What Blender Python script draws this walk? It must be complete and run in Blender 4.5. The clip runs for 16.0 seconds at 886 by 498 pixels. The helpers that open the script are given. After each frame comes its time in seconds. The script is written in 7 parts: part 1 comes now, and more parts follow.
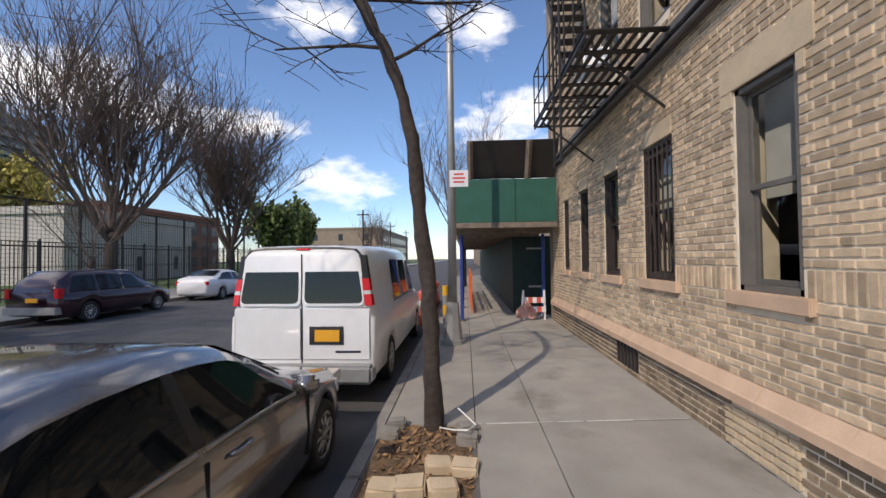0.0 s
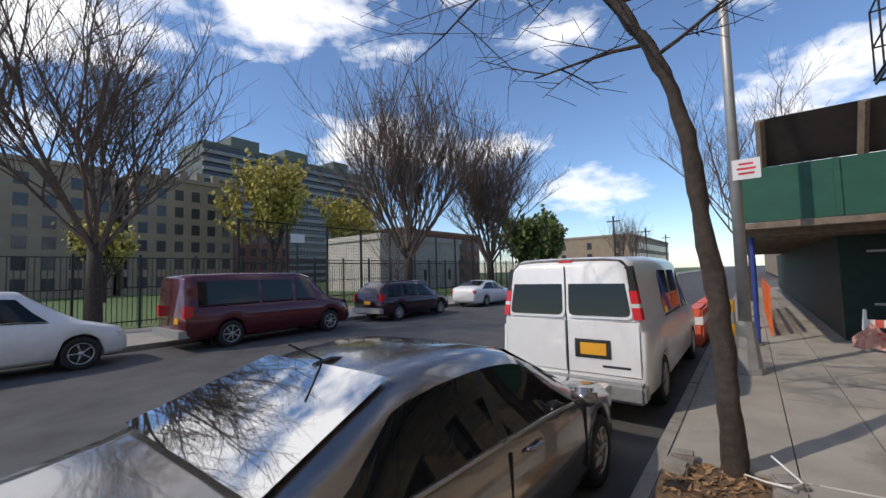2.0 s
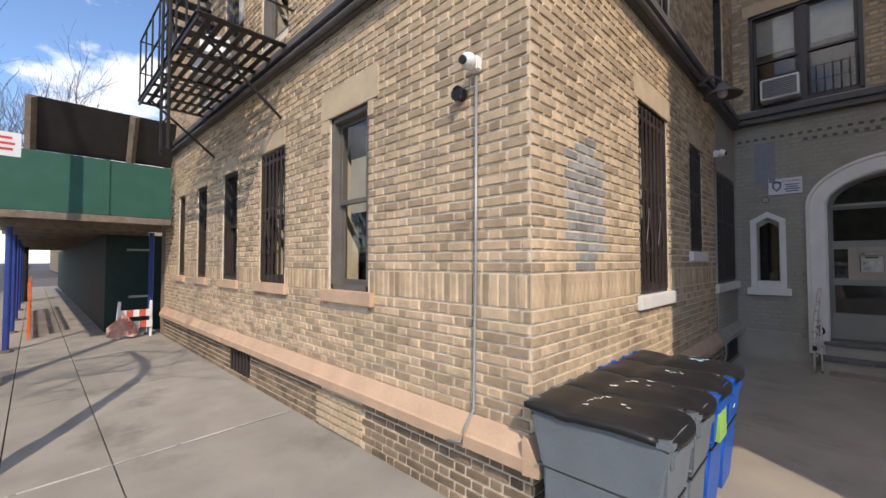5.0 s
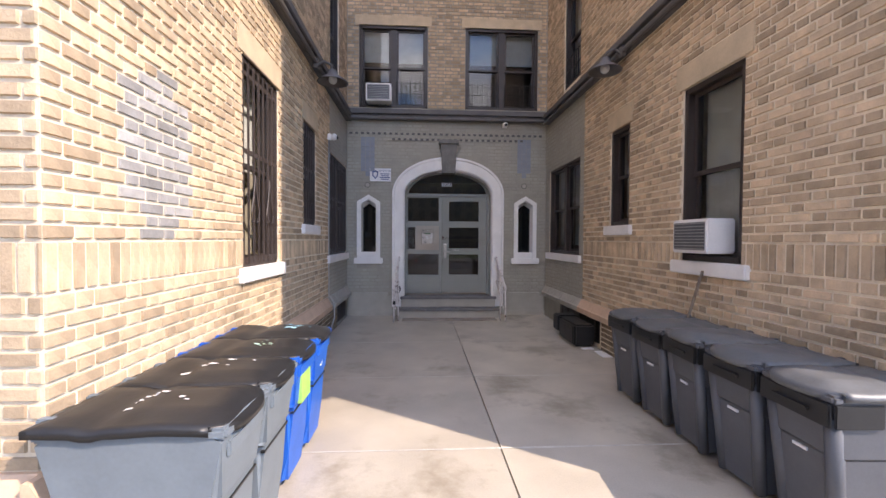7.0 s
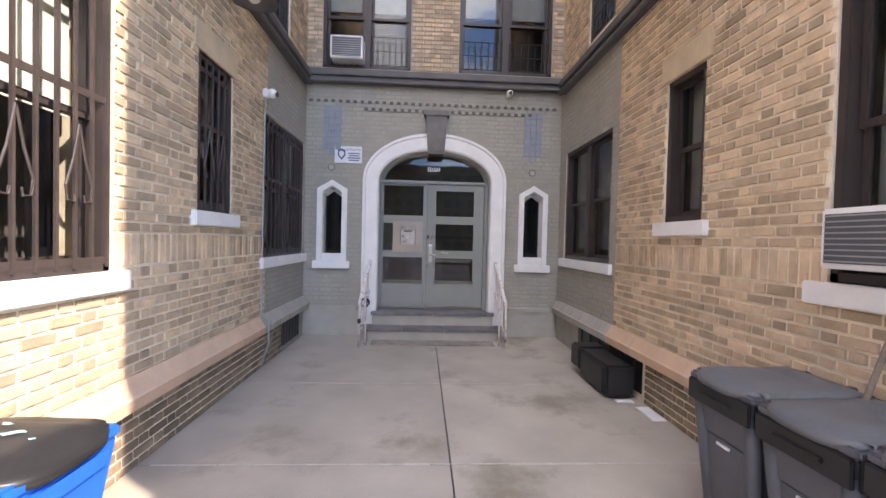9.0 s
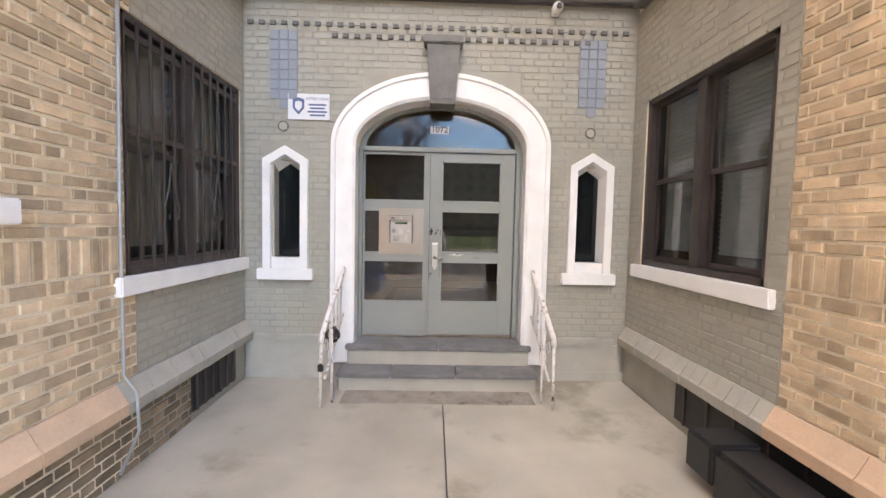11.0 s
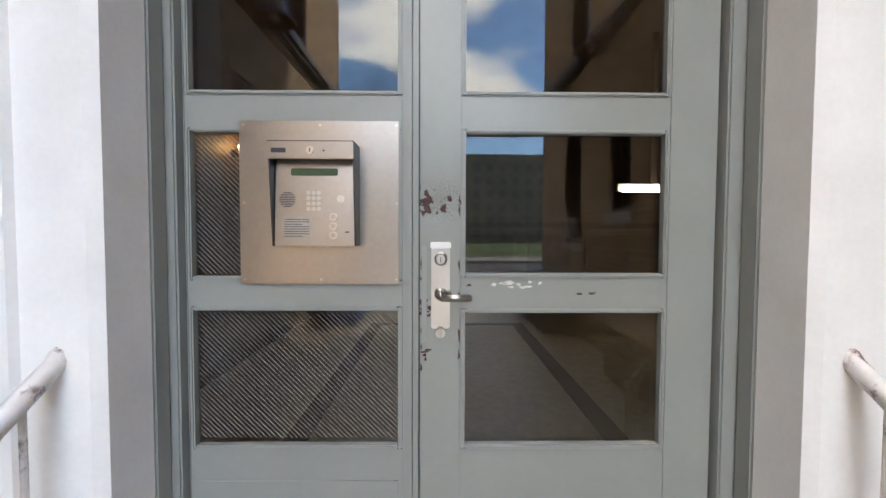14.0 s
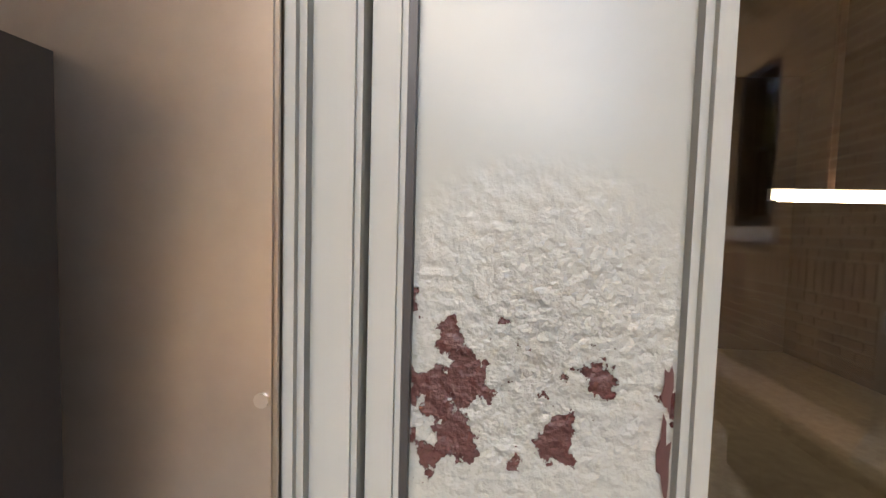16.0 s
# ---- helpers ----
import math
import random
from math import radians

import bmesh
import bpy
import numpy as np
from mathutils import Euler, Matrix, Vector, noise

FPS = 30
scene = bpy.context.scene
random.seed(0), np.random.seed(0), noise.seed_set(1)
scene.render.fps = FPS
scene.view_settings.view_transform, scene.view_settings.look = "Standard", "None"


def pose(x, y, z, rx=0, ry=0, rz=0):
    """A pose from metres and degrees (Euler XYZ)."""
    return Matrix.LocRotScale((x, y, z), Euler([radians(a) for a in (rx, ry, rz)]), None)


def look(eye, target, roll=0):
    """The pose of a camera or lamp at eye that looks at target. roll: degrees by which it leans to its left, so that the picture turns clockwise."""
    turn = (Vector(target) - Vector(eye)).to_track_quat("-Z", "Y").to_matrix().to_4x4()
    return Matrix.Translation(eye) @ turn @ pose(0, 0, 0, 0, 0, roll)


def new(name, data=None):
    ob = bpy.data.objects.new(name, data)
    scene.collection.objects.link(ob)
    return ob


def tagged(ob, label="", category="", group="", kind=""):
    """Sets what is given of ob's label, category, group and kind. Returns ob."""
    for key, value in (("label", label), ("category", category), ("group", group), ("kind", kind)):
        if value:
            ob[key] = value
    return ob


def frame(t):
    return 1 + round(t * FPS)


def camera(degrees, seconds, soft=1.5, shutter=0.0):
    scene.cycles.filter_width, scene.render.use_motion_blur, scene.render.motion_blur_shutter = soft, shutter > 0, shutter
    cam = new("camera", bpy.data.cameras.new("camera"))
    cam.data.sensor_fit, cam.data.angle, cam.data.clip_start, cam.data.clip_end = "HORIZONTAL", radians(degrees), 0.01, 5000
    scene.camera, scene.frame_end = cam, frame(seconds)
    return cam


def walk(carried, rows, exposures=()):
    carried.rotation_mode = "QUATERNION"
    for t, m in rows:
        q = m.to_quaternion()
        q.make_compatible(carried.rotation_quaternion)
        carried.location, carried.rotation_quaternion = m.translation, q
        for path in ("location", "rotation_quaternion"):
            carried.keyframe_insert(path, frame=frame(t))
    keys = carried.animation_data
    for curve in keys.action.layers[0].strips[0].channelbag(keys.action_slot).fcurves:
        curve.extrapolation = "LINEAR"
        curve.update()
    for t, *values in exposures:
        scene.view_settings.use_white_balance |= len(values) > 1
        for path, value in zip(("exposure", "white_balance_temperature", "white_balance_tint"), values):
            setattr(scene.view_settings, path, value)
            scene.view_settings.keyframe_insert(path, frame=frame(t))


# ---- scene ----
cam = camera(95.4, 16.0)
PATH = [
    (0, (-0.715, -9.207, 1.663), (-2.712, -9.315, 1.708), -0.7),
    (0.5, (-0.704, -9.263, 1.687), (-2.625, -9.815, 1.775), -1.0),
    (1, (-0.666, -9.326, 1.67), (-2.444, -10.234, 1.794), -0.9),
    (1.5, (-0.591, -9.348, 1.688), (-2.232, -10.484, 1.814), -1.1),
    (2, (-0.57, -9.347, 1.696), (-2.16, -10.555, 1.815), -1.6),
    (2.5, (-0.587, -9.333, 1.688), (-2.247, -10.443, 1.807), -2.2),
    (3, (-0.713, -9.336, 1.684), (-2.538, -10.149, 1.782), -2.0),
    (3.5, (-0.689, -9.259, 1.695), (-2.659, -9.597, 1.772), -2.5),
    (4, (-0.724, -9.195, 1.679), (-2.704, -8.918, 1.74), -2.0),
    (4.5, (-0.716, -9.105, 1.636), (-2.495, -8.192, 1.699), -0.8),
    (5, (-0.645, -8.955, 1.629), (-2.049, -7.531, 1.693), -0.0),
    (5.2, (-0.61, -8.902, 1.645), (-1.835, -7.322, 1.699), 0.3),
    (7.3, (-0.378, -8.398, 1.568), (-0.188, -6.407, 1.52), 0.2),
    (7.5, (-0.327, -8.239, 1.572), (-0.114, -6.251, 1.524), 0.2),
    (8, (-0.238, -7.796, 1.566), (-0.016, -5.809, 1.515), 0.3),
    (8.5, (-0.195, -7.282, 1.576), (0.021, -5.294, 1.535), 0.0),
    (9, (-0.061, -6.765, 1.558), (0.041, -4.768, 1.515), 1.4),
    (9.2, (-0.009, -6.559, 1.548), (0.079, -4.562, 1.501), 0.8),
    (11.3, (0.081, -4.21, 1.678), (0.123, -2.213, 1.562), 1.1),
    (11.5, (0.109, -3.981, 1.659), (0.153, -1.984, 1.562), 0.7),
    (12, (0.128, -3.425, 1.586), (0.128, -1.425, 1.541), 0.8),
    (12.5, (0.111, -2.872, 1.558), (0.076, -0.874, 1.503), 0.7),
    (13, (0.122, -2.305, 1.582), (0.12, -0.308, 1.484), 1.0),
    (13.5, (0.063, -1.786, 1.538), (0.093, 0.21, 1.418), 0.0),
    (14, (0.068, -1.291, 1.509), (0.087, 0.708, 1.435), 0.2),
    (14.5, (0.067, -0.876, 1.497), (0.043, 1.123, 1.458), 0.4),
    (15, (0.041, -0.571, 1.545), (0.086, 1.427, 1.472), 0.4),
    (15.5, (0.049, -0.343, 1.586), (-0.035, 1.653, 1.502), 0.3),
    (16, (0.045, -0.202, 1.695), (-0.185, 1.784, 1.587), 1.6),
]
walk(cam, [(t, look(eye, aim, lean)) for t, eye, aim, lean in PATH],
     [(0, 0.5, 6750, 14), (2, 0.4, 6650, 12), (4.2, 0.4, 6850, 13), (5.2, 1.0, 6950, 14), (7.3, 2.05, 6750, 20), (9.0, 2.62, 6800, 18), (11.3, 3.4, 7900, 14), (12.5, 3.28, 7900, 12), (13.5, 3.25, 7300, 10), (14.0, 3.25, 7200, 9), (14.5, 3.55, 7700, 12), (15, 3.75, 8100, 14), (15.5, 3.7, 8000, 15), (16, 3.95, 8400, 16)])

SUN_EL, SUN_AZ = 43.0, math.atan2(-0.555, 0.83)
world = bpy.data.worlds.new("sky")
scene.world = world
world.use_nodes = True
WN, WL = world.node_tree.nodes, world.node_tree.links
sky = WN.new("ShaderNodeTexSky")
sky.sky_type, sky.sun_disc = "NISHITA", False
sky.sun_elevation, sky.sun_rotation = radians(SUN_EL), math.pi / 2 - SUN_AZ
sky.ozone_density, sky.dust_density, sky.air_density = 6.0, 0.2, 1.0
geo = WN.new("ShaderNodeTexCoord")
mapping = WN.new("ShaderNodeMapping")
mapping.inputs["Scale"].default_value = (1.0, 1.0, 2.2)
mapping.inputs["Location"].default_value = (0.55, 0.2, 0.1)
clouds = WN.new("ShaderNodeTexNoise")
clouds.inputs["Scale"].default_value, clouds.inputs["Detail"].default_value, clouds.inputs["Roughness"].default_value = 2.6, 9.0, 0.56
ramp = WN.new("ShaderNodeValToRGB")
ramp.color_ramp.elements[0].position, ramp.color_ramp.elements[1].position = 0.56, 0.66
white = WN.new("ShaderNodeMix")
white.data_type = "RGBA"
white.inputs["B"].default_value = (7.6, 7.75, 8.0, 1)
WL.new(geo.outputs["Generated"], mapping.inputs["Vector"])
WL.new(mapping.outputs["Vector"], clouds.inputs["Vector"])
# cloud banks over the park and one low down the street
total = clouds.outputs["Fac"]
for way, near, gain in (((-0.42, -0.62, 0.66), 0.80, 0.2), ((-0.97, 0.12, 0.22), 0.93, 1.3), ((-0.02, -0.74, 0.67), 0.86, 1.0)):
    dot = WN.new("ShaderNodeVectorMath")
    dot.operation = "DOT_PRODUCT"
    dot.inputs[1].default_value = Vector(way).normalized()
    WL.new(geo.outputs["Generated"], dot.inputs[0])
    lift = WN.new("ShaderNodeMapRange")
    lift.inputs["From Min"].default_value, lift.inputs["From Max"].default_value = near, 1.0
    lift.inputs["To Max"].default_value = gain * (1 - near)
    WL.new(dot.outputs["Value"], lift.inputs["Value"])
    plus = WN.new("ShaderNodeMath")
    WL.new(total, plus.inputs[0])
    WL.new(lift.outputs["Result"], plus.inputs[1])
    total = plus.outputs[0]
WL.new(total, ramp.inputs["Fac"])
WL.new(ramp.outputs["Color"], white.inputs["Factor"])
WL.new(sky.outputs["Color"], white.inputs["A"])
WL.new(white.outputs["Result"], WN["Background"].inputs["Color"])
WN["Background"].inputs["Strength"].default_value = 0.128
sun = new("sun", bpy.data.lights.new("sun", "SUN"))
sun.data.energy, sun.data.angle, sun.data.color = 1.95, radians(0.6), (1.0, 0.89, 0.74)
sd = Vector((math.cos(SUN_AZ) * math.cos(radians(SUN_EL)), math.sin(SUN_AZ) * math.cos(radians(SUN_EL)), math.sin(radians(SUN_EL))))
sun.matrix_world = look(sd * 60, (0, 0, 0))


# ---- materials ----
def mat(name, base, rough=0.7, metal=0.0, vary=0.25, scale=6.0, bump=0.15, fine=60.0, island=0.0, spec=0.5, stain=None, stain_scale=0.7, stain_at=0.55, coat=0.0):
    m = bpy.data.materials.new(name)
    m.use_nodes = True
    n, l = m.node_tree.nodes, m.node_tree.links
    p = n["Principled BSDF"]
    p.inputs["Roughness"].default_value, p.inputs["Metallic"].default_value = rough, metal
    p.inputs["Specular IOR Level"].default_value, p.inputs["Coat Weight"].default_value = spec, coat
    tc = n.new("ShaderNodeTexCoord")
    a = n.new("ShaderNodeTexNoise")
    a.inputs["Scale"].default_value, a.inputs["Detail"].default_value = scale, 6
    l.new(tc.outputs["Object"], a.inputs["Vector"])
    b = n.new("ShaderNodeTexNoise")
    b.inputs["Scale"].default_value, b.inputs["Detail"].default_value = fine, 4
    l.new(tc.outputs["Object"], b.inputs["Vector"])
    mm = n.new("ShaderNodeMath")
    mm.operation = "MULTIPLY_ADD"
    mm.inputs[1].default_value = 0.4
    l.new(b.outputs["Fac"], mm.inputs[0])
    l.new(a.outputs["Fac"], mm.inputs[2])
    r = n.new("ShaderNodeMapRange")
    r.inputs["From Min"].default_value, r.inputs["From Max"].default_value = 0.45, 0.95
    r.inputs["To Min"].default_value, r.inputs["To Max"].default_value = 1 - vary, 1 + vary
    l.new(mm.outputs[0], r.inputs["Value"])
    last = r.outputs["Result"]
    if island:
        g = n.new("ShaderNodeNewGeometry")
        o = n.new("ShaderNodeObjectInfo")
        ad = n.new("ShaderNodeMath")
        l.new(g.outputs["Random Per Island"], ad.inputs[0])
        l.new(o.outputs["Random"], ad.inputs[1])
        fr = n.new("ShaderNodeMath")
        fr.operation = "FRACT"
        l.new(ad.outputs[0], fr.inputs[0])
        ri = n.new("ShaderNodeMapRange")
        ri.inputs["To Min"].default_value, ri.inputs["To Max"].default_value = 1 - island, 1 + island * 0.7
        l.new(fr.outputs[0], ri.inputs["Value"])
        mu = n.new("ShaderNodeMath")
        mu.operation = "MULTIPLY"
        l.new(last, mu.inputs[0])
        l.new(ri.outputs["Result"], mu.inputs[1])
        last = mu.outputs[0]
    col = n.new("ShaderNodeVectorMath")
    col.operation = "SCALE"
    col.inputs[0].default_value = base
    l.new(last, col.inputs["Scale"])
    out = col.outputs["Vector"]
    if stain:
        sn = n.new("ShaderNodeTexNoise")
        sn.inputs["Scale"].default_value, sn.inputs["Detail"].default_value, sn.inputs["Roughness"].default_value = stain_scale, 8, 0.65
        l.new(tc.outputs["Object"], sn.inputs["Vector"])
        sr = n.new("ShaderNodeMapRange")
        sr.inputs["From Min"].default_value, sr.inputs["From Max"].default_value = stain_at, stain_at + 0.12
        l.new(sn.outputs["Fac"], sr.inputs["Value"])
        mx = n.new("ShaderNodeMix")
        mx.data_type = "RGBA"
        mx.inputs["B"].default_value = (*stain, 1)
        l.new(sr.outputs["Result"], mx.inputs["Factor"])
        l.new(out, mx.inputs["A"])
        out = mx.outputs["Result"]
    l.new(out, p.inputs["Base Color"])
    if bump:
        bp = n.new("ShaderNodeBump")
        bp.inputs["Strength"].default_value, bp.inputs["Distance"].default_value = bump, 0.01
        l.new(mm.outputs[0], bp.inputs["Height"])
        l.new(bp.outputs["Normal"], p.inputs["Normal"])
    return m


def emit(name, colour, strength):
    m = bpy.data.materials.new(name)
    m.use_nodes = True
    p = m.node_tree.nodes["Principled BSDF"]
    p.inputs["Base Color"].default_value = p.inputs["Emission Color"].default_value = (*colour, 1)
    p.inputs["Emission Strength"].default_value = strength
    return m


def glass(name, tint=(0.9, 0.95, 0.95), clear=0.9, rough=0.02):
    """A thin pane: a mirror by its Fresnel gloss over a clear sheet."""
    m = bpy.data.materials.new(name)
    m.use_nodes = True
    n, l = m.node_tree.nodes, m.node_tree.links
    n.remove(n["Principled BSDF"])
    t, g, mx, f = n.new("ShaderNodeBsdfTransparent"), n.new("ShaderNodeBsdfGlossy"), n.new("ShaderNodeMixShader"), n.new("ShaderNodeFresnel")
    t.inputs["Color"].default_value = (*[c * clear for c in tint], 1)
    g.inputs["Roughness"].default_value = rough
    f.inputs["IOR"].default_value = 1.75
    l.new(f.outputs[0], mx.inputs[0])
    l.new(t.outputs[0], mx.inputs[1])
    l.new(g.outputs[0], mx.inputs[2])
    l.new(mx.outputs[0], n["Material Output"].inputs[0])
    return m


BRICK = mat("tan_brick", (0.54, 0.41, 0.275), 0.85, vary=0.22, scale=9, bump=0.5, fine=90, island=0.34, stain=(0.20, 0.15, 0.10), stain_scale=1.1, stain_at=0.60)
BRICK_BASE = mat("base_brick", (0.24, 0.18, 0.12), 0.9, vary=0.35, scale=7, bump=0.5, fine=80, island=0.35)
BRICK_GREY = mat("painted_brick", (0.36, 0.345, 0.295), 0.6, vary=0.1, scale=3, bump=0.3, fine=50, island=0.05)
BRICK_BLUE = mat("bluish_patch_brick", (0.34, 0.33, 0.32), 0.8, vary=0.25, scale=8, bump=0.4, island=0.3)
BLUE_PAINT = mat("slate_blue_paint", (0.25, 0.28, 0.33), 0.6, vary=0.1)
MORTAR = mat("mortar", (0.75, 0.655, 0.51), 0.95, vary=0.2, scale=5, bump=0.4)
MORTAR_GREY = mat("painted_mortar", (0.33, 0.315, 0.27), 0.7, vary=0.12, scale=4, bump=0.3)
MORTAR_DARK = mat("dark_mortar", (0.20, 0.155, 0.11), 0.95, vary=0.3, scale=5, bump=0.4)
SALMON = mat("salmon_stone", (0.60, 0.42, 0.29), 0.75, vary=0.14, scale=4, bump=0.2, stain=(0.35, 0.24, 0.17), stain_scale=1.3, stain_at=0.62)
BEIGE = mat("beige_stone", (0.56, 0.45, 0.31), 0.8, vary=0.15, scale=5, bump=0.25)
GREY_STONE = mat("grey_painted_stone", (0.40, 0.38, 0.33), 0.6, vary=0.12, scale=4, bump=0.2)
BELT = mat("dark_grey_belt_paint", (0.12, 0.115, 0.115), 0.6, vary=0.2, scale=5, bump=0.2)
WHITE = mat("white_paint", (0.82, 0.81, 0.80), 0.5, vary=0.06, scale=5, bump=0.12, stain=(0.55, 0.52, 0.48), stain_scale=2.2, stain_at=0.70)
CONCRETE = mat("sidewalk_concrete", (0.33, 0.31, 0.275), 0.85, vary=0.16, scale=2.0, bump=0.25, fine=120, island=0.08, stain=(0.22, 0.205, 0.18), stain_scale=0.8, stain_at=0.58)
COURT = mat("damp_court_concrete", (0.45, 0.405, 0.335), 0.38, vary=0.2, scale=1.6, bump=0.12, fine=100, island=0.08, stain=(0.27, 0.232, 0.175), stain_scale=0.9, stain_at=0.53)
JOINT = mat("dark_joint", (0.12, 0.11, 0.10), 0.9)
PALE_JOINT = mat("pale_joint", (0.55, 0.53, 0.49), 0.9)
SLATE = mat("slate_tread", (0.17, 0.165, 0.165), 0.55, vary=0.25, scale=6, bump=0.2, stain=(0.27, 0.25, 0.23), stain_scale=3, stain_at=0.6)
ASPHALT = mat("asphalt", (0.078, 0.077, 0.080), 0.85, vary=0.3, scale=1.5, bump=0.5, fine=150, stain=(0.095, 0.093, 0.09), stain_scale=0.6, stain_at=0.55)
KERB = mat("kerb_stone", (0.26, 0.245, 0.22), 0.85, vary=0.25, scale=4, bump=0.3)
SOIL = mat("tree_pit_soil", (0.13, 0.085, 0.05), 0.95, vary=0.5, scale=14, bump=1.0)
GRASS = mat("grass_sheet", (0.09, 0.14, 0.04), 0.9, vary=0.4, scale=5, bump=0.6)
BARK = mat("tree_bark", (0.05, 0.038, 0.031), 0.9, vary=0.4, scale=14, bump=0.9, fine=50)
TWIG = mat("pale_twig_bark", (0.125, 0.092, 0.075), 0.9, vary=0.3, scale=6)
LEAF_Y = mat("young_yellow_leaves", (0.46, 0.38, 0.085), 0.7, vary=0.4, scale=2, island=0.4)
LEAF_G = mat("fresh_green_leaves", (0.12, 0.155, 0.04), 0.7, vary=0.4, scale=2, island=0.4)
STRAW = mat("dry_leaf_litter", (0.30, 0.18, 0.09), 0.9, vary=0.3, island=0.5)
FRAME_BROWN = mat("dark_brown_window_paint", (0.045, 0.035, 0.032), 0.4, vary=0.2, bump=0.1)
FRAME_BLUE = mat("brown_grey_window_frame", (0.15, 0.14, 0.125), 0.45, vary=0.15, bump=0.1)
IRON = mat("black_iron_and_shaded_board", (0.022, 0.02, 0.02), 0.45, vary=0.3, bump=0.2)
IRON_BROWN = mat("rust_brown_bars", (0.055, 0.042, 0.038), 0.5, vary=0.3, bump=0.2)
RAILPAINT = mat("peeling_white_rail_paint", (0.70, 0.66, 0.63), 0.6, vary=0.12, scale=20, bump=0.4, stain=(0.16, 0.06, 0.04), stain_scale=16, stain_at=0.55)
DOORGREY = mat("grey_door_paint", (0.27, 0.282, 0.266), 0.36, vary=0.05, scale=3, bump=0.1, fine=35)
STEEL = mat("brushed_steel", (0.40, 0.355, 0.315), 0.30, metal=1.0, vary=0.10, scale=3, bump=0.02)
CHROME = mat("worn_chrome", (0.52, 0.50, 0.47), 0.28, metal=1.0, vary=0.06, bump=0.05)
BLACK = mat("black_plastic", (0.018, 0.018, 0.019), 0.42, vary=0.2, bump=0.12)
BINGREY = mat("charcoal_bin_plastic", (0.095, 0.10, 0.112), 0.5, vary=0.12, bump=0.1)
BINLID = mat("dusty_grey_lid_plastic", (0.12, 0.125, 0.13), 0.45, vary=0.2, bump=0.15)
BINPALE = mat("blue_grey_bin_plastic", (0.16, 0.19, 0.215), 0.5, vary=0.1, bump=0.1)
BINBLUE = mat("blue_bin_plastic", (0.012, 0.11, 0.50), 0.42, vary=0.12, bump=0.1)
BLIND = mat("window_blind", (0.78, 0.78, 0.75), 0.8, vary=0.1)
# dark colour that stands for the shade of unlit rooms
ROOMSHADE = mat("room_shade_colour", (0.10, 0.09, 0.08), 0.9)
LOBBYWALL = mat("lobby_brown_panelling", (0.13, 0.085, 0.055), 0.5, vary=0.25, scale=3)
LOBBYFLOOR = mat("lobby_terrazzo", (0.50, 0.43, 0.33), 0.4, vary=0.15, scale=20)
LOBBYTRIM = mat("lobby_dark_border", (0.10, 0.055, 0.04), 0.4)
GREENWOOD = mat("green_plywood", (0.018, 0.10, 0.072), 0.6, vary=0.15, scale=3, bump=0.15)
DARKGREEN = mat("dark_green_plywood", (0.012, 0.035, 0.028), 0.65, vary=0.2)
TIMBER = mat("weathered_timber", (0.20, 0.16, 0.125), 0.8, vary=0.3, scale=8, bump=0.4)
BLUESTEEL = mat("blue_painted_post", (0.03, 0.06, 0.27), 0.45, vary=0.15)
ORANGE = mat("orange_barrier_plastic", (0.75, 0.16, 0.04), 0.5, vary=0.15)
YELLOW = mat("yellow_paint", (0.75, 0.42, 0.03), 0.5)
GALV = mat("galvanised_lamp_steel", (0.36, 0.37, 0.37), 0.45, metal=0.4, vary=0.12)
CARGREY = mat("metallic_grey_car_paint", (0.26, 0.25, 0.245), 0.2, metal=0.8, vary=0.04, bump=0.0, coat=1.0)
VANWHITE = mat("white_van_paint", (0.76, 0.76, 0.75), 0.35, vary=0.04, bump=0.02, coat=0.5)
MAROON = mat("maroon_car_paint", (0.10, 0.012, 0.018), 0.25, metal=0.2, vary=0.06, bump=0.0, coat=0.8)
DARKRED = mat("dark_plum_car_paint", (0.035, 0.012, 0.02), 0.25, metal=0.3, vary=0.06, bump=0.0, coat=0.8)
CARGLASS = mat("tinted_car_glass", (0.008, 0.010, 0.011), 0.04, vary=0.1, bump=0.0, spec=0.38)
SHINYGLASS = mat("sky_reflecting_car_glass", (0.02, 0.024, 0.026), 0.03, vary=0.1, bump=0.0, spec=1.0, coat=1.0)
SHINYGLASS.node_tree.nodes["Principled BSDF"].inputs["IOR"].default_value = 3.4
TYRE = mat("tyre_rubber", (0.02, 0.02, 0.021), 0.8, vary=0.2)
RIM = mat("alloy_rim", (0.5, 0.5, 0.5), 0.3, metal=0.9, vary=0.1)
REDLAMP = mat("red_lamp_plastic", (0.62, 0.02, 0.03), 0.2, vary=0.1, bump=0.0)
LAMPCLEAR = mat("clear_lamp_plastic", (0.6, 0.62, 0.63), 0.12, vary=0.1, bump=0.0)
PLATEY = mat("orange_yellow_plate", (0.80, 0.38, 0.02), 0.5, vary=0.05)
INK = mat("dark_ink", (0.03, 0.03, 0.05), 0.6)
BLUEINK = mat("blue_ink", (0.10, 0.15, 0.30), 0.6)
STICKER = mat("green_sticker", (0.35, 0.62, 0.14), 0.6)
SIGNWHITE = mat("white_sign_enamel", (0.75, 0.76, 0.79), 0.4, vary=0.04)
REDINK = mat("red_ink", (0.65, 0.05, 0.05), 0.5)
TOWER = mat("tower_concrete", (0.13, 0.155, 0.135), 0.85, vary=0.1, scale=0.3)
TOWERPALE = mat("tower_balcony_band", (0.24, 0.255, 0.25), 0.85, vary=0.1)
CASTLE = mat("far_tan_brick", (0.30, 0.235, 0.17), 0.9, vary=0.15, scale=0.6)
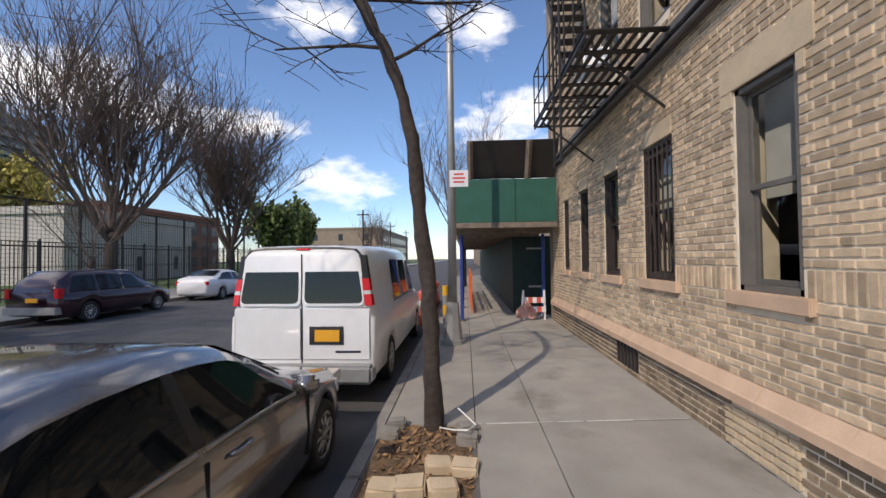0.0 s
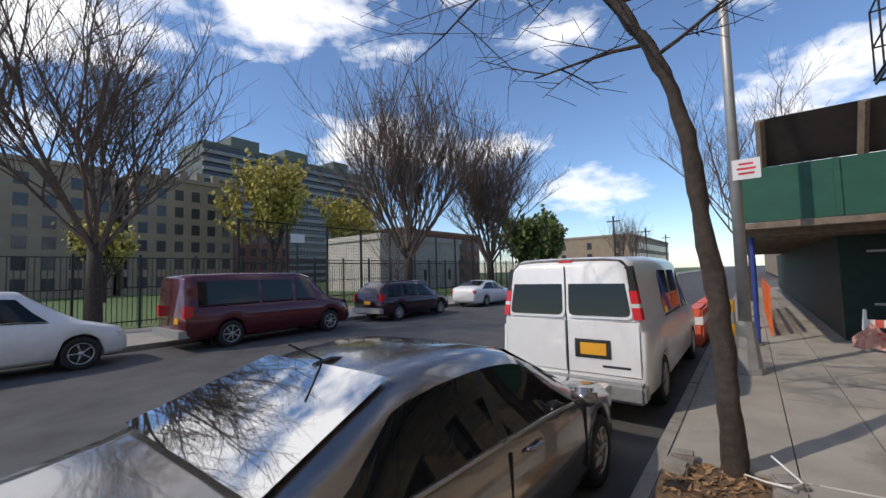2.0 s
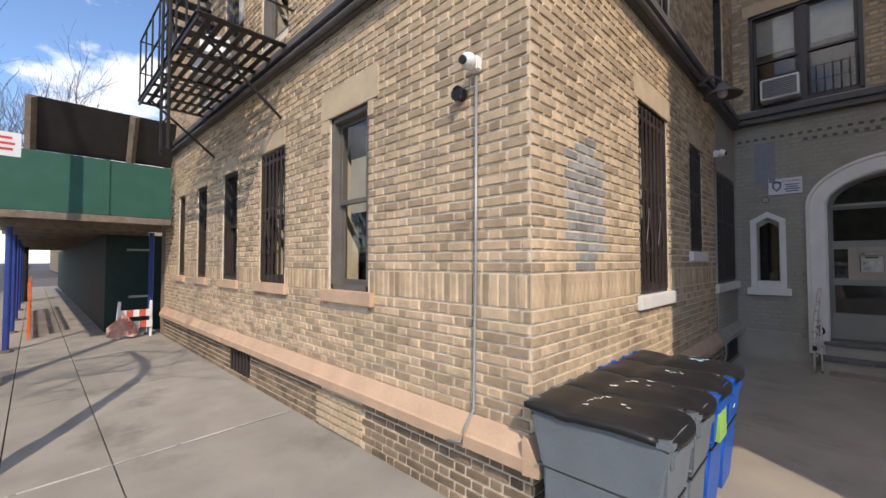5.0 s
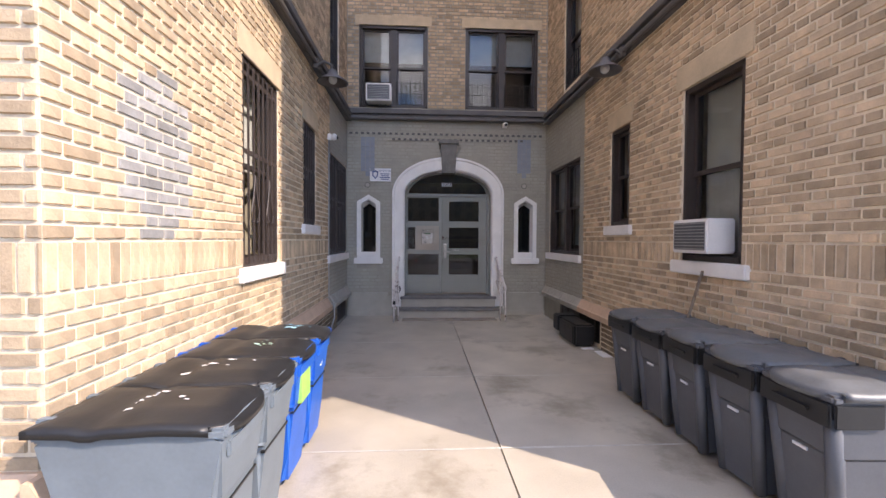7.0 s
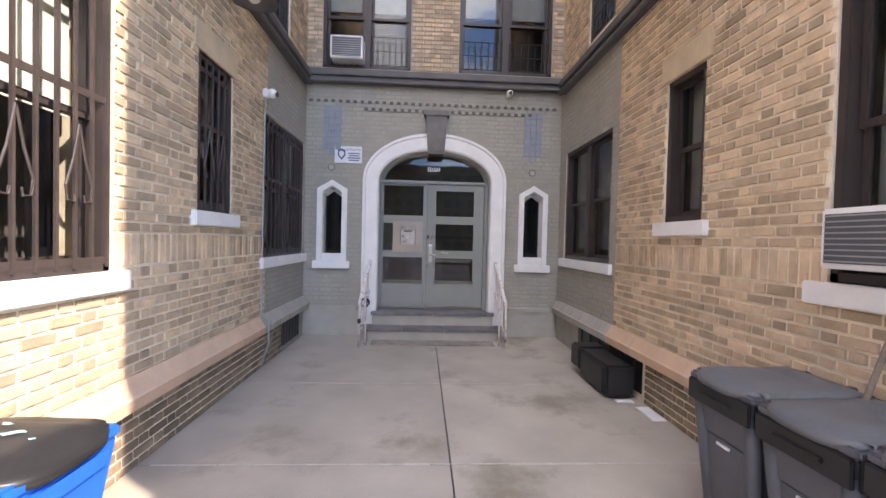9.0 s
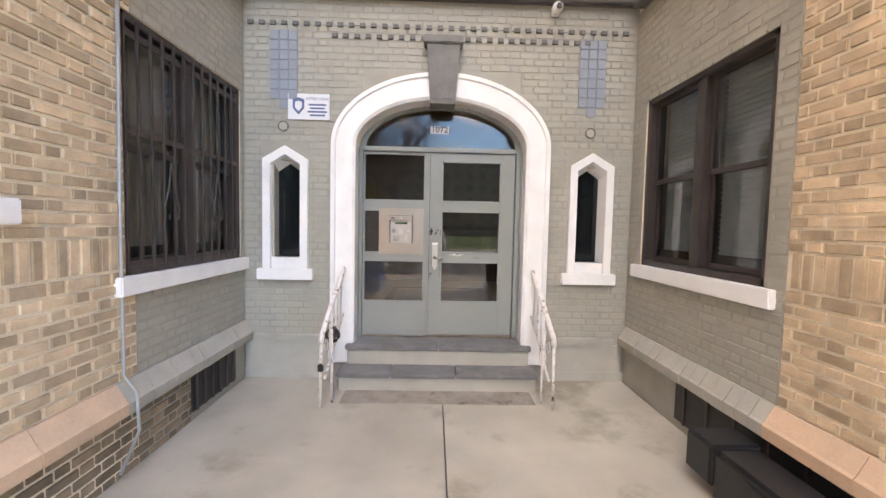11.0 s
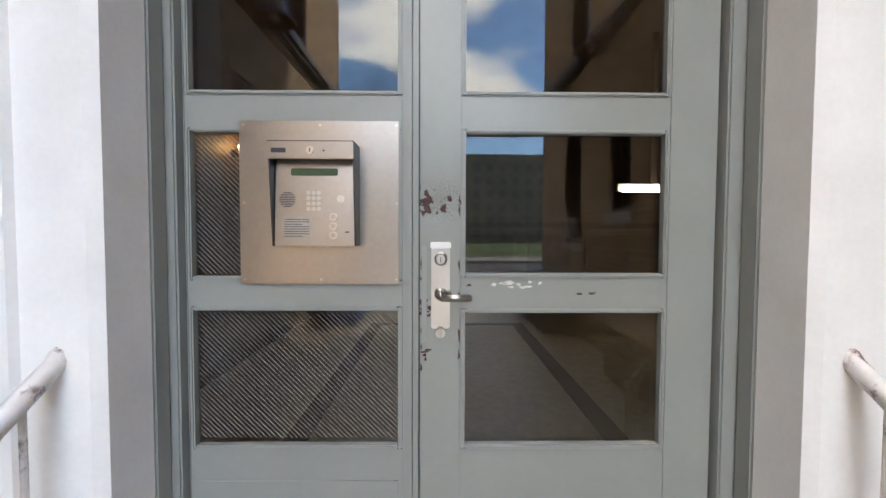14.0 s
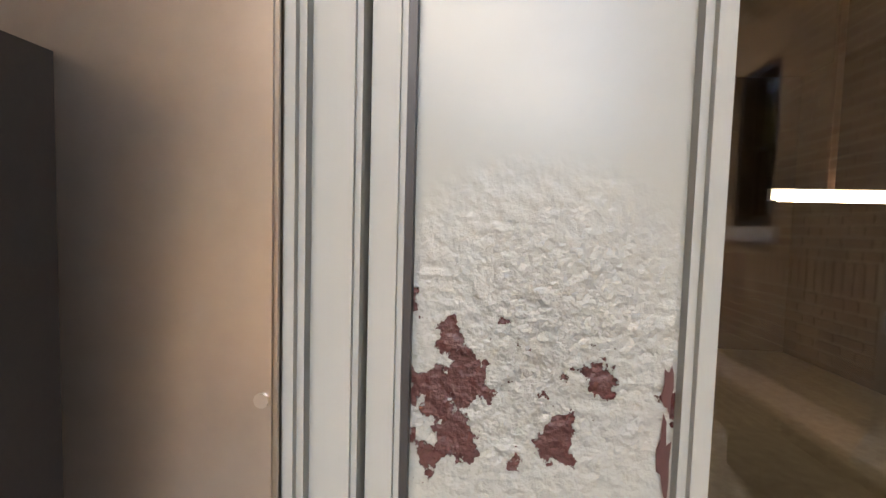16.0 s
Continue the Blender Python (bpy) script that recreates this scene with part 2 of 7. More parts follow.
FARDARK = mat("far_window_glass", (0.045, 0.05, 0.06), 0.15, vary=0.2, bump=0.0)
FARRED = mat("far_red_brick", (0.25, 0.11, 0.075), 0.9, vary=0.2, scale=0.5)
KIOSK = mat("pale_park_building", (0.50, 0.47, 0.42), 0.85, vary=0.1, scale=0.7)
PANE = glass("window_pane", (0.82, 0.86, 0.87), 0.9)
DOORPANE = glass("door_pane", (0.85, 0.87, 0.86), 0.8)


def worn_door_paint():
    """Grey door paint that has flaked off to maroon round the lock."""
    m = DOORGREY.copy()
    m.name = "flaked_grey_door_paint"
    n, l = m.node_tree.nodes, m.node_tree.links
    p = n["Principled BSDF"]
    p.inputs["Roughness"].default_value = 0.27
    tc = n.new("ShaderNodeTexCoord")

    def spot(centre, radius):
        sub, mr = n.new("ShaderNodeVectorMath"), n.new("ShaderNodeMapRange")
        sub.operation = "DISTANCE"
        sub.inputs[1].default_value = centre
        l.new(tc.outputs["Object"], sub.inputs[0])
        mr.inputs["From Max"].default_value = radius
        mr.inputs["To Min"].default_value, mr.inputs["To Max"].default_value = 0.34, 0.0
        l.new(sub.outputs["Value"], mr.inputs["Value"])
        return mr.outputs["Result"]
    best = spot((0.018, 0.0, 1.605), 0.085)
    for c, r in (((0.085, 0.0, 1.592), 0.035), ((0.10, 0.0, 1.622), 0.03), ((0.145, 0.0, 1.60), 0.04), ((0.02, 0.0, 1.27), 0.05), ((0.02, 0.0, 1.12), 0.03)):
        mxx = n.new("ShaderNodeMath")
        mxx.operation = "MAXIMUM"
        l.new(best, mxx.inputs[0])
        l.new(spot(c, r), mxx.inputs[1])
        best = mxx.outputs[0]
    ns = n.new("ShaderNodeTexNoise")
    ns.inputs["Scale"].default_value, ns.inputs["Detail"].default_value, ns.inputs["Roughness"].default_value = 46, 7, 0.62
    l.new(tc.outputs["Object"], ns.inputs["Vector"])
    ad = n.new("ShaderNodeMath")
    l.new(ns.outputs["Fac"], ad.inputs[0])
    l.new(best, ad.inputs[1])
    st = n.new("ShaderNodeMapRange")
    st.inputs["From Min"].default_value, st.inputs["From Max"].default_value = 0.735, 0.745
    l.new(ad.outputs[0], st.inputs["Value"])
    mx = n.new("ShaderNodeMix")
    mx.data_type = "RGBA"
    l.new(st.outputs["Result"], mx.inputs["Factor"])
    old = p.inputs["Base Color"].links[0].from_socket
    l.new(old, mx.inputs["A"])
    mx.inputs["B"].default_value = (0.062, 0.018, 0.017, 1)
    l.new(mx.outputs["Result"], p.inputs["Base Color"])
    # wrinkled paint close to the flakes
    wr = n.new("ShaderNodeTexNoise")
    wr.inputs["Scale"].default_value, wr.inputs["Detail"].default_value = 130, 5
    l.new(tc.outputs["Object"], wr.inputs["Vector"])
    ml = n.new("ShaderNodeMath")
    ml.operation = "MULTIPLY"
    mid = n.new("ShaderNodeMath")
    mid.operation = "SUBTRACT"
    mid.inputs[1].default_value = 0.5
    l.new(wr.outputs["Fac"], mid.inputs[0])
    l.new(mid.outputs[0], ml.inputs[0])
    wide = spot((0.07, 0.0, 1.625), 0.11)
    l.new(wide, ml.inputs[1])
    sb = n.new("ShaderNodeMath")
    sb.operation = "MULTIPLY_ADD"
    sb.inputs[1].default_value = -0.12
    l.new(st.outputs["Result"], sb.inputs[0])
    l.new(ml.outputs[0], sb.inputs[2])
    bp = n.new("ShaderNodeBump")
    bp.inputs["Strength"].default_value, bp.inputs["Distance"].default_value = 1.0, 0.03
    l.new(sb.outputs[0], bp.inputs["Height"])
    l.new(bp.outputs["Normal"], p.inputs["Normal"])
    return m


DOORWORN = worn_door_paint()


# ---- mesh helpers ----
def box(bm, x0, x1, y0, y1, z0, z1, m=None, bevel=0.0):
    mt = Matrix.Translation(((x0 + x1) / 2, (y0 + y1) / 2, (z0 + z1) / 2)) @ Matrix.Diagonal((abs(x1 - x0), abs(y1 - y0), abs(z1 - z0), 1))
    made = bmesh.ops.create_cube(bm, size=1, matrix=(m @ mt) if m else mt)["verts"]
    if bevel:
        bmesh.ops.bevel(bm, geom=list({e for v in made for e in v.link_edges}), offset=bevel, segments=2, affect="EDGES", clamp_overlap=True)
    return bm


def tube(bm, pts, r, sides=8, r2=None):
    pts = [Vector(p) for p in pts]
    r2 = r if r2 is None else r2
    rings, n = [], len(pts)
    for i, p in enumerate(pts):
        d = (pts[min(i + 1, n - 1)] - pts[max(i - 1, 0)]).normalized()
        u = d.cross(Vector((0, 0, 1)) if abs(d.z) < 0.9 else Vector((1, 0, 0))).normalized()
        v = d.cross(u)
        rr = r + (r2 - r) * i / max(1, n - 1)
        rings.append([bm.verts.new(p + (u * math.cos(a) + v * math.sin(a)) * rr) for a in [2 * math.pi * k / sides for k in range(sides)]])
    for a, b in zip(rings, rings[1:]):
        for k in range(sides):
            bm.faces.new((a[k], a[(k + 1) % sides], b[(k + 1) % sides], b[k]))
    bm.faces.new(rings[0])
    bm.faces.new(rings[-1][::-1])
    return bm


def ring(bm, centre, r, axis="y", tube_r=0.01, n=20):
    c = Vector(centre)
    pts = []
    for k in range(n + 1):
        a = 2 * math.pi * k / n
        o = {"y": (math.cos(a), 0, math.sin(a)), "x": (0, math.cos(a), math.sin(a)), "z": (math.cos(a), math.sin(a), 0)}[axis]
        pts.append(c + Vector(o) * r)
    return tube(bm, pts, tube_r, 6)


def disc(bm, centre, r, depth, axis="y", n=24):
    c = Vector(centre)
    d = {"y": Vector((0, depth / 2, 0)), "x": Vector((depth / 2, 0, 0)), "z": Vector((0, 0, depth / 2))}[axis]
    return tube(bm, [c - d, c + d], r, n)


def to_mesh(name, bm, material, smooth=False):
    bmesh.ops.recalc_face_normals(bm, faces=bm.faces)
    me = bpy.data.meshes.new(name)
    bm.to_mesh(me)
    bm.free()
    for mt in material if isinstance(material, (list, tuple)) else [material]:
        me.materials.append(mt)
    if smooth:
        me.polygons.foreach_set("use_smooth", [True] * len(me.polygons))
    return me


def part(name, bm, material, parent=None, label="", smooth=False):
    ob = new(name, to_mesh(name, bm, material, smooth))
    if parent:
        ob.parent = parent
        ob.matrix_parent_inverse = parent.matrix_world.inverted()
    return tagged(ob, label)


def thing(name, label, category, group="", at=(0, 0, 0), rz=0):
    ob = new(name)
    ob.matrix_world = pose(*at, 0, 0, rz)
    ob.empty_display_size = 0.1
    bpy.context.view_layer.update()
    return tagged(ob, label, category, group)


def lpart(name, bm, material, parent, label="", smooth=False):
    """A part whose mesh is given in its thing's own axes."""
    ob = new(name, to_mesh(name, bm, material, smooth))
    ob.parent = parent
    return tagged(ob, label)


def structure(name, bm, material, smooth=False):
    return tagged(part(name, bm, material, None, "", smooth), "", "", "", "structure")


def one_box(*a, **k):
    return box(bmesh.new(), *a, **k)


def text_part(name, words, size, m, material, parent, label=""):
    cu = bpy.data.curves.new(name, "FONT")
    cu.body, cu.size, cu.extrude, cu.align_x, cu.align_y = words, size, 0.001, "CENTER", "CENTER"
    tmp = new(name + "_tmp", cu)
    bpy.context.view_layer.update()
    me = bpy.data.meshes.new_from_object(tmp.evaluated_get(bpy.context.evaluated_depsgraph_get()))
    bpy.data.objects.remove(tmp)
    bpy.data.curves.remove(cu)
    me.transform(m)
    me.materials.clear()
    me.materials.append(material)
    ob = new(name, me)
    ob.parent = parent
    if parent:
        ob.matrix_parent_inverse = parent.matrix_world.inverted()
    return tagged(ob, label)


def pane_at(m, u0, u1, d, z0, z1, material, parent):
    """A thin sheet of glass that faces out of the wall."""
    me = bpy.data.meshes.new("pane")
    me.from_pydata([(m @ Vector(p))[:] for p in ((u0, d, z0), (u1, d, z0), (u1, d, z1), (u0, d, z1))], [], [(0, 1, 2, 3)])
    me.update()
    if me.polygons[0].normal.dot(m.to_3x3() @ Vector((0, 1, 0))) < 0:
        me.flip_normals()
    me.materials.append(material)
    ob = new("pane", me)
    ob.parent = parent
    ob.visible_shadow = False
    return ob


# ---- the building: wall planes as (along, out, up) ----
LX, RX, FY, SY = -1.95, 2.17, -0.227, -6.88
LEFT = Matrix(((0, 1, 0, LX), (1, 0, 0, 0), (0, 0, 1, 0), (0, 0, 0, 1)))
RIGHT = Matrix(((0, -1, 0, RX), (1, 0, 0, 0), (0, 0, 1, 0), (0, 0, 0, 1)))
STREET = Matrix(((1, 0, 0, 0), (0, -1, 0, SY), (0, 0, 1, 0), (0, 0, 0, 1)))
FRONT = Matrix(((1, 0, 0, 0), (0, -1, 0, FY), (0, 0, 1, 0), (0, 0, 0, 1)))
TOP = 11.0


def slab(name, m, u0, u1, z0, z1, holes, material, thick=0.35, rebate=0.0):
    """A wall with openings through it, cut into cells between the openings' edges."""
    us = sorted({u0, u1, *[h[0] for h in holes], *[h[1] for h in holes]})
    zs = sorted({z0, z1, *[h[2] for h in holes], *[h[3] for h in holes]})
    us, zs = [u for u in us if u0 <= u <= u1], [z for z in zs if z0 <= z <= z1]
    bm = bmesh.new()
    for a, b in zip(us, us[1:]):
        run = None
        for c, d in zip(zs, zs[1:]):
            solid = not any(h[0] < (a + b) / 2 < h[1] and h[2] < (c + d) / 2 < h[3] for h in holes)
            if solid and run:
                run[1] = d
            elif solid:
                run = [c, d]
            if (not solid or d == zs[-1]) and run:
                box(bm, a, b, -thick, -rebate, run[0], run[1], m)
                run = None
    return structure(name, bm, material)


def brick_box(verts, faces, m, u0, u1, z0, z1, d0, d1, wob):
    i = len(verts)
    a, b = wob.uniform(-0.0015, 0.0015), wob.uniform(-0.002, 0.002)
    c = 0.004
    for u, d, z in ((u0, d0, z0), (u1, d0, z0), (u1, d0, z1), (u0, d0, z1), (u0 + c, d1 + b, z0 + c + a), (u1 - c, d1 + b, z0 + c - a), (u1 - c, d1 + b, z1 - c - a), (u0 + c, d1 + b, z1 - c + a)):
        verts.append((m @ Vector((u, d, z)))[:])
    for f in ((4, 5, 6, 7), (0, 1, 5, 4), (1, 2, 6, 5), (2, 3, 7, 6), (3, 0, 4, 7)):
        faces.append(tuple(i + k for k in f))


def brick_cells(u0, u1, z0, z1, holes, soldier=None, seed=1, course=0.0705, length=0.205):
    """Rectangles of a bond of stretchers and headers with a band of soldiers."""
    wob = random.Random(seed)
    z, row = z0, 0
    j = 0.016
    while z < z1 - 0.02:
        sold = soldier and soldier[0] - 0.02 <= z < soldier[1] - 0.02
        h = (soldier[1] - z) if sold else course
        if not sold and soldier and z < soldier[0] - 0.02 < z + course:
            h = soldier[0] - z
        h = min(h, z1 - z)
        step = 0.0705 if sold else length
        u = u0 - (0 if sold else (row % 2) * length / 4)
        k = 0
        while u < u1:
            w = step if sold else (length if (row + k) % 2 else length * 0.5)
            a, b = max(u, u0), min(u + w, u1)
            pieces = [(a, b)]
            for hl in holes:
                if hl[2] - 0.01 < z + h / 2 < hl[3] + 0.01:
                    nxt = []
                    for p, q in pieces:
                        if q <= hl[0] or p >= hl[1]:
                            nxt.append((p, q))
                        else:
                            if p < hl[0]:
                                nxt.append((p, hl[0]))
                            if q > hl[1]:
                                nxt.append((hl[1], q))
                    pieces = nxt
            for p, q in pieces:
                if q - p > 0.03:
                    yield p + j / 2, q - j / 2, z + j / 2, z + h - j / 2
            u += w
            k += 1
        z += h
        row += 1


def bricks(name, m, u0, u1, z0, z1, holes, material, parent, soldier=None, seed=1, d0=-0.012, d1=0.003, single=None, skip=None):
    verts, faces, wob, alone = [], [], random.Random(seed + 50), 0
    for a, b, c, d in brick_cells(u0, u1, z0, z1, holes, soldier, seed):
        mid = ((a + b) / 2, (c + d) / 2)
        if skip and skip(*mid):
            continue
        if single and single[0] < mid[0] < single[1] and single[2] < mid[1] < single[3] and alone < 300:
            LONE.append((m, a, b, c, d, d0, d1, material, parent))
            alone += 1
            continue
        brick_box(verts, faces, m, a, b, c, d, d0, d1, wob)
    me = bpy.data.meshes.new(name)
    me.from_pydata(verts, [], faces)
    bm = bmesh.new()
    bm.from_mesh(me)
    bmesh.ops.recalc_face_normals(bm, faces=bm.faces)
    bm.to_mesh(me)
    bm.free()
    me.materials.append(material)
    ob = new(name, me)
    ob.parent = parent
    return tagged(ob, kind="stuff")


LONE = []
# openings: along from, to, up from, to
W_LEFT = [(-5.05, -4.20, 1.32, 3.14), (-3.28, -2.68, 1.76, 3.10), (-1.88, -0.30, 1.30, 3.02), (-1.75, -1.05, 4.30, 6.0), (-4.9, -4.0, 4.30, 6.0)]
W_RIGHT = [(-5.42, -4.65, 1.38, 3.07), (-3.62, -3.11, 1.77, 3.06), (-2.04, -0.48, 1.32, 2.97), (-2.0, -1.25, 4.30, 6.0), (-5.2, -4.4, 4.30, 6.0)]
W_STREET = [(-4.30, -3.63, 1.36, 3.07), (-6.08, -5.33, 1.37, 3.03), (-7.57, -6.93, 1.36, 2.98), (-8.98, -8.43, 1.36, 2.95), (-10.3, -9.85, 1.36, 2.95),
            (-6.1, -5.3, 4.45, 6.2), (-7.6, -6.8, 4.45, 6.2), (-4.4, -3.6, 4.45, 6.2), (-9.1, -8.4, 4.45, 6.2)]
W_FRONT = [(-0.77, 1.02, 0.0, 3.0), (-1.64, -1.32, 1.31, 2.33), (1.57, 1.89, 1.31, 2.33), (-1.71, -0.32, 4.26, 5.92), (0.46, 1.97, 4.26, 5.92)]
W_EAST = [(3.6, 4.4, 1.36, 3.05), (5.2, 6.0, 1.36, 3.05)]

wl = slab("wall_court_west", LEFT, SY + 0.008, FY, -0.3, TOP, W_LEFT, MORTAR, rebate=0.008)
wr = slab("wall_court_east", RIGHT, SY + 0.008, FY, -0.3, TOP, W_RIGHT, MORTAR, rebate=0.008)
ws = slab("wall_street_west", STREET, -11.5, LX - 0.35, -0.3, TOP, W_STREET, MORTAR, rebate=0.008)
we = slab("wall_street_east", STREET, RX + 0.35, 14.0, -0.3, TOP, W_EAST, MORTAR, rebate=0.008)
bm = bmesh.new()
for h in [(-2.4, -0.80, -0.3, 1.31), (-2.4, -1.64, 1.31, 2.33), (-1.32, -0.80, 1.31, 2.33), (-2.4, -0.80, 2.33, 4.26), (1.04, 2.6, -0.3, 1.31), (1.89, 2.6, 1.31, 2.33), (1.04, 1.57, 1.31, 2.33), (1.04, 2.6, 2.33, 4.26),
          (-0.80, 1.04, 3.03, 4.26), (-2.4, -1.71, 4.26, 5.92), (-0.32, 0.46, 4.26, 5.92), (1.97, 2.6, 4.26, 5.92), (-2.4, 2.6, 5.92, TOP)]:
    box(bm, h[0], h[1], -0.22, -0.008, h[2], h[3], FRONT)
# spandrels of the arched opening
ACX, ASP, AIN_A, AIN_R, AOUT_A, AOUT_R = 0.12, 2.50, 0.90, 0.49, 1.15, 0.76


def arc(a, r, k, n):
    t = math.pi * k / n
    return ACX - a * math.cos(t), ASP + r * math.sin(t)


for k in range(24):
    (xa, za), (xb, zb) = arc(AIN_A + 0.02, AIN_R + 0.02, k, 24), arc(AIN_A + 0.02, AIN_R + 0.02, k + 1, 24)
    v = [bm.verts.new(FRONT @ Vector(p)) for p in ((xa, -0.008, za), (xb, -0.008, zb), (xb, -0.008, 3.03), (xa, -0.008, 3.03), (xa, -0.22, za), (xb, -0.22, zb), (xb, -0.22, 3.03), (xa, -0.22, 3.03))]
    for f in ((0, 1, 2, 3), (4, 5, 6, 7), (0, 1, 5, 4)):
        bm.faces.new([v[i] for i in f])
wf = structure("wall_court_front", bm, MORTAR_GREY)
for nm, args in (("wall_west_end", (-11.85, -11.5, SY, 8.0, -0.3, TOP)), ("wall_rear", (-11.5, 14.0, 8.0, 8.3, -0.3, TOP)), ("wall_east_end", (14.0, 14.3, SY, 8.3, -0.3, TOP))):
    structure(nm, one_box(*args), CASTLE)
structure("roof_west", one_box(-11.5, LX - 0.36, SY + 0.36, 8.0, TOP - 0.3, TOP - 0.05), CASTLE)
structure("roof_east", one_box(RX + 0.36, 14.0, SY + 0.36, 8.0, TOP - 0.3, TOP - 0.05), CASTLE)
structure("roof_middle", one_box(LX - 0.3, RX + 0.3, 0.0, 8.0, TOP - 0.3, TOP - 0.06), CASTLE)

slab("wall_painted_west", LEFT, -1.80, FY, -0.1, 3.94, W_LEFT[:3], MORTAR_GREY, thick=0.0075, rebate=0.004)
slab("wall_painted_east", RIGHT, -2.20, FY, -0.1, 3.94, W_RIGHT[:3], MORTAR_GREY, thick=0.0075, rebate=0.004)
BZ0, BZ1, LZ0, LZ1 = -0.1, 0.41, 0.41, 0.62
SOLD = (1.34, 1.56)
GREY_L, GREY_R = -1.80, -2.20


def pads(holes, up=0.0, side=0.0, sill=0.14):
    return [(h[0] - side, h[1] + side, h[2] - (sill if h[2] < 4 else 0.1), h[3] + up) for h in holes]


street_h = pads(W_STREET)


def washed(u, z):
    """The worn bluish patch where paint was scrubbed off the bricks."""
    e = noise.noise((u * 3.1, z * 3.1, 2.0)) * 0.28
    return ((u + 6.12) / 0.34) ** 2 + ((z - 2.02) / 0.46) ** 2 < 1.0 + e * 2 and z > 1.57


court_skip = washed
bricks("tan_brickwork", LEFT, SY, GREY_L, LZ1, 3.93, pads(W_LEFT), BRICK, wl, SOLD, 3, single=(-6.88, -5.35, 0.9, 3.0), skip=court_skip)
bricks("bluish_brick_patch", LEFT, SY, GREY_L, LZ1, 3.93, pads(W_LEFT), BRICK_BLUE, wl, SOLD, 3, skip=lambda u, z: not washed(u, z))
bricks("upper_brickwork", LEFT, SY, FY, 4.2, 10.95, pads(W_LEFT), BRICK, wl, None, 4)
bricks("painted_brickwork", LEFT, GREY_L, FY, LZ1, 3.93, pads(W_LEFT), BRICK_GREY, wl, None, 5, d1=-0.001)
bricks("base_brickwork", LEFT, SY, -1.2, BZ0, BZ1, [], BRICK_BASE, wl, None, 6)
bricks("tan_brickwork", RIGHT, SY, GREY_R, LZ1, 3.93, pads(W_RIGHT), BRICK, wr, SOLD, 7)
bricks("upper_brickwork", RIGHT, SY, FY, 4.2, 10.95, pads(W_RIGHT), BRICK, wr, None, 8)
bricks("painted_brickwork", RIGHT, GREY_R, FY, LZ1, 3.93, pads(W_RIGHT), BRICK_GREY, wr, None, 9, d1=-0.001)
bricks("base_brickwork", RIGHT, SY, -2.9, BZ0, BZ1, [], BRICK_BASE, wr, None, 10)
patch_skip = lambda u, z: -4.5 < u < -3.68 and z < 0.36
bricks("tan_brickwork", STREET, -11.5, LX, LZ1, 3.93, street_h, BRICK, ws, SOLD, 11)
bricks("upper_brickwork", STREET, -11.5, LX, 4.15, 10.95, pads(W_STREET, 0.2), BRICK, ws, None, 12)
bricks("base_brickwork", STREET, -11.5, LX, BZ0, BZ1, [(-7.1, -6.35, 0.05, 0.41)], BRICK_BASE, ws, None, 13, skip=patch_skip)
bricks("rough_pale_patch", STREET, -4.5, -3.68, 0.0, 0.36, [], BEIGE, ws, None, 14, d1=0.02)
bricks("tan_brickwork", STREET, RX, 7.0, LZ1, 3.93, pads(W_EAST), BRICK, we, SOLD, 15)
front_h = [(-1.05, 1.29, 0.0, 2.55), (-0.95, 1.19, 2.5, 2.95), (-0.7, 0.94, 2.9, 3.28), (-1.75, -1.28, 1.0, 2.48), (1.49, 1.96, 1.0, 2.48)]
bricks("painted_brickwork", FRONT, LX, RX, 0.48, 3.98, front_h, BRICK_GREY, wf, None, 16, d1=-0.004)
bricks("upper_brickwork", FRONT, LX, RX, 4.26, 10.95, W_FRONT[3:], BRICK, wf, None, 17)


def ledge(name, m, u0, u1, material, seed, piece=0.9):
    """The sloping water table, stone by stone."""
    base = tagged(new(name), "", "", "", "structure")
    wob = random.Random(seed)
    u = u0
    while u < u1 - 0.05:
        w = min(piece * wob.uniform(0.85, 1.15), u1 - u)
        bm = bmesh.new()
        e = wob.uniform(-0.004, 0.004)
        prof = ((-0.02, LZ0), (0.085 + e, LZ0 + 0.012), (0.09 + e, LZ0 + 0.09), (0.075 + e, LZ0 + 0.105), (0.012, LZ1), (-0.02, LZ1))
        ends = [[bm.verts.new(m @ Vector((q, d, z))) for d, z in prof] for q in (u + 0.002, u + w - 0.002)]
        for k in range(len(prof)):
            n = (k + 1) % len(prof)
            bm.faces.new((ends[0][k], ends[0][n], ends[1][n], ends[1][k]))
        bm.faces.new(ends[0])
        bm.faces.new(ends[1])
        part("ledge_stone", bm, material, base)
        u += w
    return base


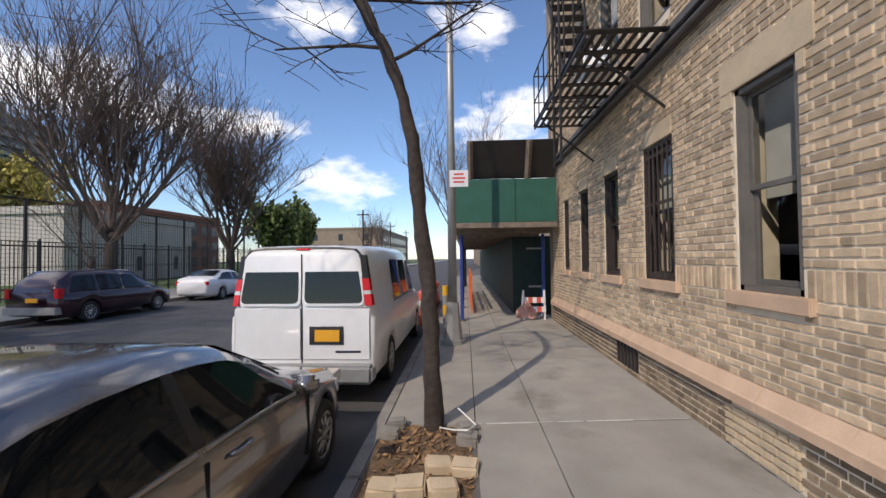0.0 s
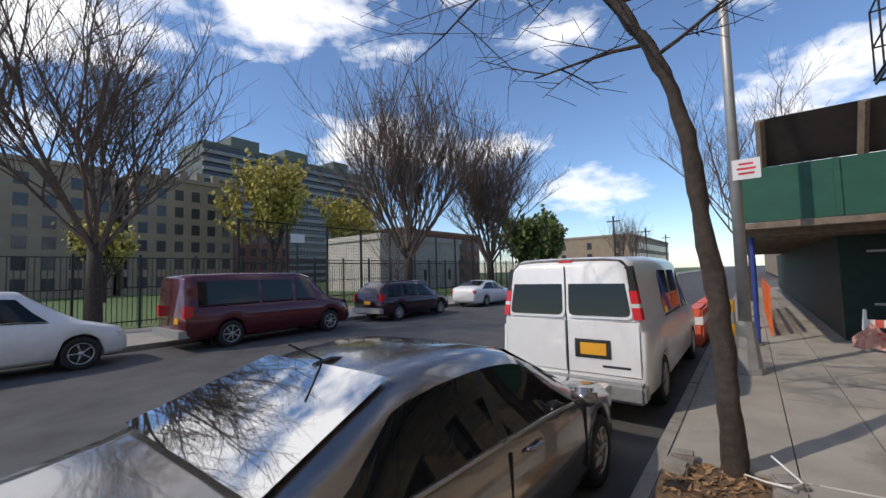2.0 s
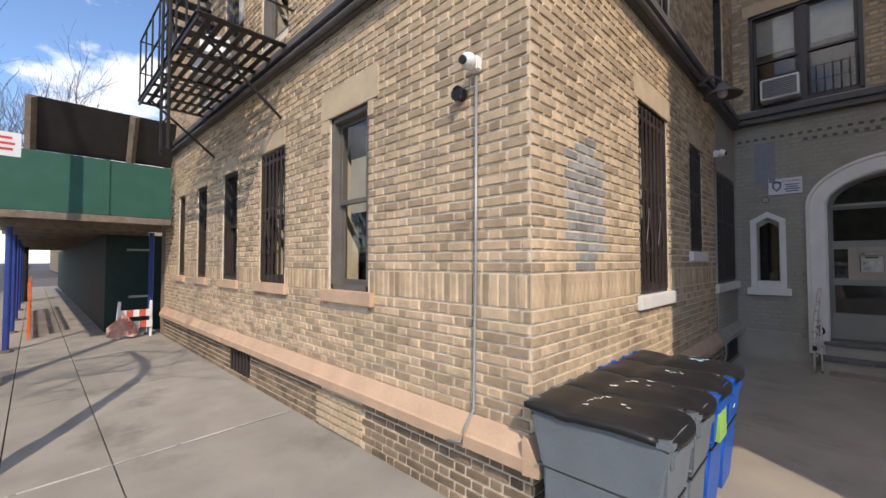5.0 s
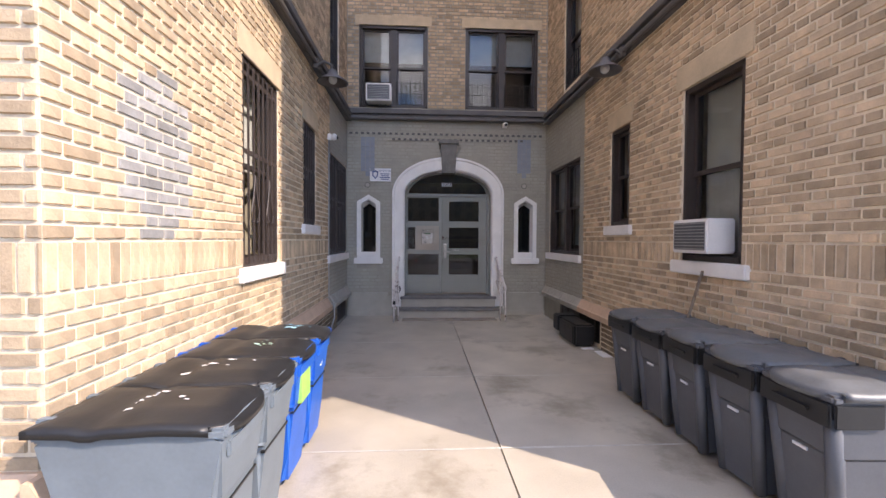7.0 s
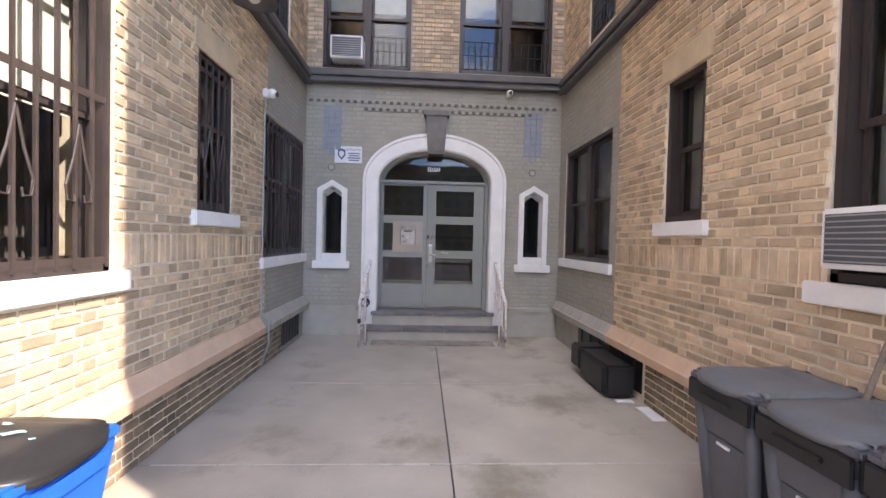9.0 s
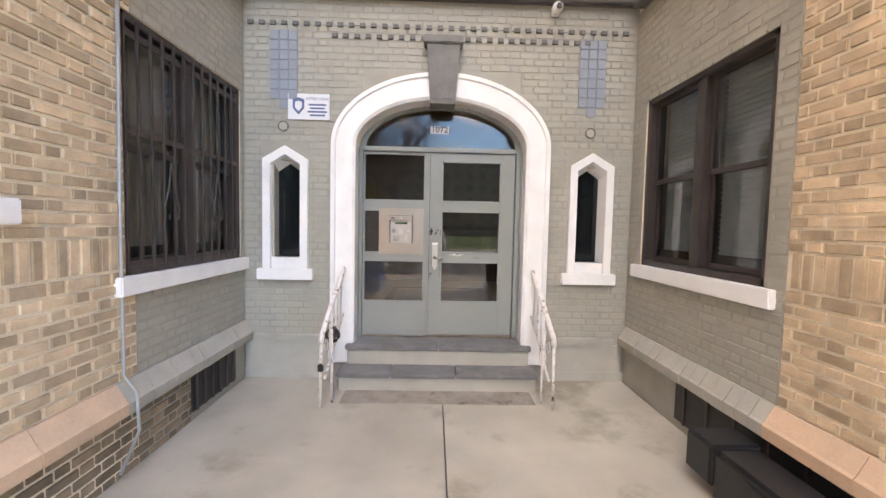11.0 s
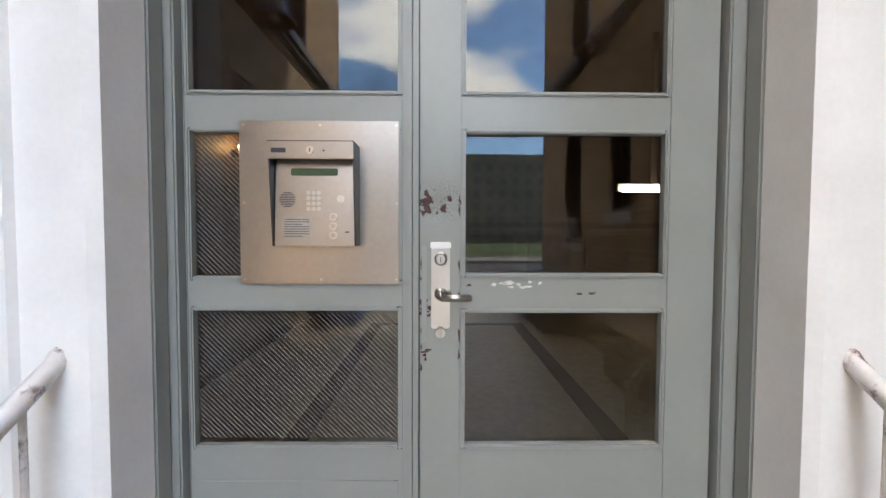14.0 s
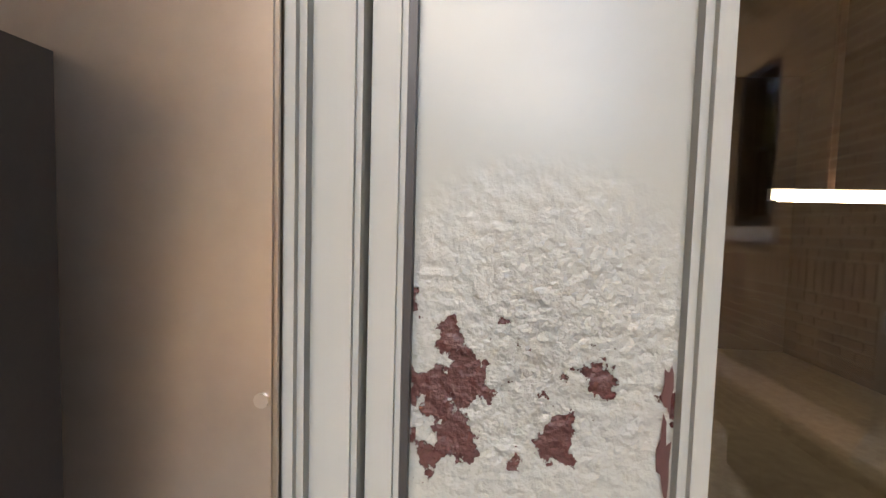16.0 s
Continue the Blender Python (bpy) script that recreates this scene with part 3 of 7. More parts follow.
ledge("trim_ledge_court_west", LEFT, SY - 0.09, GREY_L - 0.2, SALMON, 1)
ledge("trim_ledge_grey_west", LEFT, GREY_L - 0.2, FY, GREY_STONE, 2, 0.12)
ledge("trim_ledge_court_east", RIGHT, SY - 0.09, GREY_R, SALMON, 3)
ledge("trim_ledge_grey_east", RIGHT, GREY_R, FY, GREY_STONE, 4, 0.12)
ledge("trim_ledge_street", STREET, -11.5, LX, SALMON, 5)
ledge("trim_ledge_street_east", STREET, RX, 7.0, SALMON, 6)
for nm, m, a, b, z in (("trim_belt_west", LEFT, SY - 0.09, FY - 0.1, 3.94), ("trim_belt_east", RIGHT, SY - 0.09, FY - 0.1, 3.94), ("trim_belt_street", STREET, -11.5, LX, 3.94), ("trim_belt_front", FRONT, LX, RX, 4.0)):
    bm = bmesh.new()
    box(bm, a, b, -0.02, 0.10, z + 0.11, z + 0.21, m, 0.01)
    box(bm, a, b, -0.02, 0.055, z, z + 0.11, m, 0.008)
    tube(bm, [m @ Vector((a, 0.085, z + 0.02)), m @ Vector((b, 0.085, z + 0.02))], 0.028)
    structure(nm, bm, BELT)
# plain foot and dentils of the front
bm = bmesh.new()
box(bm, LX, -1.02, -0.02, 0.012, -0.1, 0.10, FRONT)
box(bm, 1.27, RX, -0.02, 0.012, -0.1, 0.10, FRONT)
for a, b in ((-1.85, -1.12), (1.36, 2.05)):
    box(bm, a, b, -0.02, 0.03, 0.40, 0.48, FRONT, 0.01)
    box(bm, a - 0.09, b + 0.09, -0.02, 0.008, 0.10, 0.40, FRONT)
structure("trim_front_foot", bm, GREY_STONE)
bm = bmesh.new()
u = LX + 0.05
while u < RX - 0.05:
    box(bm, u, u + 0.055, 0, 0.022, 3.71, 3.75, FRONT)
    box(bm, u + 0.06, u + 0.115, 0, 0.022, 3.60, 3.64, FRONT) if -1.2 < u < 1.6 else None
    u += 0.115
structure("trim_dentils", bm, BELT)
for nm, c in (("trim_blue_bricks_west", -1.53), ("trim_blue_bricks_east", 1.70)):
    bm = bmesh.new()
    for r in range(8):
        for k in range(3 if r else 1):
            uu = c - 0.14 + (k * 0.094 if r else 0.094)
            box(bm, uu, uu + 0.088, 0, 0.014, 2.86 + r * 0.1, 2.955 + r * 0.1, FRONT)
    structure(nm, bm, BLUE_PAINT)

# white arched surround of the entrance
bm = bmesh.new()
N = 28
prev = None
path_in = [(ACX - AIN_A, 0.19)] + [arc(AIN_A, AIN_R, k, N) for k in range(N + 1)] + [(ACX + AIN_A, 0.19)]
path_out = [(ACX - AOUT_A, 0.19)] + [arc(AOUT_A, AOUT_R, k, N) for k in range(N + 1)] + [(ACX + AOUT_A, 0.19)]
for (xi, zi), (xo, zo) in zip(path_in, path_out):
    dx, dz = xo - xi, zo - zi
    pr = [(xi, -0.20, zi), (xi, 0.035, zi), (xi + dx * 0.12, 0.055, zi + dz * 0.12), (xi + dx * 0.80, 0.055, zi + dz * 0.80), (xi + dx * 0.84, 0.075, zi + dz * 0.84), (xo, 0.075, zo), (xo, -0.01, zo)]
    cur = [bm.verts.new(FRONT @ Vector(p)) for p in pr]
    if prev:
        for k in range(len(pr) - 1):
            bm.faces.new((prev[k], prev[k + 1], cur[k + 1], cur[k]))
    prev = cur
structure("trim_entrance_arch", bm, WHITE)
bm = bmesh.new()
w0, w1 = 0.13, 0.17
vs = [bm.verts.new(FRONT @ Vector(p)) for p in ((ACX - w0, -0.12, 2.93), (ACX + w0, -0.12, 2.93), (ACX + w1, -0.12, 3.52), (ACX - w1, -0.12, 3.52), (ACX - w0, 0.11, 2.93), (ACX + w0, 0.11, 2.93), (ACX + w1, 0.13, 3.52), (ACX - w1, 0.13, 3.52))]
for f in ((0, 1, 2, 3), (4, 5, 6, 7), (0, 1, 5, 4), (1, 2, 6, 5), (2, 3, 7, 6), (3, 0, 4, 7)):
    bm.faces.new([vs[i] for i in f])
for k in range(4):
    box(bm, ACX - 0.11 + k * 0.062, ACX - 0.075 + k * 0.062, 0.11, 0.135, 2.97, 3.42, FRONT, 0.006)
box(bm, ACX - 0.20, ACX + 0.20, -0.1, 0.16, 3.52, 3.60, FRONT, 0.01)
structure("trim_keystone", bm, mat("grey_keystone_paint", (0.17, 0.165, 0.155), 0.6, bump=0.2))


# ---- windows ----
def bars_for(name, m, u0, u1, z0, z1, d, parent, scroll=True):
    n = max(4, round((u1 - u0) / 0.125))
    for k in range(n + 1):
        u = u0 + 0.02 + (u1 - u0 - 0.04) * k / n
        part("bar", box(bmesh.new(), u - 0.008, u + 0.008, d - 0.008, d + 0.008, z0 + 0.02, z1 - 0.02, m), IRON_BROWN, parent)
    for z in (z0 + 0.06, z0 + (z1 - z0) * 0.56, z1 - 0.12):
        part("crossbar", box(bmesh.new(), u0, u1, d - 0.016, d - 0.004, z - 0.02, z + 0.02, m), IRON_BROWN, parent)
    if scroll:
        for c in (u0 + (u1 - u0) * 0.3, u0 + (u1 - u0) * 0.72):
            bm = bmesh.new()
            zc = z0 + (z1 - z0) * 0.22
            for s in (-1, 1):
                tube(bm, [m @ Vector((c, d + 0.012, zc + 0.42)), m @ Vector((c + s * 0.04, d + 0.012, zc + 0.22)), m @ Vector((c + s * 0.085, d + 0.012, zc + 0.08)), m @ Vector((c + s * 0.075, d + 0.012, zc)),
                          m @ Vector((c + s * 0.035, d + 0.012, zc - 0.005)), m @ Vector((c + s * 0.03, d + 0.012, zc + 0.035))], 0.007, 6)
            part("scroll", bm, IRON_BROWN, parent)


COUNT = [0]


def window(m, u0, u1, z0, z1, double=False, barred=False, frame_mat=None, sill="white", blind=0.5, scroll=True, guard=False, lintel=None, slats=False):
    COUNT[0] += 1
    fm = frame_mat or FRAME_BROWN
    w = tagged(new("window_%d" % COUNT[0]), "", "", "", "structure")
    back = -0.20
    bm = bmesh.new()
    f = 0.055
    for a, b, c, d in ((u0, u0 + f, z0, z1), (u1 - f, u1, z0, z1), (u0, u1, z1 - f, z1), (u0, u1, z0, z0 + f)):
        box(bm, a, b, back + 0.02, -0.02, c, d, m, 0.006)
    part("window_frame", bm, fm, w)
    mids = [(u0 + f, u1 - f)] if not double else [(u0 + f, (u0 + u1) / 2 - 0.06), ((u0 + u1) / 2 + 0.06, u1 - f)]
    if double:
        part("mullion", box(bmesh.new(), (u0 + u1) / 2 - 0.06, (u0 + u1) / 2 + 0.06, back + 0.02, -0.045, z0 + f, z1 - f, m, 0.006), fm, w)
    zm = (z0 + z1) / 2 - 0.02
    for a, b in mids:
        for c, d, off in ((zm, z1 - f, 0.0), (z0 + f, zm + 0.045, -0.03)):
            bm = bmesh.new()
            s = 0.04
            for p, q, r, t in ((a, a + s, c, d), (b - s, b, c, d), (a + s, b - s, d - s, d), (a + s, b - s, c, c + 0.045)):
                box(bm, p, q, -0.115 + off, -0.085 + off, r, t, m, 0.004)
            sash = part("sash", bm, fm, w)
            pane_at(m, a + s, b - s, -0.10 + off, c + 0.045, d - s, PANE, sash)
        if blind:
            part("blind", box(bmesh.new(), a, b, back - 0.03, back - 0.02, z1 - (z1 - z0) * blind, z1, m), BLIND, w)
            if slats:
                z = z1 - 0.06
                while z > z1 - (z1 - z0) * blind:
                    part("slat", box(bmesh.new(), a, b, back - 0.02, back - 0.006, z - 0.022, z - 0.014, m), BLIND, w)
                    z -= 0.045
    # added sheet behind the window, coloured dark as the room's shade
    part("dark_room", box(bmesh.new(), u0 - 0.3, u1 + 0.3, -0.85, -0.80, z0 - 0.2, z1 + 0.3, m), ROOMSHADE, w)
    if sill:
        part("window_sill", box(bmesh.new(), u0 - 0.10, u1 + 0.10, -0.10, 0.045, z0 - 0.125, z0, m, 0.008), WHITE if sill == "white" else SALMON, w)
    if lintel:
        bm = bmesh.new()
        box(bm, u0 - lintel[0], u1 + lintel[0], -0.06, 0.012, z1, z1 + lintel[1], m, 0.006)
        if lintel[0] > 0.1:
            box(bm, u0 - lintel[0], u0, -0.06, 0.012, z1 - 0.14, z1, m, 0.006)
            box(bm, u1, u1 + lintel[0] * 0.5, -0.06, 0.012, z1 - 0.14, z1, m, 0.006)
        part("lintel", bm, BEIGE, w)
    if barred:
        bars_for("bars", m, u0 + 0.01, u1 - 0.01, z0 + 0.01, z1 - 0.01, -0.015, w, scroll)
    if guard:
        for a, b in mids:
            for k in range(7):
                uu = a + (b - a) * k / 6
                part("guard_bar", tube(bmesh.new(), [m @ Vector((uu, -0.03, z0 + 0.05)), m @ Vector((uu, -0.03, z0 + 0.55))], 0.008, 6), IRON, w)
            for zz in (0.08, 0.3, 0.52):
                part("guard_rail", tube(bmesh.new(), [m @ Vector((a, -0.03, z0 + zz)), m @ Vector((b, -0.03, z0 + zz))], 0.008, 6), IRON, w)
    return w


window(LEFT, *W_LEFT[0], barred=True, lintel=(0.10, 0.24))
window(LEFT, *W_LEFT[1], barred=True, blind=0.2, lintel=(0.08, 0.24))
window(LEFT, *W_LEFT[2], double=True, barred=True, blind=0.9)
for q in W_LEFT[3:]:
    window(LEFT, *q, sill=None, guard=True)
window(RIGHT, *W_RIGHT[0], blind=0.95, lintel=(0.10, 0.24))
window(RIGHT, *W_RIGHT[1], blind=0.9, lintel=(0.08, 0.24))
window(RIGHT, *W_RIGHT[2], double=True, blind=0.9, slats=True)
for q in W_RIGHT[3:]:
    window(RIGHT, *q, sill=None, guard=True)
window(STREET, *W_STREET[0], frame_mat=FRAME_BLUE, sill="salmon", blind=0.55, lintel=(0.16, 0.29))
window(STREET, *W_STREET[1], barred=True, sill="salmon", scroll=True, lintel=(0.0, 0.22))
for q in W_STREET[2:5]:
    window(STREET, *q, sill="salmon", blind=0.4, lintel=(0.0, 0.22))
for q in W_STREET[5:]:
    window(STREET, *q, frame_mat=FRAME_BLUE, sill=None, blind=0.5, lintel=(0.0, 0.2))
window(FRONT, *W_FRONT[3], double=True, sill=None, guard=True, blind=0.4, lintel=(0.08, 0.2))
window(FRONT, *W_FRONT[4], double=True, sill=None, guard=True, blind=0.4, lintel=(0.08, 0.2))
for q in W_EAST:
    window(STREET, *q)


def niche(c):
    """A small pointed window in a white stone surround."""
    COUNT[0] += 1
    w = tagged(new("window_%d" % COUNT[0]), "", "", "", "structure")
    def outline(hw, zb, zs, za):
        return [(c - hw, zb), (c - hw, zs), (c, za), (c + hw, zs), (c + hw, zb)]
    o, i, g = outline(0.235, 1.19, 2.34, 2.48), outline(0.155, 1.19, 2.29, 2.39), outline(0.13, 1.31, 2.22, 2.31)
    bm = bmesh.new()
    lay = [[bm.verts.new(FRONT @ Vector((u, d, z))) for u, z in pts] for pts, d in ((o, -0.01), (o, 0.035), (i, 0.035), (g, -0.14))]
    for p, q in zip(lay, lay[1:]):
        for k in range(4):
            bm.faces.new((p[k], p[k + 1], q[k + 1], q[k]))
    part("window_frame", bm, WHITE, w)
    part("window_sill", box(bmesh.new(), c - 0.155, c + 0.155, -0.14, 0.02, 1.19, 1.31, FRONT, 0.008), WHITE, w)
    part("window_sill", box(bmesh.new(), c - 0.29, c + 0.29, -0.05, 0.06, 1.07, 1.19, FRONT, 0.008), WHITE, w)
    bm = bmesh.new()
    bm.faces.new([bm.verts.new(FRONT @ Vector((u, -0.135, z))) for u, z in outline(0.14, 1.30, 2.23, 2.33)])
    part("pane", bm, CARGLASS, w)
    # same added dark sheet, painted-in shade behind the niche glass
    part("dark_room", box(bmesh.new(), c - 0.3, c + 0.3, -0.75, -0.70, 1.0, 2.7, FRONT), ROOMSHADE, w)


niche(-1.515)
niche(1.735)


# ---- entrance door ----
OUT = Matrix.Diagonal((1, -1, 1, 1))
door = tagged(new("door_1"), "grey painted double entrance door with six glass panes, closed", "door", "", "structure")
bm = bmesh.new()
for a, b, c, d in ((-0.83, -0.745, 0.40, 2.54), (0.965, 1.07, 0.40, 2.54), (-0.745, 0.965, 2.49, 2.54)):
    box(bm, a, b, -0.035, 0.06, c, d, None, 0.006)
for k in range(N):
    (xa, za), (xb, zb) = arc(0.95, 0.52, k, N), arc(0.95, 0.52, k + 1, N)
    (xc, zc), (xd, zd) = arc(0.83, 0.44, k, N), arc(0.83, 0.44, k + 1, N)
    fr = [bm.verts.new(p) for p in ((xa, -0.03, za + 0.02), (xb, -0.03, zb + 0.02), (xd, -0.03, zd + 0.02), (xc, -0.03, zc + 0.02))]
    bk = [bm.verts.new((v.co.x, 0.05, v.co.z)) for v in fr]
    bm.faces.new(fr)
    bm.faces.new((fr[3], fr[2], bk[2], bk[3]))
for x0, x1 in ((-0.835, -0.772), (1.012, 1.075)):
    box(bm, x0, x1, -0.105, -0.036, 0.40, 2.52, None, 0.006)
part("door_frame", bm, DOORGREY, door)
bm = bmesh.new()
bm.faces.new([bm.verts.new((x, 0.02, z + 0.02)) for x, z in [arc(0.86, 0.47, k, N) for k in range(N + 1)]])
tp = part("transom_pane", bm, DOORPANE, door)
tp.visible_shadow = False
if tp.data.polygons[0].normal.y > 0:
    tp.data.flip_normals()
text_part("house_number", "1072", 0.095, Matrix.Translation((0.10, 0.008, 2.74)) @ pose(0, 0, 0, 90), INK, door, "dark house number 1072")
part("number_tile", one_box(-0.005, 0.205, 0.011, 0.019, 2.70, 2.78), SIGNWHITE, door)


def rails(name, x0, x1, zs, xs, z0, z1, material):
    """Stiles and rails round a column of openings, as one leaf."""
    bm = bmesh.new()
    box(bm, x0, xs[0], 0, 0.045, z0, z1, None, 0.004)
    box(bm, xs[1], x1, 0, 0.045, z0, z1, None, 0.004)
    cuts = [z0] + [v for q in zs for v in q] + [z1]
    for a, b in zip(cuts[::2], cuts[1::2]):
        box(bm, xs[0], xs[1], 0, 0.045, a, b, None, 0.0)
    leaf = part(name, bm, material, door)
    for a, b in zs:
        bm = bmesh.new()
        t = 0.014
        for p, q, r, s in ((xs[0], xs[0] + t, a, b), (xs[1] - t, xs[1], a, b), (xs[0] + t, xs[1] - t, a, a + t), (xs[0] + t, xs[1] - t, b - t, b)):
            box(bm, p, q, -0.007, 0.03, r, s, None, 0.004)
        part("glazing_bead", bm, DOORGREY, leaf)
        pane_at(OUT, xs[0] + 0.003, xs[1] - 0.003, -0.02, a + 0.003, b - 0.003, DOORPANE, leaf)
    return leaf


leaf = rails("door_leaf", 0.006, 0.958, ((0.81, 1.270), (1.370, 1.842), (1.945, 2.395)), (0.138, 0.802), 0.43, 2.485, DOORWORN)
side = rails("sidelight", -0.742, -0.022, ((0.808, 1.276), (1.358, 1.842), (1.945, 2.47)), (-0.733, -0.050), 0.42, 2.485, DOORGREY)
part("lower_panel", one_box(-0.70, -0.06, -0.008, 0.0, 0.47, 0.71, bevel=0.004), DOORGREY, side)
bm = bmesh.new()
box(bm, -0.034, -0.018, -0.014, 0.02, 0.42, 2.485, bevel=0.003)
box(bm, -0.016, 0.002, -0.006, 0.02, 0.42, 2.485, bevel=0.003)
part("meeting_strip", bm, DOORGREY, door)
part("seam", one_box(0.0015, 0.0062, -0.002, 0.01, 0.43, 2.485), BLACK, door)
# bare patches and chips where the paint has come off
chip = random.Random(77)
CHIP_WHITE, CHIP_DARK = mat("bare_putty", (0.62, 0.60, 0.57), 0.7, vary=0.2, scale=30), mat("old_maroon_paint", (0.06, 0.022, 0.02), 0.6, vary=0.3, scale=30)


def chip_patch(x, z, rx, rz, material):
    bm = bmesh.new()
    pts = [bm.verts.new((x + math.cos(a) * rx * q, -0.0012, z + math.sin(a) * rz * q)) for a, q in ((2 * math.pi * k / 13, chip.uniform(0.35, 1.0)) for k in range(13))]
    hub = bm.verts.new((x, -0.0012, z))
    for k in range(13):
        bm.faces.new((hub, pts[k], pts[(k + 1) % 13]))
    part("paint_chip", bm, material, leaf)


for k in range(9):
    chip_patch(chip.gauss(0.34, 0.05), 1.350 + chip.uniform(-0.014, 0.008), chip.uniform(0.008, 0.024), chip.uniform(0.004, 0.011), CHIP_WHITE)
for k in range(14):
    chip_patch(chip.choice((0.011, 0.132)), chip.uniform(0.95, 1.66), chip.uniform(0.003, 0.006), chip.uniform(0.008, 0.03), CHIP_DARK)
for x, z in ((0.03, 1.135), (0.022, 1.128), (0.165, 1.345), (0.52, 1.318), (0.56, 1.32)):
    chip_patch(x, z, 0.016, 0.006, CHIP_DARK)
# lock and lever
lock = part("lock_plate", one_box(0.043, 0.103, -0.010, 0.0, 1.205, 1.470, bevel=0.004), CHROME, leaf, "worn chrome lock plate")
part("lock_hood", one_box(0.040, 0.106, -0.020, 0.0, 1.462, 1.484, bevel=0.003), WHITE, leaf)
part("lock_cylinder", disc(bmesh.new(), (0.073, -0.012, 1.430), 0.014, 0.026), CHROME, lock)
part("lock_collar", ring(bmesh.new(), (0.073, -0.011, 1.430), 0.018, "y", 0.0045, 20), CHROME, lock)
part("latch_guard", one_box(0.012, 0.028, -0.006, 0.0, 1.16, 1.470, bevel=0.002), DOORGREY, leaf)
part("keyway", one_box(0.0718, 0.0742, -0.0262, -0.0248, 1.421, 1.436), INK, lock)
bm = bmesh.new()
box(bm, 0.068, 0.170, -0.056, -0.045, 1.300, 1.321, None, 0.004)
box(bm, 0.062, 0.084, -0.052, -0.008, 1.302, 1.330, None, 0.006)
disc(bm, (0.073, -0.008, 1.318), 0.020, 0.014)
part("lever", bm, CHROME, lock, "chrome lever handle", True)
bm = bmesh.new()
tube(bm, [(0.073, -0.006, 1.215), (0.073, -0.006, 1.18)], 0.009)
disc(bm, (0.073, -0.008, 1.192), 0.016, 0.012)
part("knob", bm, CHROME, lock)
bm = bmesh.new()
box(bm, 0.02, 0.955, -0.012, 0.0, 0.425, 0.445, bevel=0.003)
part("door_sweep", bm, STEEL, leaf)
# intercom on its steel plate: a sloping hood that meets the face at the foot
ic = thing("intercom", "brushed steel door intercom with keypad on a square steel plate", "intercom", at=(-0.305, -0.012, 1.605))
part("back_plate", one_box(-0.560, -0.060, -0.014, -0.008, 1.350, 1.862, bevel=0.002), STEEL, ic)
IX0, IX1, IZ0, IZ1 = -0.432, -0.182, 1.472, 1.780
for x0, x1 in ((IX0, IX0 + 0.004), (IX1 - 0.004, IX1)):
    bm = bmesh.new()
    ends = [[bm.verts.new((x, y, z)) for y, z in ((-0.014, IZ0), (-0.078, IZ0), (-0.106, IZ1), (-0.014, IZ1))] for x in (x0, x1)]
    bm.faces.new(ends[0])
    bm.faces.new(ends[1])
    for k in range(4):
        bm.faces.new((ends[0][k], ends[0][(k + 1) % 4], ends[1][(k + 1) % 4], ends[1][k]))
    part("hood_cheek", bm, BLACK, ic, "black side cheek")
part("hood_top", one_box(IX0 + 0.004, IX1 - 0.004, -0.105, -0.014, IZ1 - 0.004, IZ1), BLACK, ic)
part("top_rail", one_box(IX0 + 0.001, IX1 - 0.001, -0.109, -0.098, 1.727, 1.777, bevel=0.002), STEEL, ic)
FACE = Matrix.Translation((0, -0.078, IZ0)) @ Matrix.Rotation(radians(-3.5), 4, "X")


def on_face(bm):
    bmesh.ops.transform(bm, matrix=FACE, verts=bm.verts)
    return bm


face = part("face_plate", on_face(one_box(IX0 + 0.006, IX1 - 0.005, 0.0, 0.02, 0.0, 0.262, bevel=0.002)), STEEL, ic)
bm = one_box(-0.379, -0.238, -0.003, 0.002, 0.212, 0.234, bevel=0.0025)
part("display", on_face(bm), mat("green_display", (0.03, 0.09, 0.03), 0.25), ic)
part("maker_badge", one_box(-0.420, -0.378, -0.1105, -0.108, 1.744, 1.757), INK, ic)
part("hood_lock", disc(bmesh.new(), (-0.307, -0.111, 1.751), 0.011, 0.006), CHROME, ic)
part("hood_lock_slot", one_box(-0.3085, -0.3055, -0.1150, -0.1139, 1.745, 1.757), INK, ic)
part("pinhole", disc(bmesh.new(), (-0.268, -0.109, 1.750), 0.003, 0.002, n=10), INK, ic)
for r in range(4):
    for k in range(3):
        part("key", on_face(one_box(-0.3315 + k * 0.0155, -0.3195 + k * 0.0155, -0.004, 0.001, 0.154 - r * 0.0160, 0.1655 - r * 0.0160, bevel=0.002)), CHROME, ic)
for r in range(9):
    hw = 0.024 * math.sqrt(max(0.05, 1 - ((r - 4) / 4.6) ** 2))
    part("speaker_slot", on_face(one_box(-0.3885 - hw, -0.3885 + hw, -0.0012, 0.001, 0.1175 + r * 0.0052, 0.1197 + r * 0.0052)), INK, ic)
part("camera_eye", on_face(disc(bmesh.new(), (-0.229, -0.001, 0.142), 0.011, 0.005)), CHROME, ic)
for k in range(3):
    btn = part("call_button", on_face(disc(bmesh.new(), (-0.249, -0.003, 0.087 - k * 0.0275), 0.0115, 0.009)), CHROME, ic)
    part("button_cap", on_face(disc(bmesh.new(), (-0.249, -0.0085, 0.087 - k * 0.0275), 0.0075, 0.003)), STEEL, btn)
part("notice", on_face(one_box(-0.400, -0.316, -0.001, 0.001, 0.024, 0.088)), mat("etched_notice", (0.40, 0.36, 0.32), 0.5, metal=0.8), ic)
for k in range(8):
    part("notice_line", on_face(one_box(-0.396, -0.322 - (0.02 if k in (0, 5) else 0), -0.0018, 0.0, 0.028 + k * 0.0072, 0.0302 + k * 0.0072)), INK, ic)
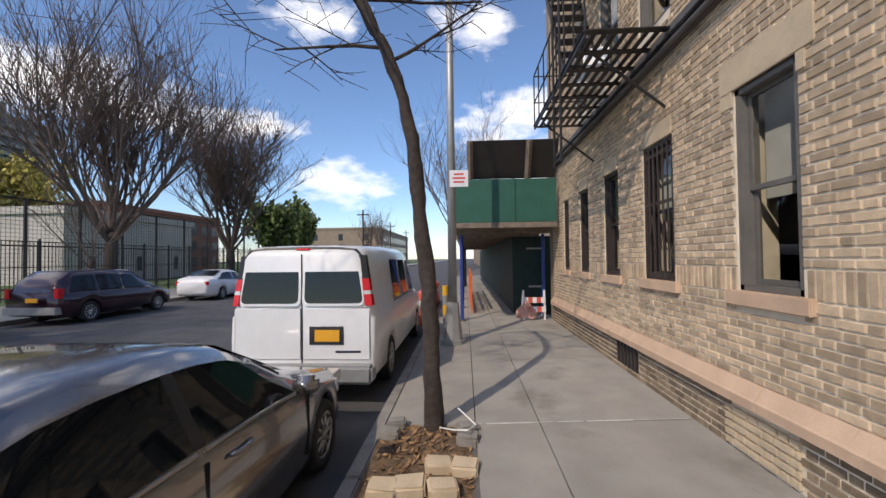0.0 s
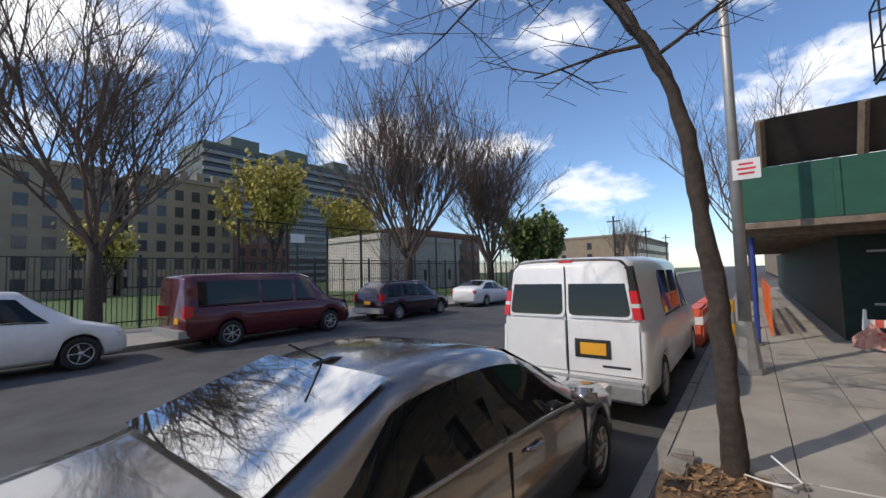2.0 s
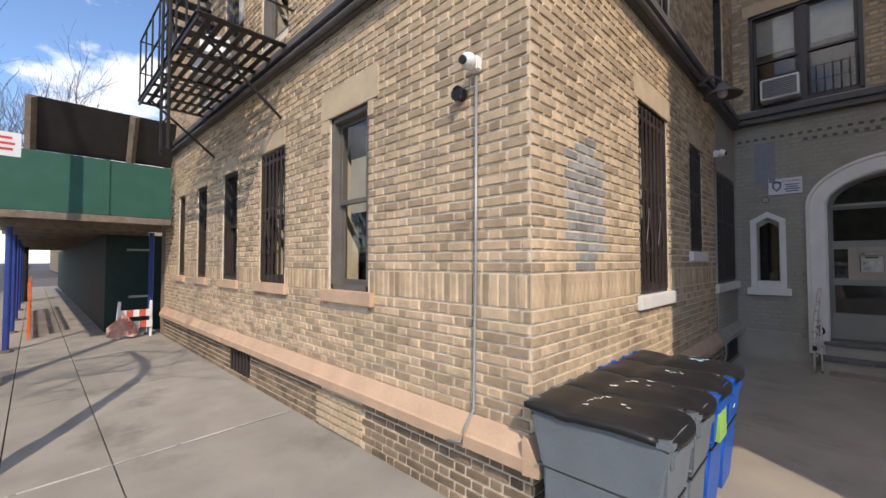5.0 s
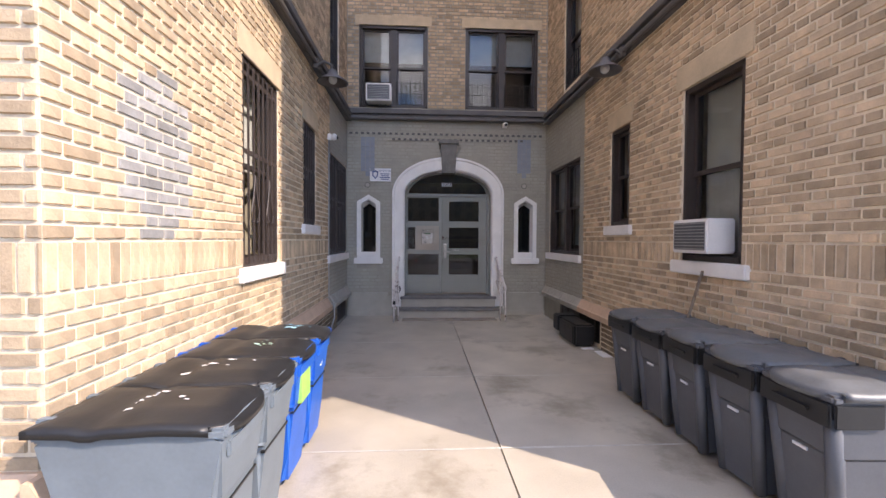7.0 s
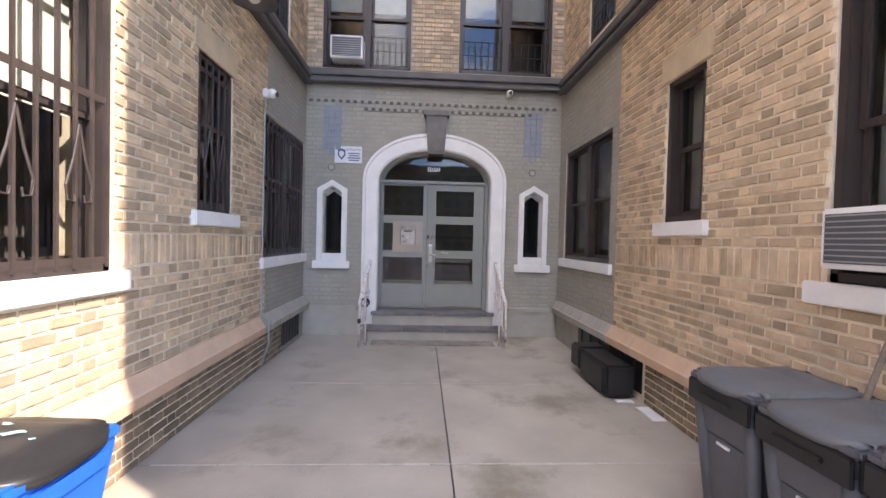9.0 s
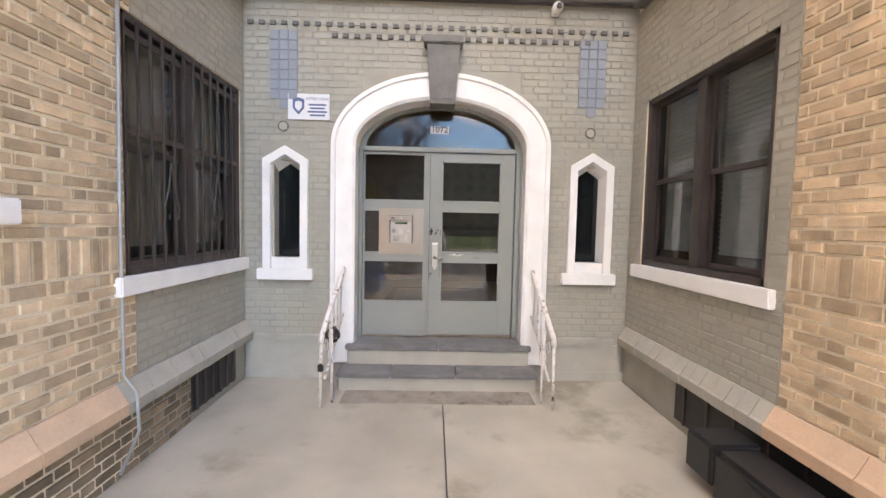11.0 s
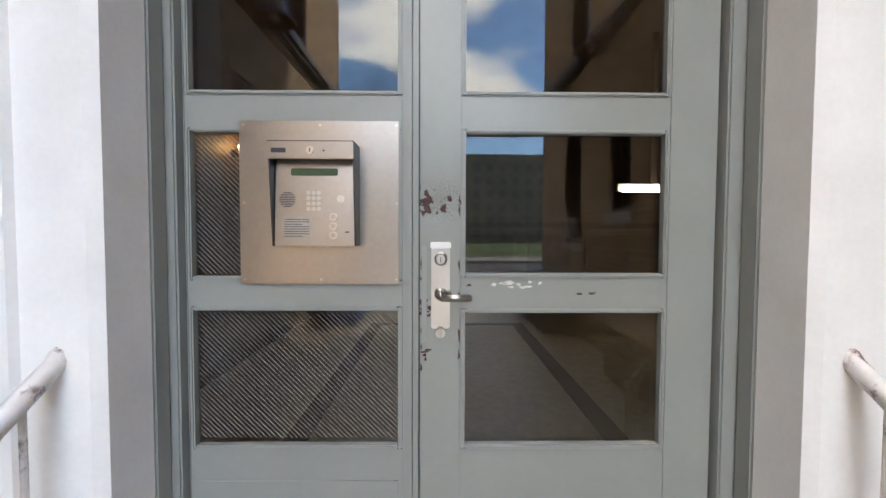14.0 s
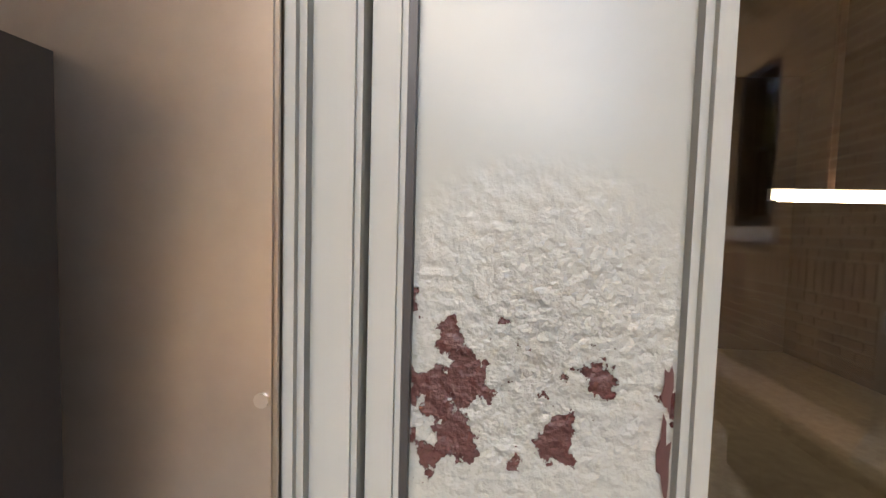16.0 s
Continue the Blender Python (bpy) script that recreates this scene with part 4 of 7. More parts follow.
part("slot", on_face(one_box(-0.214, -0.202, -0.0015, 0.001, 0.040, 0.044)), INK, ic)
for x in (-0.545, -0.305, -0.067):
    for z in (1.364, 1.605, 1.848):
        if x != -0.305 or z != 1.605:
            part("screw", disc(bmesh.new(), (x, -0.0142, z), 0.004, 0.002, n=10), CHROME, ic)
# wired glass lines in the sidelight
bm = bmesh.new()
for z0, z1 in ((0.835, 1.262), (1.375, 1.828)):
    k = -1.2
    while k < 0.0:
        pts = []
        for t in range(0, 140):
            x, z = k + t * 0.009, z1 - t * 0.009
            if -0.715 < x < -0.056 and z0 < z < z1:
                pts.append((x, 0.0165, z))
        if len(pts) > 2:
            tube(bm, [pts[0], pts[-1]], 0.0009, 4)
        k += 0.0165
part("glass_wires", bm, mat("pale_wire", (0.28, 0.27, 0.25), 0.5), side)

# ---- steps ----
st = tagged(new("steps"), "", "", "", "structure")
part("riser", one_box(-0.84, 1.10, -0.315, 0.10, 0.02, 0.345, bevel=0.01), GREY_STONE, st)
for a, b in ((-0.86, 0.13), (0.135, 1.12)):
    part("tread", one_box(a, b, -0.345, 0.0, 0.345, 0.400, bevel=0.010), SLATE, st)
part("riser", one_box(-0.87, 1.12, -0.58, -0.32, 0.0, 0.145, bevel=0.01), GREY_STONE, st)
for a, b in ((-0.895, -0.35), (-0.345, 0.30), (0.305, 1.135)):
    part("tread", one_box(a, b, -0.615, -0.318, 0.145, 0.192, bevel=0.010), SLATE, st)
part("foot_slab", one_box(-0.80, 1.05, -0.86, -0.55, -0.02, 0.012, bevel=0.006), mat("worn_step_slab", (0.30, 0.26, 0.22), 0.8, vary=0.3, stain=(0.14, 0.10, 0.08), stain_scale=3), st)


def stair_rail(x, flip):
    r = thing("stair_rail", "slender white iron handrail with peeling paint beside the steps", "handrail", "rails beside the entrance steps", at=(x, -0.5, 0.0))
    top, low = (x + 0.03 * flip, FY - 0.06, 1.18), (x - 0.02 * flip, -0.93, 0.66)
    part("top_rail", tube(bmesh.new(), [(x + 0.03 * flip, FY - 0.01, 1.24), top, ((top[0] + low[0]) / 2, (top[1] + low[1]) / 2, 0.94), low, (low[0], low[1] - 0.03, 0.60)], 0.025), RAILPAINT, r, "", True)
    part("post", tube(bmesh.new(), [(low[0], low[1] - 0.02, 0.62), (low[0] - 0.01 * flip, -0.95, 0.0)], 0.014), RAILPAINT, r, "", True)
    part("post", tube(bmesh.new(), [(x + 0.05 * flip, -0.85, 0.70), (x + 0.05 * flip, -0.84, 0.0)], 0.012), RAILPAINT, r, "", True)
    part("lower_rail", tube(bmesh.new(), [(x + 0.03 * flip, FY - 0.06, 0.72), (low[0] + 0.02 * flip, -0.90, 0.25)], 0.012), RAILPAINT, r, "", True)
    for k in range(4):
        t = (k + 0.5) / 4.2
        y = FY - 0.06 + (-0.90 - FY + 0.06) * t
        part("baluster", tube(bmesh.new(), [(x + 0.02 * flip, y, 1.17 - 0.50 * t), (x + 0.02 * flip, y, 0.72 - 0.46 * t)], 0.008), RAILPAINT, r)
    bm = bmesh.new()
    for c in (0.42, 0.55):
        ring(bm, (x, -0.72 - (c - 0.42), c), 0.05, "x", 0.006, 14)
    part("scroll", bm, RAILPAINT, r)
    return r


rl = stair_rail(-0.92, 1)
stair_rail(1.155, -1)
pl = thing("padlock", "black padlock hanging on the white handrail", "padlock", at=(-0.94, -0.92, 0.42))
part("body", one_box(-0.965, -0.915, -0.985, -0.955, 0.34, 0.41, bevel=0.008), BLACK, pl)
bm = bmesh.new()
tube(bm, [(-0.957, -0.97, 0.40), (-0.957, -0.97, 0.44), (-0.94, -0.97, 0.462), (-0.923, -0.97, 0.44), (-0.923, -0.97, 0.40)], 0.006, 6)
part("shackle", bm, CHROME, pl)
bl = thing("bike_chain", "black chain lock wound round the handrail", "chain", at=(-0.90, -0.7, 0.62))
part("chain_loop", ring(bmesh.new(), (-0.90, -0.70, 0.60), 0.06, "y", 0.016, 14), BLACK, bl)
part("chain_loop", ring(bmesh.new(), (-0.88, -0.72, 0.63), 0.05, "x", 0.016, 14), BLACK, bl)

# ---- lobby behind the door ----
structure("floor_lobby", one_box(-1.6, 3.3, 0.06, 4.6, 0.30, 0.42), LOBBYFLOOR)
bm = bmesh.new()
for a in ((-0.75, -0.62, 0.3, 3.6), (0.95, 1.08, 0.3, 3.6), (-0.62, 0.95, 3.47, 3.6)):
    box(bm, a[0], a[1], a[2], a[3], 0.42, 0.4245)
structure("trim_lobby_border", bm, LOBBYTRIM)
for nm, a in (("wall_lobby_rear", (-1.6, 3.3, 4.6, 4.75, 0.3, 3.4)), ("wall_lobby_west", (-1.75, -1.6, 0.0, 4.75, 0.3, 3.4)), ("wall_lobby_east", (3.3, 3.45, 0.0, 4.75, 0.3, 3.4))):
    structure(nm, one_box(*a), LOBBYWALL)
structure("ceiling_lobby", one_box(-1.75, 3.45, 0.0, 4.75, 3.4, 3.5), LOBBYWALL)
bm = bmesh.new()
for k in range(5):
    box(bm, -1.2 + k * 0.85, -0.55 + k * 0.85, 4.575, 4.6, 0.6, 1.5, None, 0.02)
box(bm, -1.6, 3.3, 4.57, 4.6, 1.6, 1.68, None, 0.01)
structure("trim_lobby_panels", bm, LOBBYTRIM)
for nm, x, y, z, ln in (("tube_lamp", 2.1, 2.5, 1.93, 0.62),):
    tl = thing(nm, "white glowing tube lamp mounted in the dim lobby", "lamp", at=(x, y, z))
    part("tube", tube(bmesh.new(), [(x - ln / 2, y, z), (x + ln / 2, y, z)], 0.02), emit("tube_glow", (1.0, 0.9, 0.72), 3), tl)
    part("housing", one_box(x - ln / 2 - 0.03, x + ln / 2 + 0.03, y + 0.025, y + 0.06, z - 0.01, z + 0.06), WHITE, tl)
    part("stem", one_box(x - 0.02, x + 0.02, y + 0.03, y + 0.055, z + 0.06, 3.4), LOBBYTRIM, tl)
sc = thing("wall_sconce", "small warm glowing wall lamp in the lobby", "lamp", at=(-1.5, 2.0, 2.2))
bm = bmesh.new()
bmesh.ops.create_uvsphere(bm, u_segments=12, v_segments=8, radius=0.05, matrix=Matrix.Translation((-1.5, 2.0, 2.2)))
part("bulb", bm, emit("bulb_glow", (1.0, 0.6, 0.25), 3), sc)
part("bracket", one_box(-1.6, -1.54, 1.98, 2.02, 2.12, 2.18), LOBBYTRIM, sc)

# ---- ground ----
def zs(y):
    """Sidewalk level: it falls towards the kerb."""
    return -0.02 - 0.034 * max(0.0, -7.0 - y)


KY = -10.08
structure("ground", one_box(-900, 900, -900, 900, -0.9, -0.62), ASPHALT)
structure("road", one_box(-400, 400, -23.6, KY - 0.14, -0.60, -0.28), ASPHALT)
bm = bmesh.new()
vs = [(-60, -6.85, zs(-6.85) - 0.03), (40, -6.85, zs(-6.85) - 0.03), (40, KY, zs(KY) - 0.03), (-60, KY, zs(KY) - 0.03)]
bm.faces.new([bm.verts.new(v) for v in vs])
structure("pavement", bm, JOINT)
fl = structure("floor_court", one_box(LX, RX, -6.9, FY + 0.1, -0.25, -0.03), JOINT)


def flag(parent, x0, x1, y0, y1, z, material, slope=True, name="slab"):
    j = 0.006
    bm = bmesh.new()
    f = (lambda y: zs(y)) if slope else (lambda y: z)
    a = [bm.verts.new(p) for p in ((x0 + j, y0 + j, f(y0)), (x1 - j, y0 + j, f(y0)), (x1 - j, y1 - j, f(y1)), (x0 + j, y1 - j, f(y1)))]
    b = [bm.verts.new((v.co.x, v.co.y, v.co.z - 0.05)) for v in a]
    bm.faces.new(a)
    for k in range(4):
        bm.faces.new((a[k], a[(k + 1) % 4], b[(k + 1) % 4], b[k]))
    return part(name, bm, material, parent)


pv = tagged(new("pavement_slabs"), "", "", "", "structure")
XJ = [-40, -34, -28, -22, -17, -13.4, -10.2, -7.6, -5.02, -2.2, 0.6, 3.4, 6.4, 10, 16]
for a, b in zip(XJ, XJ[1:]):
    flag(pv, a, b, -8.45, -6.86, 0, CONCRETE)
    if not (-5.1 < a < -5.0) and not (a > -5.1 and a < -3):
        flag(pv, a, b, -9.12, -8.45, 0, CONCRETE)
        flag(pv, a, b, KY, -9.12, 0, CONCRETE)
    else:
        flag(pv, a, b, -9.12, -8.45, 0, CONCRETE)
        flag(pv, -3.6, b, KY, -9.12, 0, CONCRETE)
pj = tagged(new("pavement_joints"), "", "", "", "structure")
for x in (-5.02, -10.2):
    bm = bmesh.new()
    yy = -6.95
    rr = random.Random(4)
    while yy > -9.1:
        l = rr.uniform(0.2, 0.5)
        w = rr.uniform(0.006, 0.018)
        v = [(x - w, yy, zs(yy) + 0.003), (x + w, yy, zs(yy) + 0.003), (x + w, max(yy - l, -9.1), zs(max(yy - l, -9.1)) + 0.003), (x - w, max(yy - l, -9.1), zs(max(yy - l, -9.1)) + 0.003)]
        bm.faces.new([bm.verts.new(p) for p in v])
        yy -= l * rr.uniform(1.0, 1.1)
    part("pale_joint", bm, PALE_JOINT, pj)
YJ = [-6.88, -5.6, -4.0, -2.43, -0.225]
for a, b in zip(YJ, YJ[1:]):
    flag(fl, LX + 0.005, 0.17, a, b, 0.0, COURT, False)
    flag(fl, 0.17, RX - 0.005, a, b, 0.0, COURT, False)
bm = bmesh.new()
rr = random.Random(9)
for y in (-5.6, -4.0, -2.43):
    x = LX + 0.1
    while x < RX - 0.4:
        l = rr.uniform(0.15, 0.5)
        w = rr.uniform(0.008, 0.014)
        bm.faces.new([bm.verts.new(p) for p in ((x, y - w, 0.003), (x + l, y - w, 0.003), (x + l, y + w, 0.003), (x, y + w, 0.003))])
        x += l * rr.uniform(0.96, 1.04)
structure("trim_court_joints", bm, PALE_JOINT)
kb = tagged(new("kerb"), "", "", "", "structure")
x = -40.0
while x < 16:
    part("kerb_stone", one_box(x, x + 1.98, KY - 0.14, KY, -0.5, zs(KY) + 0.004, bevel=0.015), KERB, kb)
    x += 2.0
structure("pavement_far", one_box(-400, 400, -28.6, -23.6, -0.6, -0.13), CONCRETE)
structure("kerb_far", one_box(-400, 400, -23.6, -23.45, -0.6, -0.125, bevel=0.02), KERB)
structure("ground_park", one_box(-400, 400, -200, -28.6, -0.6, -0.11), GRASS)
# soil of the tree pit
structure("ground_tree_pit", one_box(-5.02, -3.6, KY + 0.003, -9.125, -0.4, -0.125), SOIL)
litter = bmesh.new()
rr = random.Random(6)
for k in range(420):
    x, y = rr.uniform(-5.0, -3.65), rr.uniform(KY + 0.05, -9.15)
    p = pose(x, y, -0.122 + rr.uniform(0, 0.025), rr.uniform(-40, 40), rr.uniform(-40, 40), rr.uniform(0, 360))
    s = rr.uniform(0.02, 0.06)
    litter.faces.new([litter.verts.new(p @ Vector(q)) for q in ((-s, 0, 0), (0, -s * 0.35, 0), (s, 0, 0), (0, s * 0.35, 0))])
tagged(part("leaf_litter", litter, STRAW), "dry brown leaves and straw lying on the tree pit soil", "leaf litter", "", "stuff")
rr = random.Random(12)
for x, y, a, s in ((-4.15, -9.45, 8, 0.15), (-4.12, -9.23, -6, 0.15), (-3.82, -9.66, 3, 0.17), (-3.80, -9.40, 12, 0.15), (-4.9, -9.2, 20, 0.14), (-4.65, -9.2, -8, 0.14), (-3.78, -9.86, 0, 0.15), (-5.0, -9.95, 5, 0.13), (-4.75, -9.98, -4, 0.13)):
    cb = one_box(-s * 0.62, s * 0.62, -s * 0.75, s * 0.75, -0.05, 0.05, bevel=0.016)
    for v in cb.verts:
        v.co += Vector((rr.uniform(-1, 1), rr.uniform(-1, 1), rr.uniform(-1, 1))) * 0.006
    ob = part("paving_stone", cb, BEIGE if x > -4.3 else KERB)
    ob.matrix_world = pose(x, y, -0.085, rr.uniform(-4, 4), rr.uniform(-4, 4), a)
    tagged(ob, "loose rough paving block edging the tree pit", "stone", "loose blocks round the tree pit")


# ---- trees ----
def limb(bm, start, way, length, r, depth, rr, spread, up, kids, tips=None, sides=5):
    pts, p, d = [start], Vector(start), Vector(way).normalized()
    n = 4 if depth > 1 else 3
    for k in range(n):
        d = (d + Vector((rr.uniform(-1, 1), rr.uniform(-1, 1), rr.uniform(-0.6, 1) * 0.8)) * 0.16 + Vector((0, 0, up * 0.10))).normalized()
        p = p + d * length / n
        pts.append(p.copy())
    tube(bm, pts, r, sides if depth > 1 else 3, max(r * 0.45, 0.004))
    if depth == 0:
        if tips is not None:
            tips.extend(pts[1:])
        return
    for k in range(kids):
        t = 0.25 + 0.75 * (k + rr.random() * 0.6) / kids
        i = min(int(t * n), n - 1)
        q = pts[i].lerp(pts[i + 1], t * n - i if t * n - i < 1 else 1)
        side = Vector((rr.uniform(-1, 1), rr.uniform(-1, 1), rr.uniform(-0.2, 0.6))).normalized()
        limb(bm, q, d * (1 - spread) + side * spread + Vector((0, 0, up * 0.25)), length * rr.uniform(0.5, 0.72), r * rr.uniform(0.42, 0.58), depth - 1, rr, spread, up, kids, tips, sides)


def tree(name, label, at, height, trunk_r, seed, limbs=9, kids=5, depth=3, spread=0.45, up=0.8, fork=0.24, leaves=None, dense=1, size=0.12):
    rr = random.Random(seed)
    t = thing(name, label, "tree", "", at)
    b = Vector(at)
    bm = bmesh.new()
    f = b + Vector((rr.uniform(-0.1, 0.1), rr.uniform(-0.1, 0.1), height * fork))
    tube(bm, [b - Vector((0, 0, 0.2)), b + Vector((0, 0, 0.3)), b.lerp(f, 0.6), f], trunk_r * 1.25, 10, trunk_r * 0.85)
    part("trunk", bm, BARK, t, "", True)
    bm, tips = bmesh.new(), []
    for k in range(limbs):
        a = 2 * math.pi * (k + rr.random() * 0.5) / limbs
        lean = rr.uniform(0.1, 1.0)
        limb(bm, b.lerp(f, rr.uniform(0.75, 1.0)), (math.cos(a) * lean, math.sin(a) * lean, 1), height * rr.uniform(0.36, 0.5), trunk_r * 0.34, depth, rr, spread, up, kids, tips)
    part("crown", bm, TWIG if leaves is None else BARK, t, "bare fine branches" if leaves is None else "")
    if leaves:
        bm = bmesh.new()
        for p in tips:
            for _ in range(dense):
                q = pose(*(p + Vector((rr.gauss(0, 0.25), rr.gauss(0, 0.25), rr.gauss(0, 0.25)))), rr.uniform(0, 360), rr.uniform(0, 360), rr.uniform(0, 360))
                s = size * rr.uniform(0.6, 1.4)
                bm.faces.new([bm.verts.new(q @ Vector(v)) for v in ((-s, 0, 0), (0, -s * 0.6, 0.02), (s, 0, 0), (0, s * 0.6, 0.02))])
        part("leaves", bm, leaves, t, "young spring leaves")
    return t


# leaning street tree in the pit
rr = random.Random(21)
stt = thing("street_tree", "leaning bare street tree with dark bark growing from a soil pit", "tree", "", (-5.0, -9.56, -0.12))
bm = bmesh.new()
stem = [Vector(p) for p in ((-5.0, -9.55, -0.2), (-5.0, -9.56, 0.1), (-5.0, -9.57, 0.7), (-5.0, -9.60, 1.42), (-5.0, -9.70, 2.25), (-5.0, -9.74, 3.0), (-5.0, -10.0, 3.87), (-5.0, -10.33, 4.5), (-4.9, -10.75, 5.2), (-4.85, -11.2, 5.9))]
for _ in range(3):
    stem = [stem[0]] + [p.lerp(q, t) for p, q in zip(stem, stem[1:]) for t in (0.25, 0.75)] + [stem[-1]]
tube(bm, stem, 0.104, 14, 0.045)
for v in bm.verts:
    v.co += noise.noise_vector(v.co * 4) * 0.03 + noise.noise_vector(v.co * 14) * 0.012
part("trunk", bm, BARK, stt, "", True)
bm = bmesh.new()
for p, w, l in (((-5.0, -9.98, 3.8), (0.3, 0.8, 0.25), 0.9), ((-5.0, -10.05, 3.95), (0.1, -0.9, 0.1), 1.3), ((-5.0, -10.33, 4.5), (-0.3, 0.9, 0.1), 1.5), ((-4.95, -10.5, 4.8), (0.6, -0.8, 0.1), 2.0),
                ((-4.9, -10.7, 5.15), (0.9, -0.2, 0.15), 2.2), ((-4.9, -10.75, 5.2), (-0.8, -0.5, 0.3), 1.8), ((-4.85, -11.2, 5.9), (0.3, -0.9, 0.2), 2.4), ((-4.85, -11.2, 5.9), (0.9, 0.3, 0.3), 2.2), ((-4.85, -11.1, 5.8), (0.7, -0.8, -0.2), 2.8), ((-4.87, -11.0, 5.6), (-0.2, -1.0, -0.15), 2.6)):
    limb(bm, Vector(p), w, l, 0.022, 2, rr, 0.7, -0.25, 5, None, 6)
part("crown", bm, BARK, stt, "crooked bare branches")
wire = bmesh.new()
tube(wire, [(-4.95, -9.5, -0.1), (-4.7, -9.35, -0.02), (-4.6, -9.2, 0.02), (-4.85, -9.12, -0.03), (-5.0, -9.3, 0.08)], 0.008, 6)
tagged(part("cable", wire, WHITE), "thin pale cable lying at the foot of the street tree", "cable")

tree("park_tree", "tall bare tree on the far side of the street", (-4.5, -28.0, -0.1), 13.5, 0.24, 5, limbs=11, kids=6, depth=3, spread=0.5, up=0.45)
tree("park_tree", "large bare rounded tree behind the park fence", (-22.6, -29.4, -0.1), 17.5, 0.34, 8, limbs=16, kids=6, depth=3, spread=0.42, up=0.45, fork=0.2)
tree("park_tree", "slim bare tree beside the park fence", (-19.6, -27.6, -0.1), 8.0, 0.12, 9, limbs=6, kids=4, depth=2)
tree("park_tree", "large bare rounded tree by the far pavement", (-33.6, -28.9, -0.1), 17.5, 0.34, 11, limbs=16, kids=6, depth=3, spread=0.55, up=0.4, fork=0.16)
tree("park_tree", "bare tree beyond the scaffold shed", (-26.0, -9.3, -0.1), 12.5, 0.16, 14, limbs=8, kids=5, depth=3, spread=0.5, up=0.7)
tree("willow_tree", "yellow-green spring tree in the park", (-31.0, -62, -0.1), 19.5, 0.3, 15, limbs=12, kids=6, depth=2, leaves=LEAF_Y, dense=7, size=0.3)
tree("willow_tree", "yellow-green spring tree in the park", (-43.0, -60, -0.1), 14.5, 0.3, 16, limbs=12, kids=6, depth=2, leaves=LEAF_Y, dense=7, size=0.28)
tree("willow_tree", "low yellow-green spring tree in the park", (-11.0, -56, -0.1), 8.0, 0.25, 17, limbs=9, kids=5, depth=2, leaves=LEAF_Y, dense=2, size=0.22)
tree("green_tree", "dense green tree beyond the park building", (-72.0, -39, -0.1), 13.0, 0.3, 18, limbs=12, kids=5, depth=2, leaves=LEAF_G, dense=10, size=0.36, fork=0.12)
tree("green_tree", "dense green tree by the far pavement", (-58.0, -37, -0.1), 11.0, 0.3, 19, limbs=12, kids=5, depth=2, leaves=LEAF_G, dense=10, size=0.34, fork=0.12)
tree("far_tree", "bare brownish tree far down the street", (-104.0, -31, -0.1), 15.0, 0.25, 20, limbs=10, kids=5, depth=2)
tree("far_tree", "bare brownish tree far down the street", (-88.0, -30, -0.1), 14.0, 0.25, 22, limbs=10, kids=5, depth=2)


# ---- vehicles ----
def wheel(parent, x, y, r, side, w=0.2, spokes=10):
    wh = lpart("wheel", disc(bmesh.new(), (x, y, r), r * 0.5, w * 0.8, "y", 20), IRON, parent)
    bm = bmesh.new()
    prof = ((r * 0.66, -w / 2), (r * 0.93, -w / 2), (r, -w * 0.3), (r, w * 0.3), (r * 0.93, w / 2), (r * 0.66, w / 2))
    rings = []
    for k in range(28):
        a = 2 * math.pi * k / 28
        rings.append([bm.verts.new((x + math.cos(a) * q, y + o, r + math.sin(a) * q)) for q, o in prof])
    for k in range(28):
        a, b = rings[k], rings[(k + 1) % 28]
        for i in range(6):
            bm.faces.new((a[i], a[(i + 1) % 6], b[(i + 1) % 6], b[i]))
    lpart("tyre", bm, TYRE, wh, "", True)
    bm = bmesh.new()
    ring(bm, (x, y + side * w * 0.40, r), r * 0.63, "y", r * 0.055, 28)
    disc(bm, (x, y + side * w * 0.42, r), r * 0.16, 0.03, "y", 14)
    for k in range(spokes):
        a = 2 * math.pi * k / spokes
        tube(bm, [(x + math.cos(a) * r * 0.14, y + side * w * 0.43, r + math.sin(a) * r * 0.14), (x + math.cos(a) * r * 0.62, y + side * w * 0.38, r + math.sin(a) * r * 0.62)], r * 0.05, 5)
    lpart("rim", bm, RIM, wh, "", True)


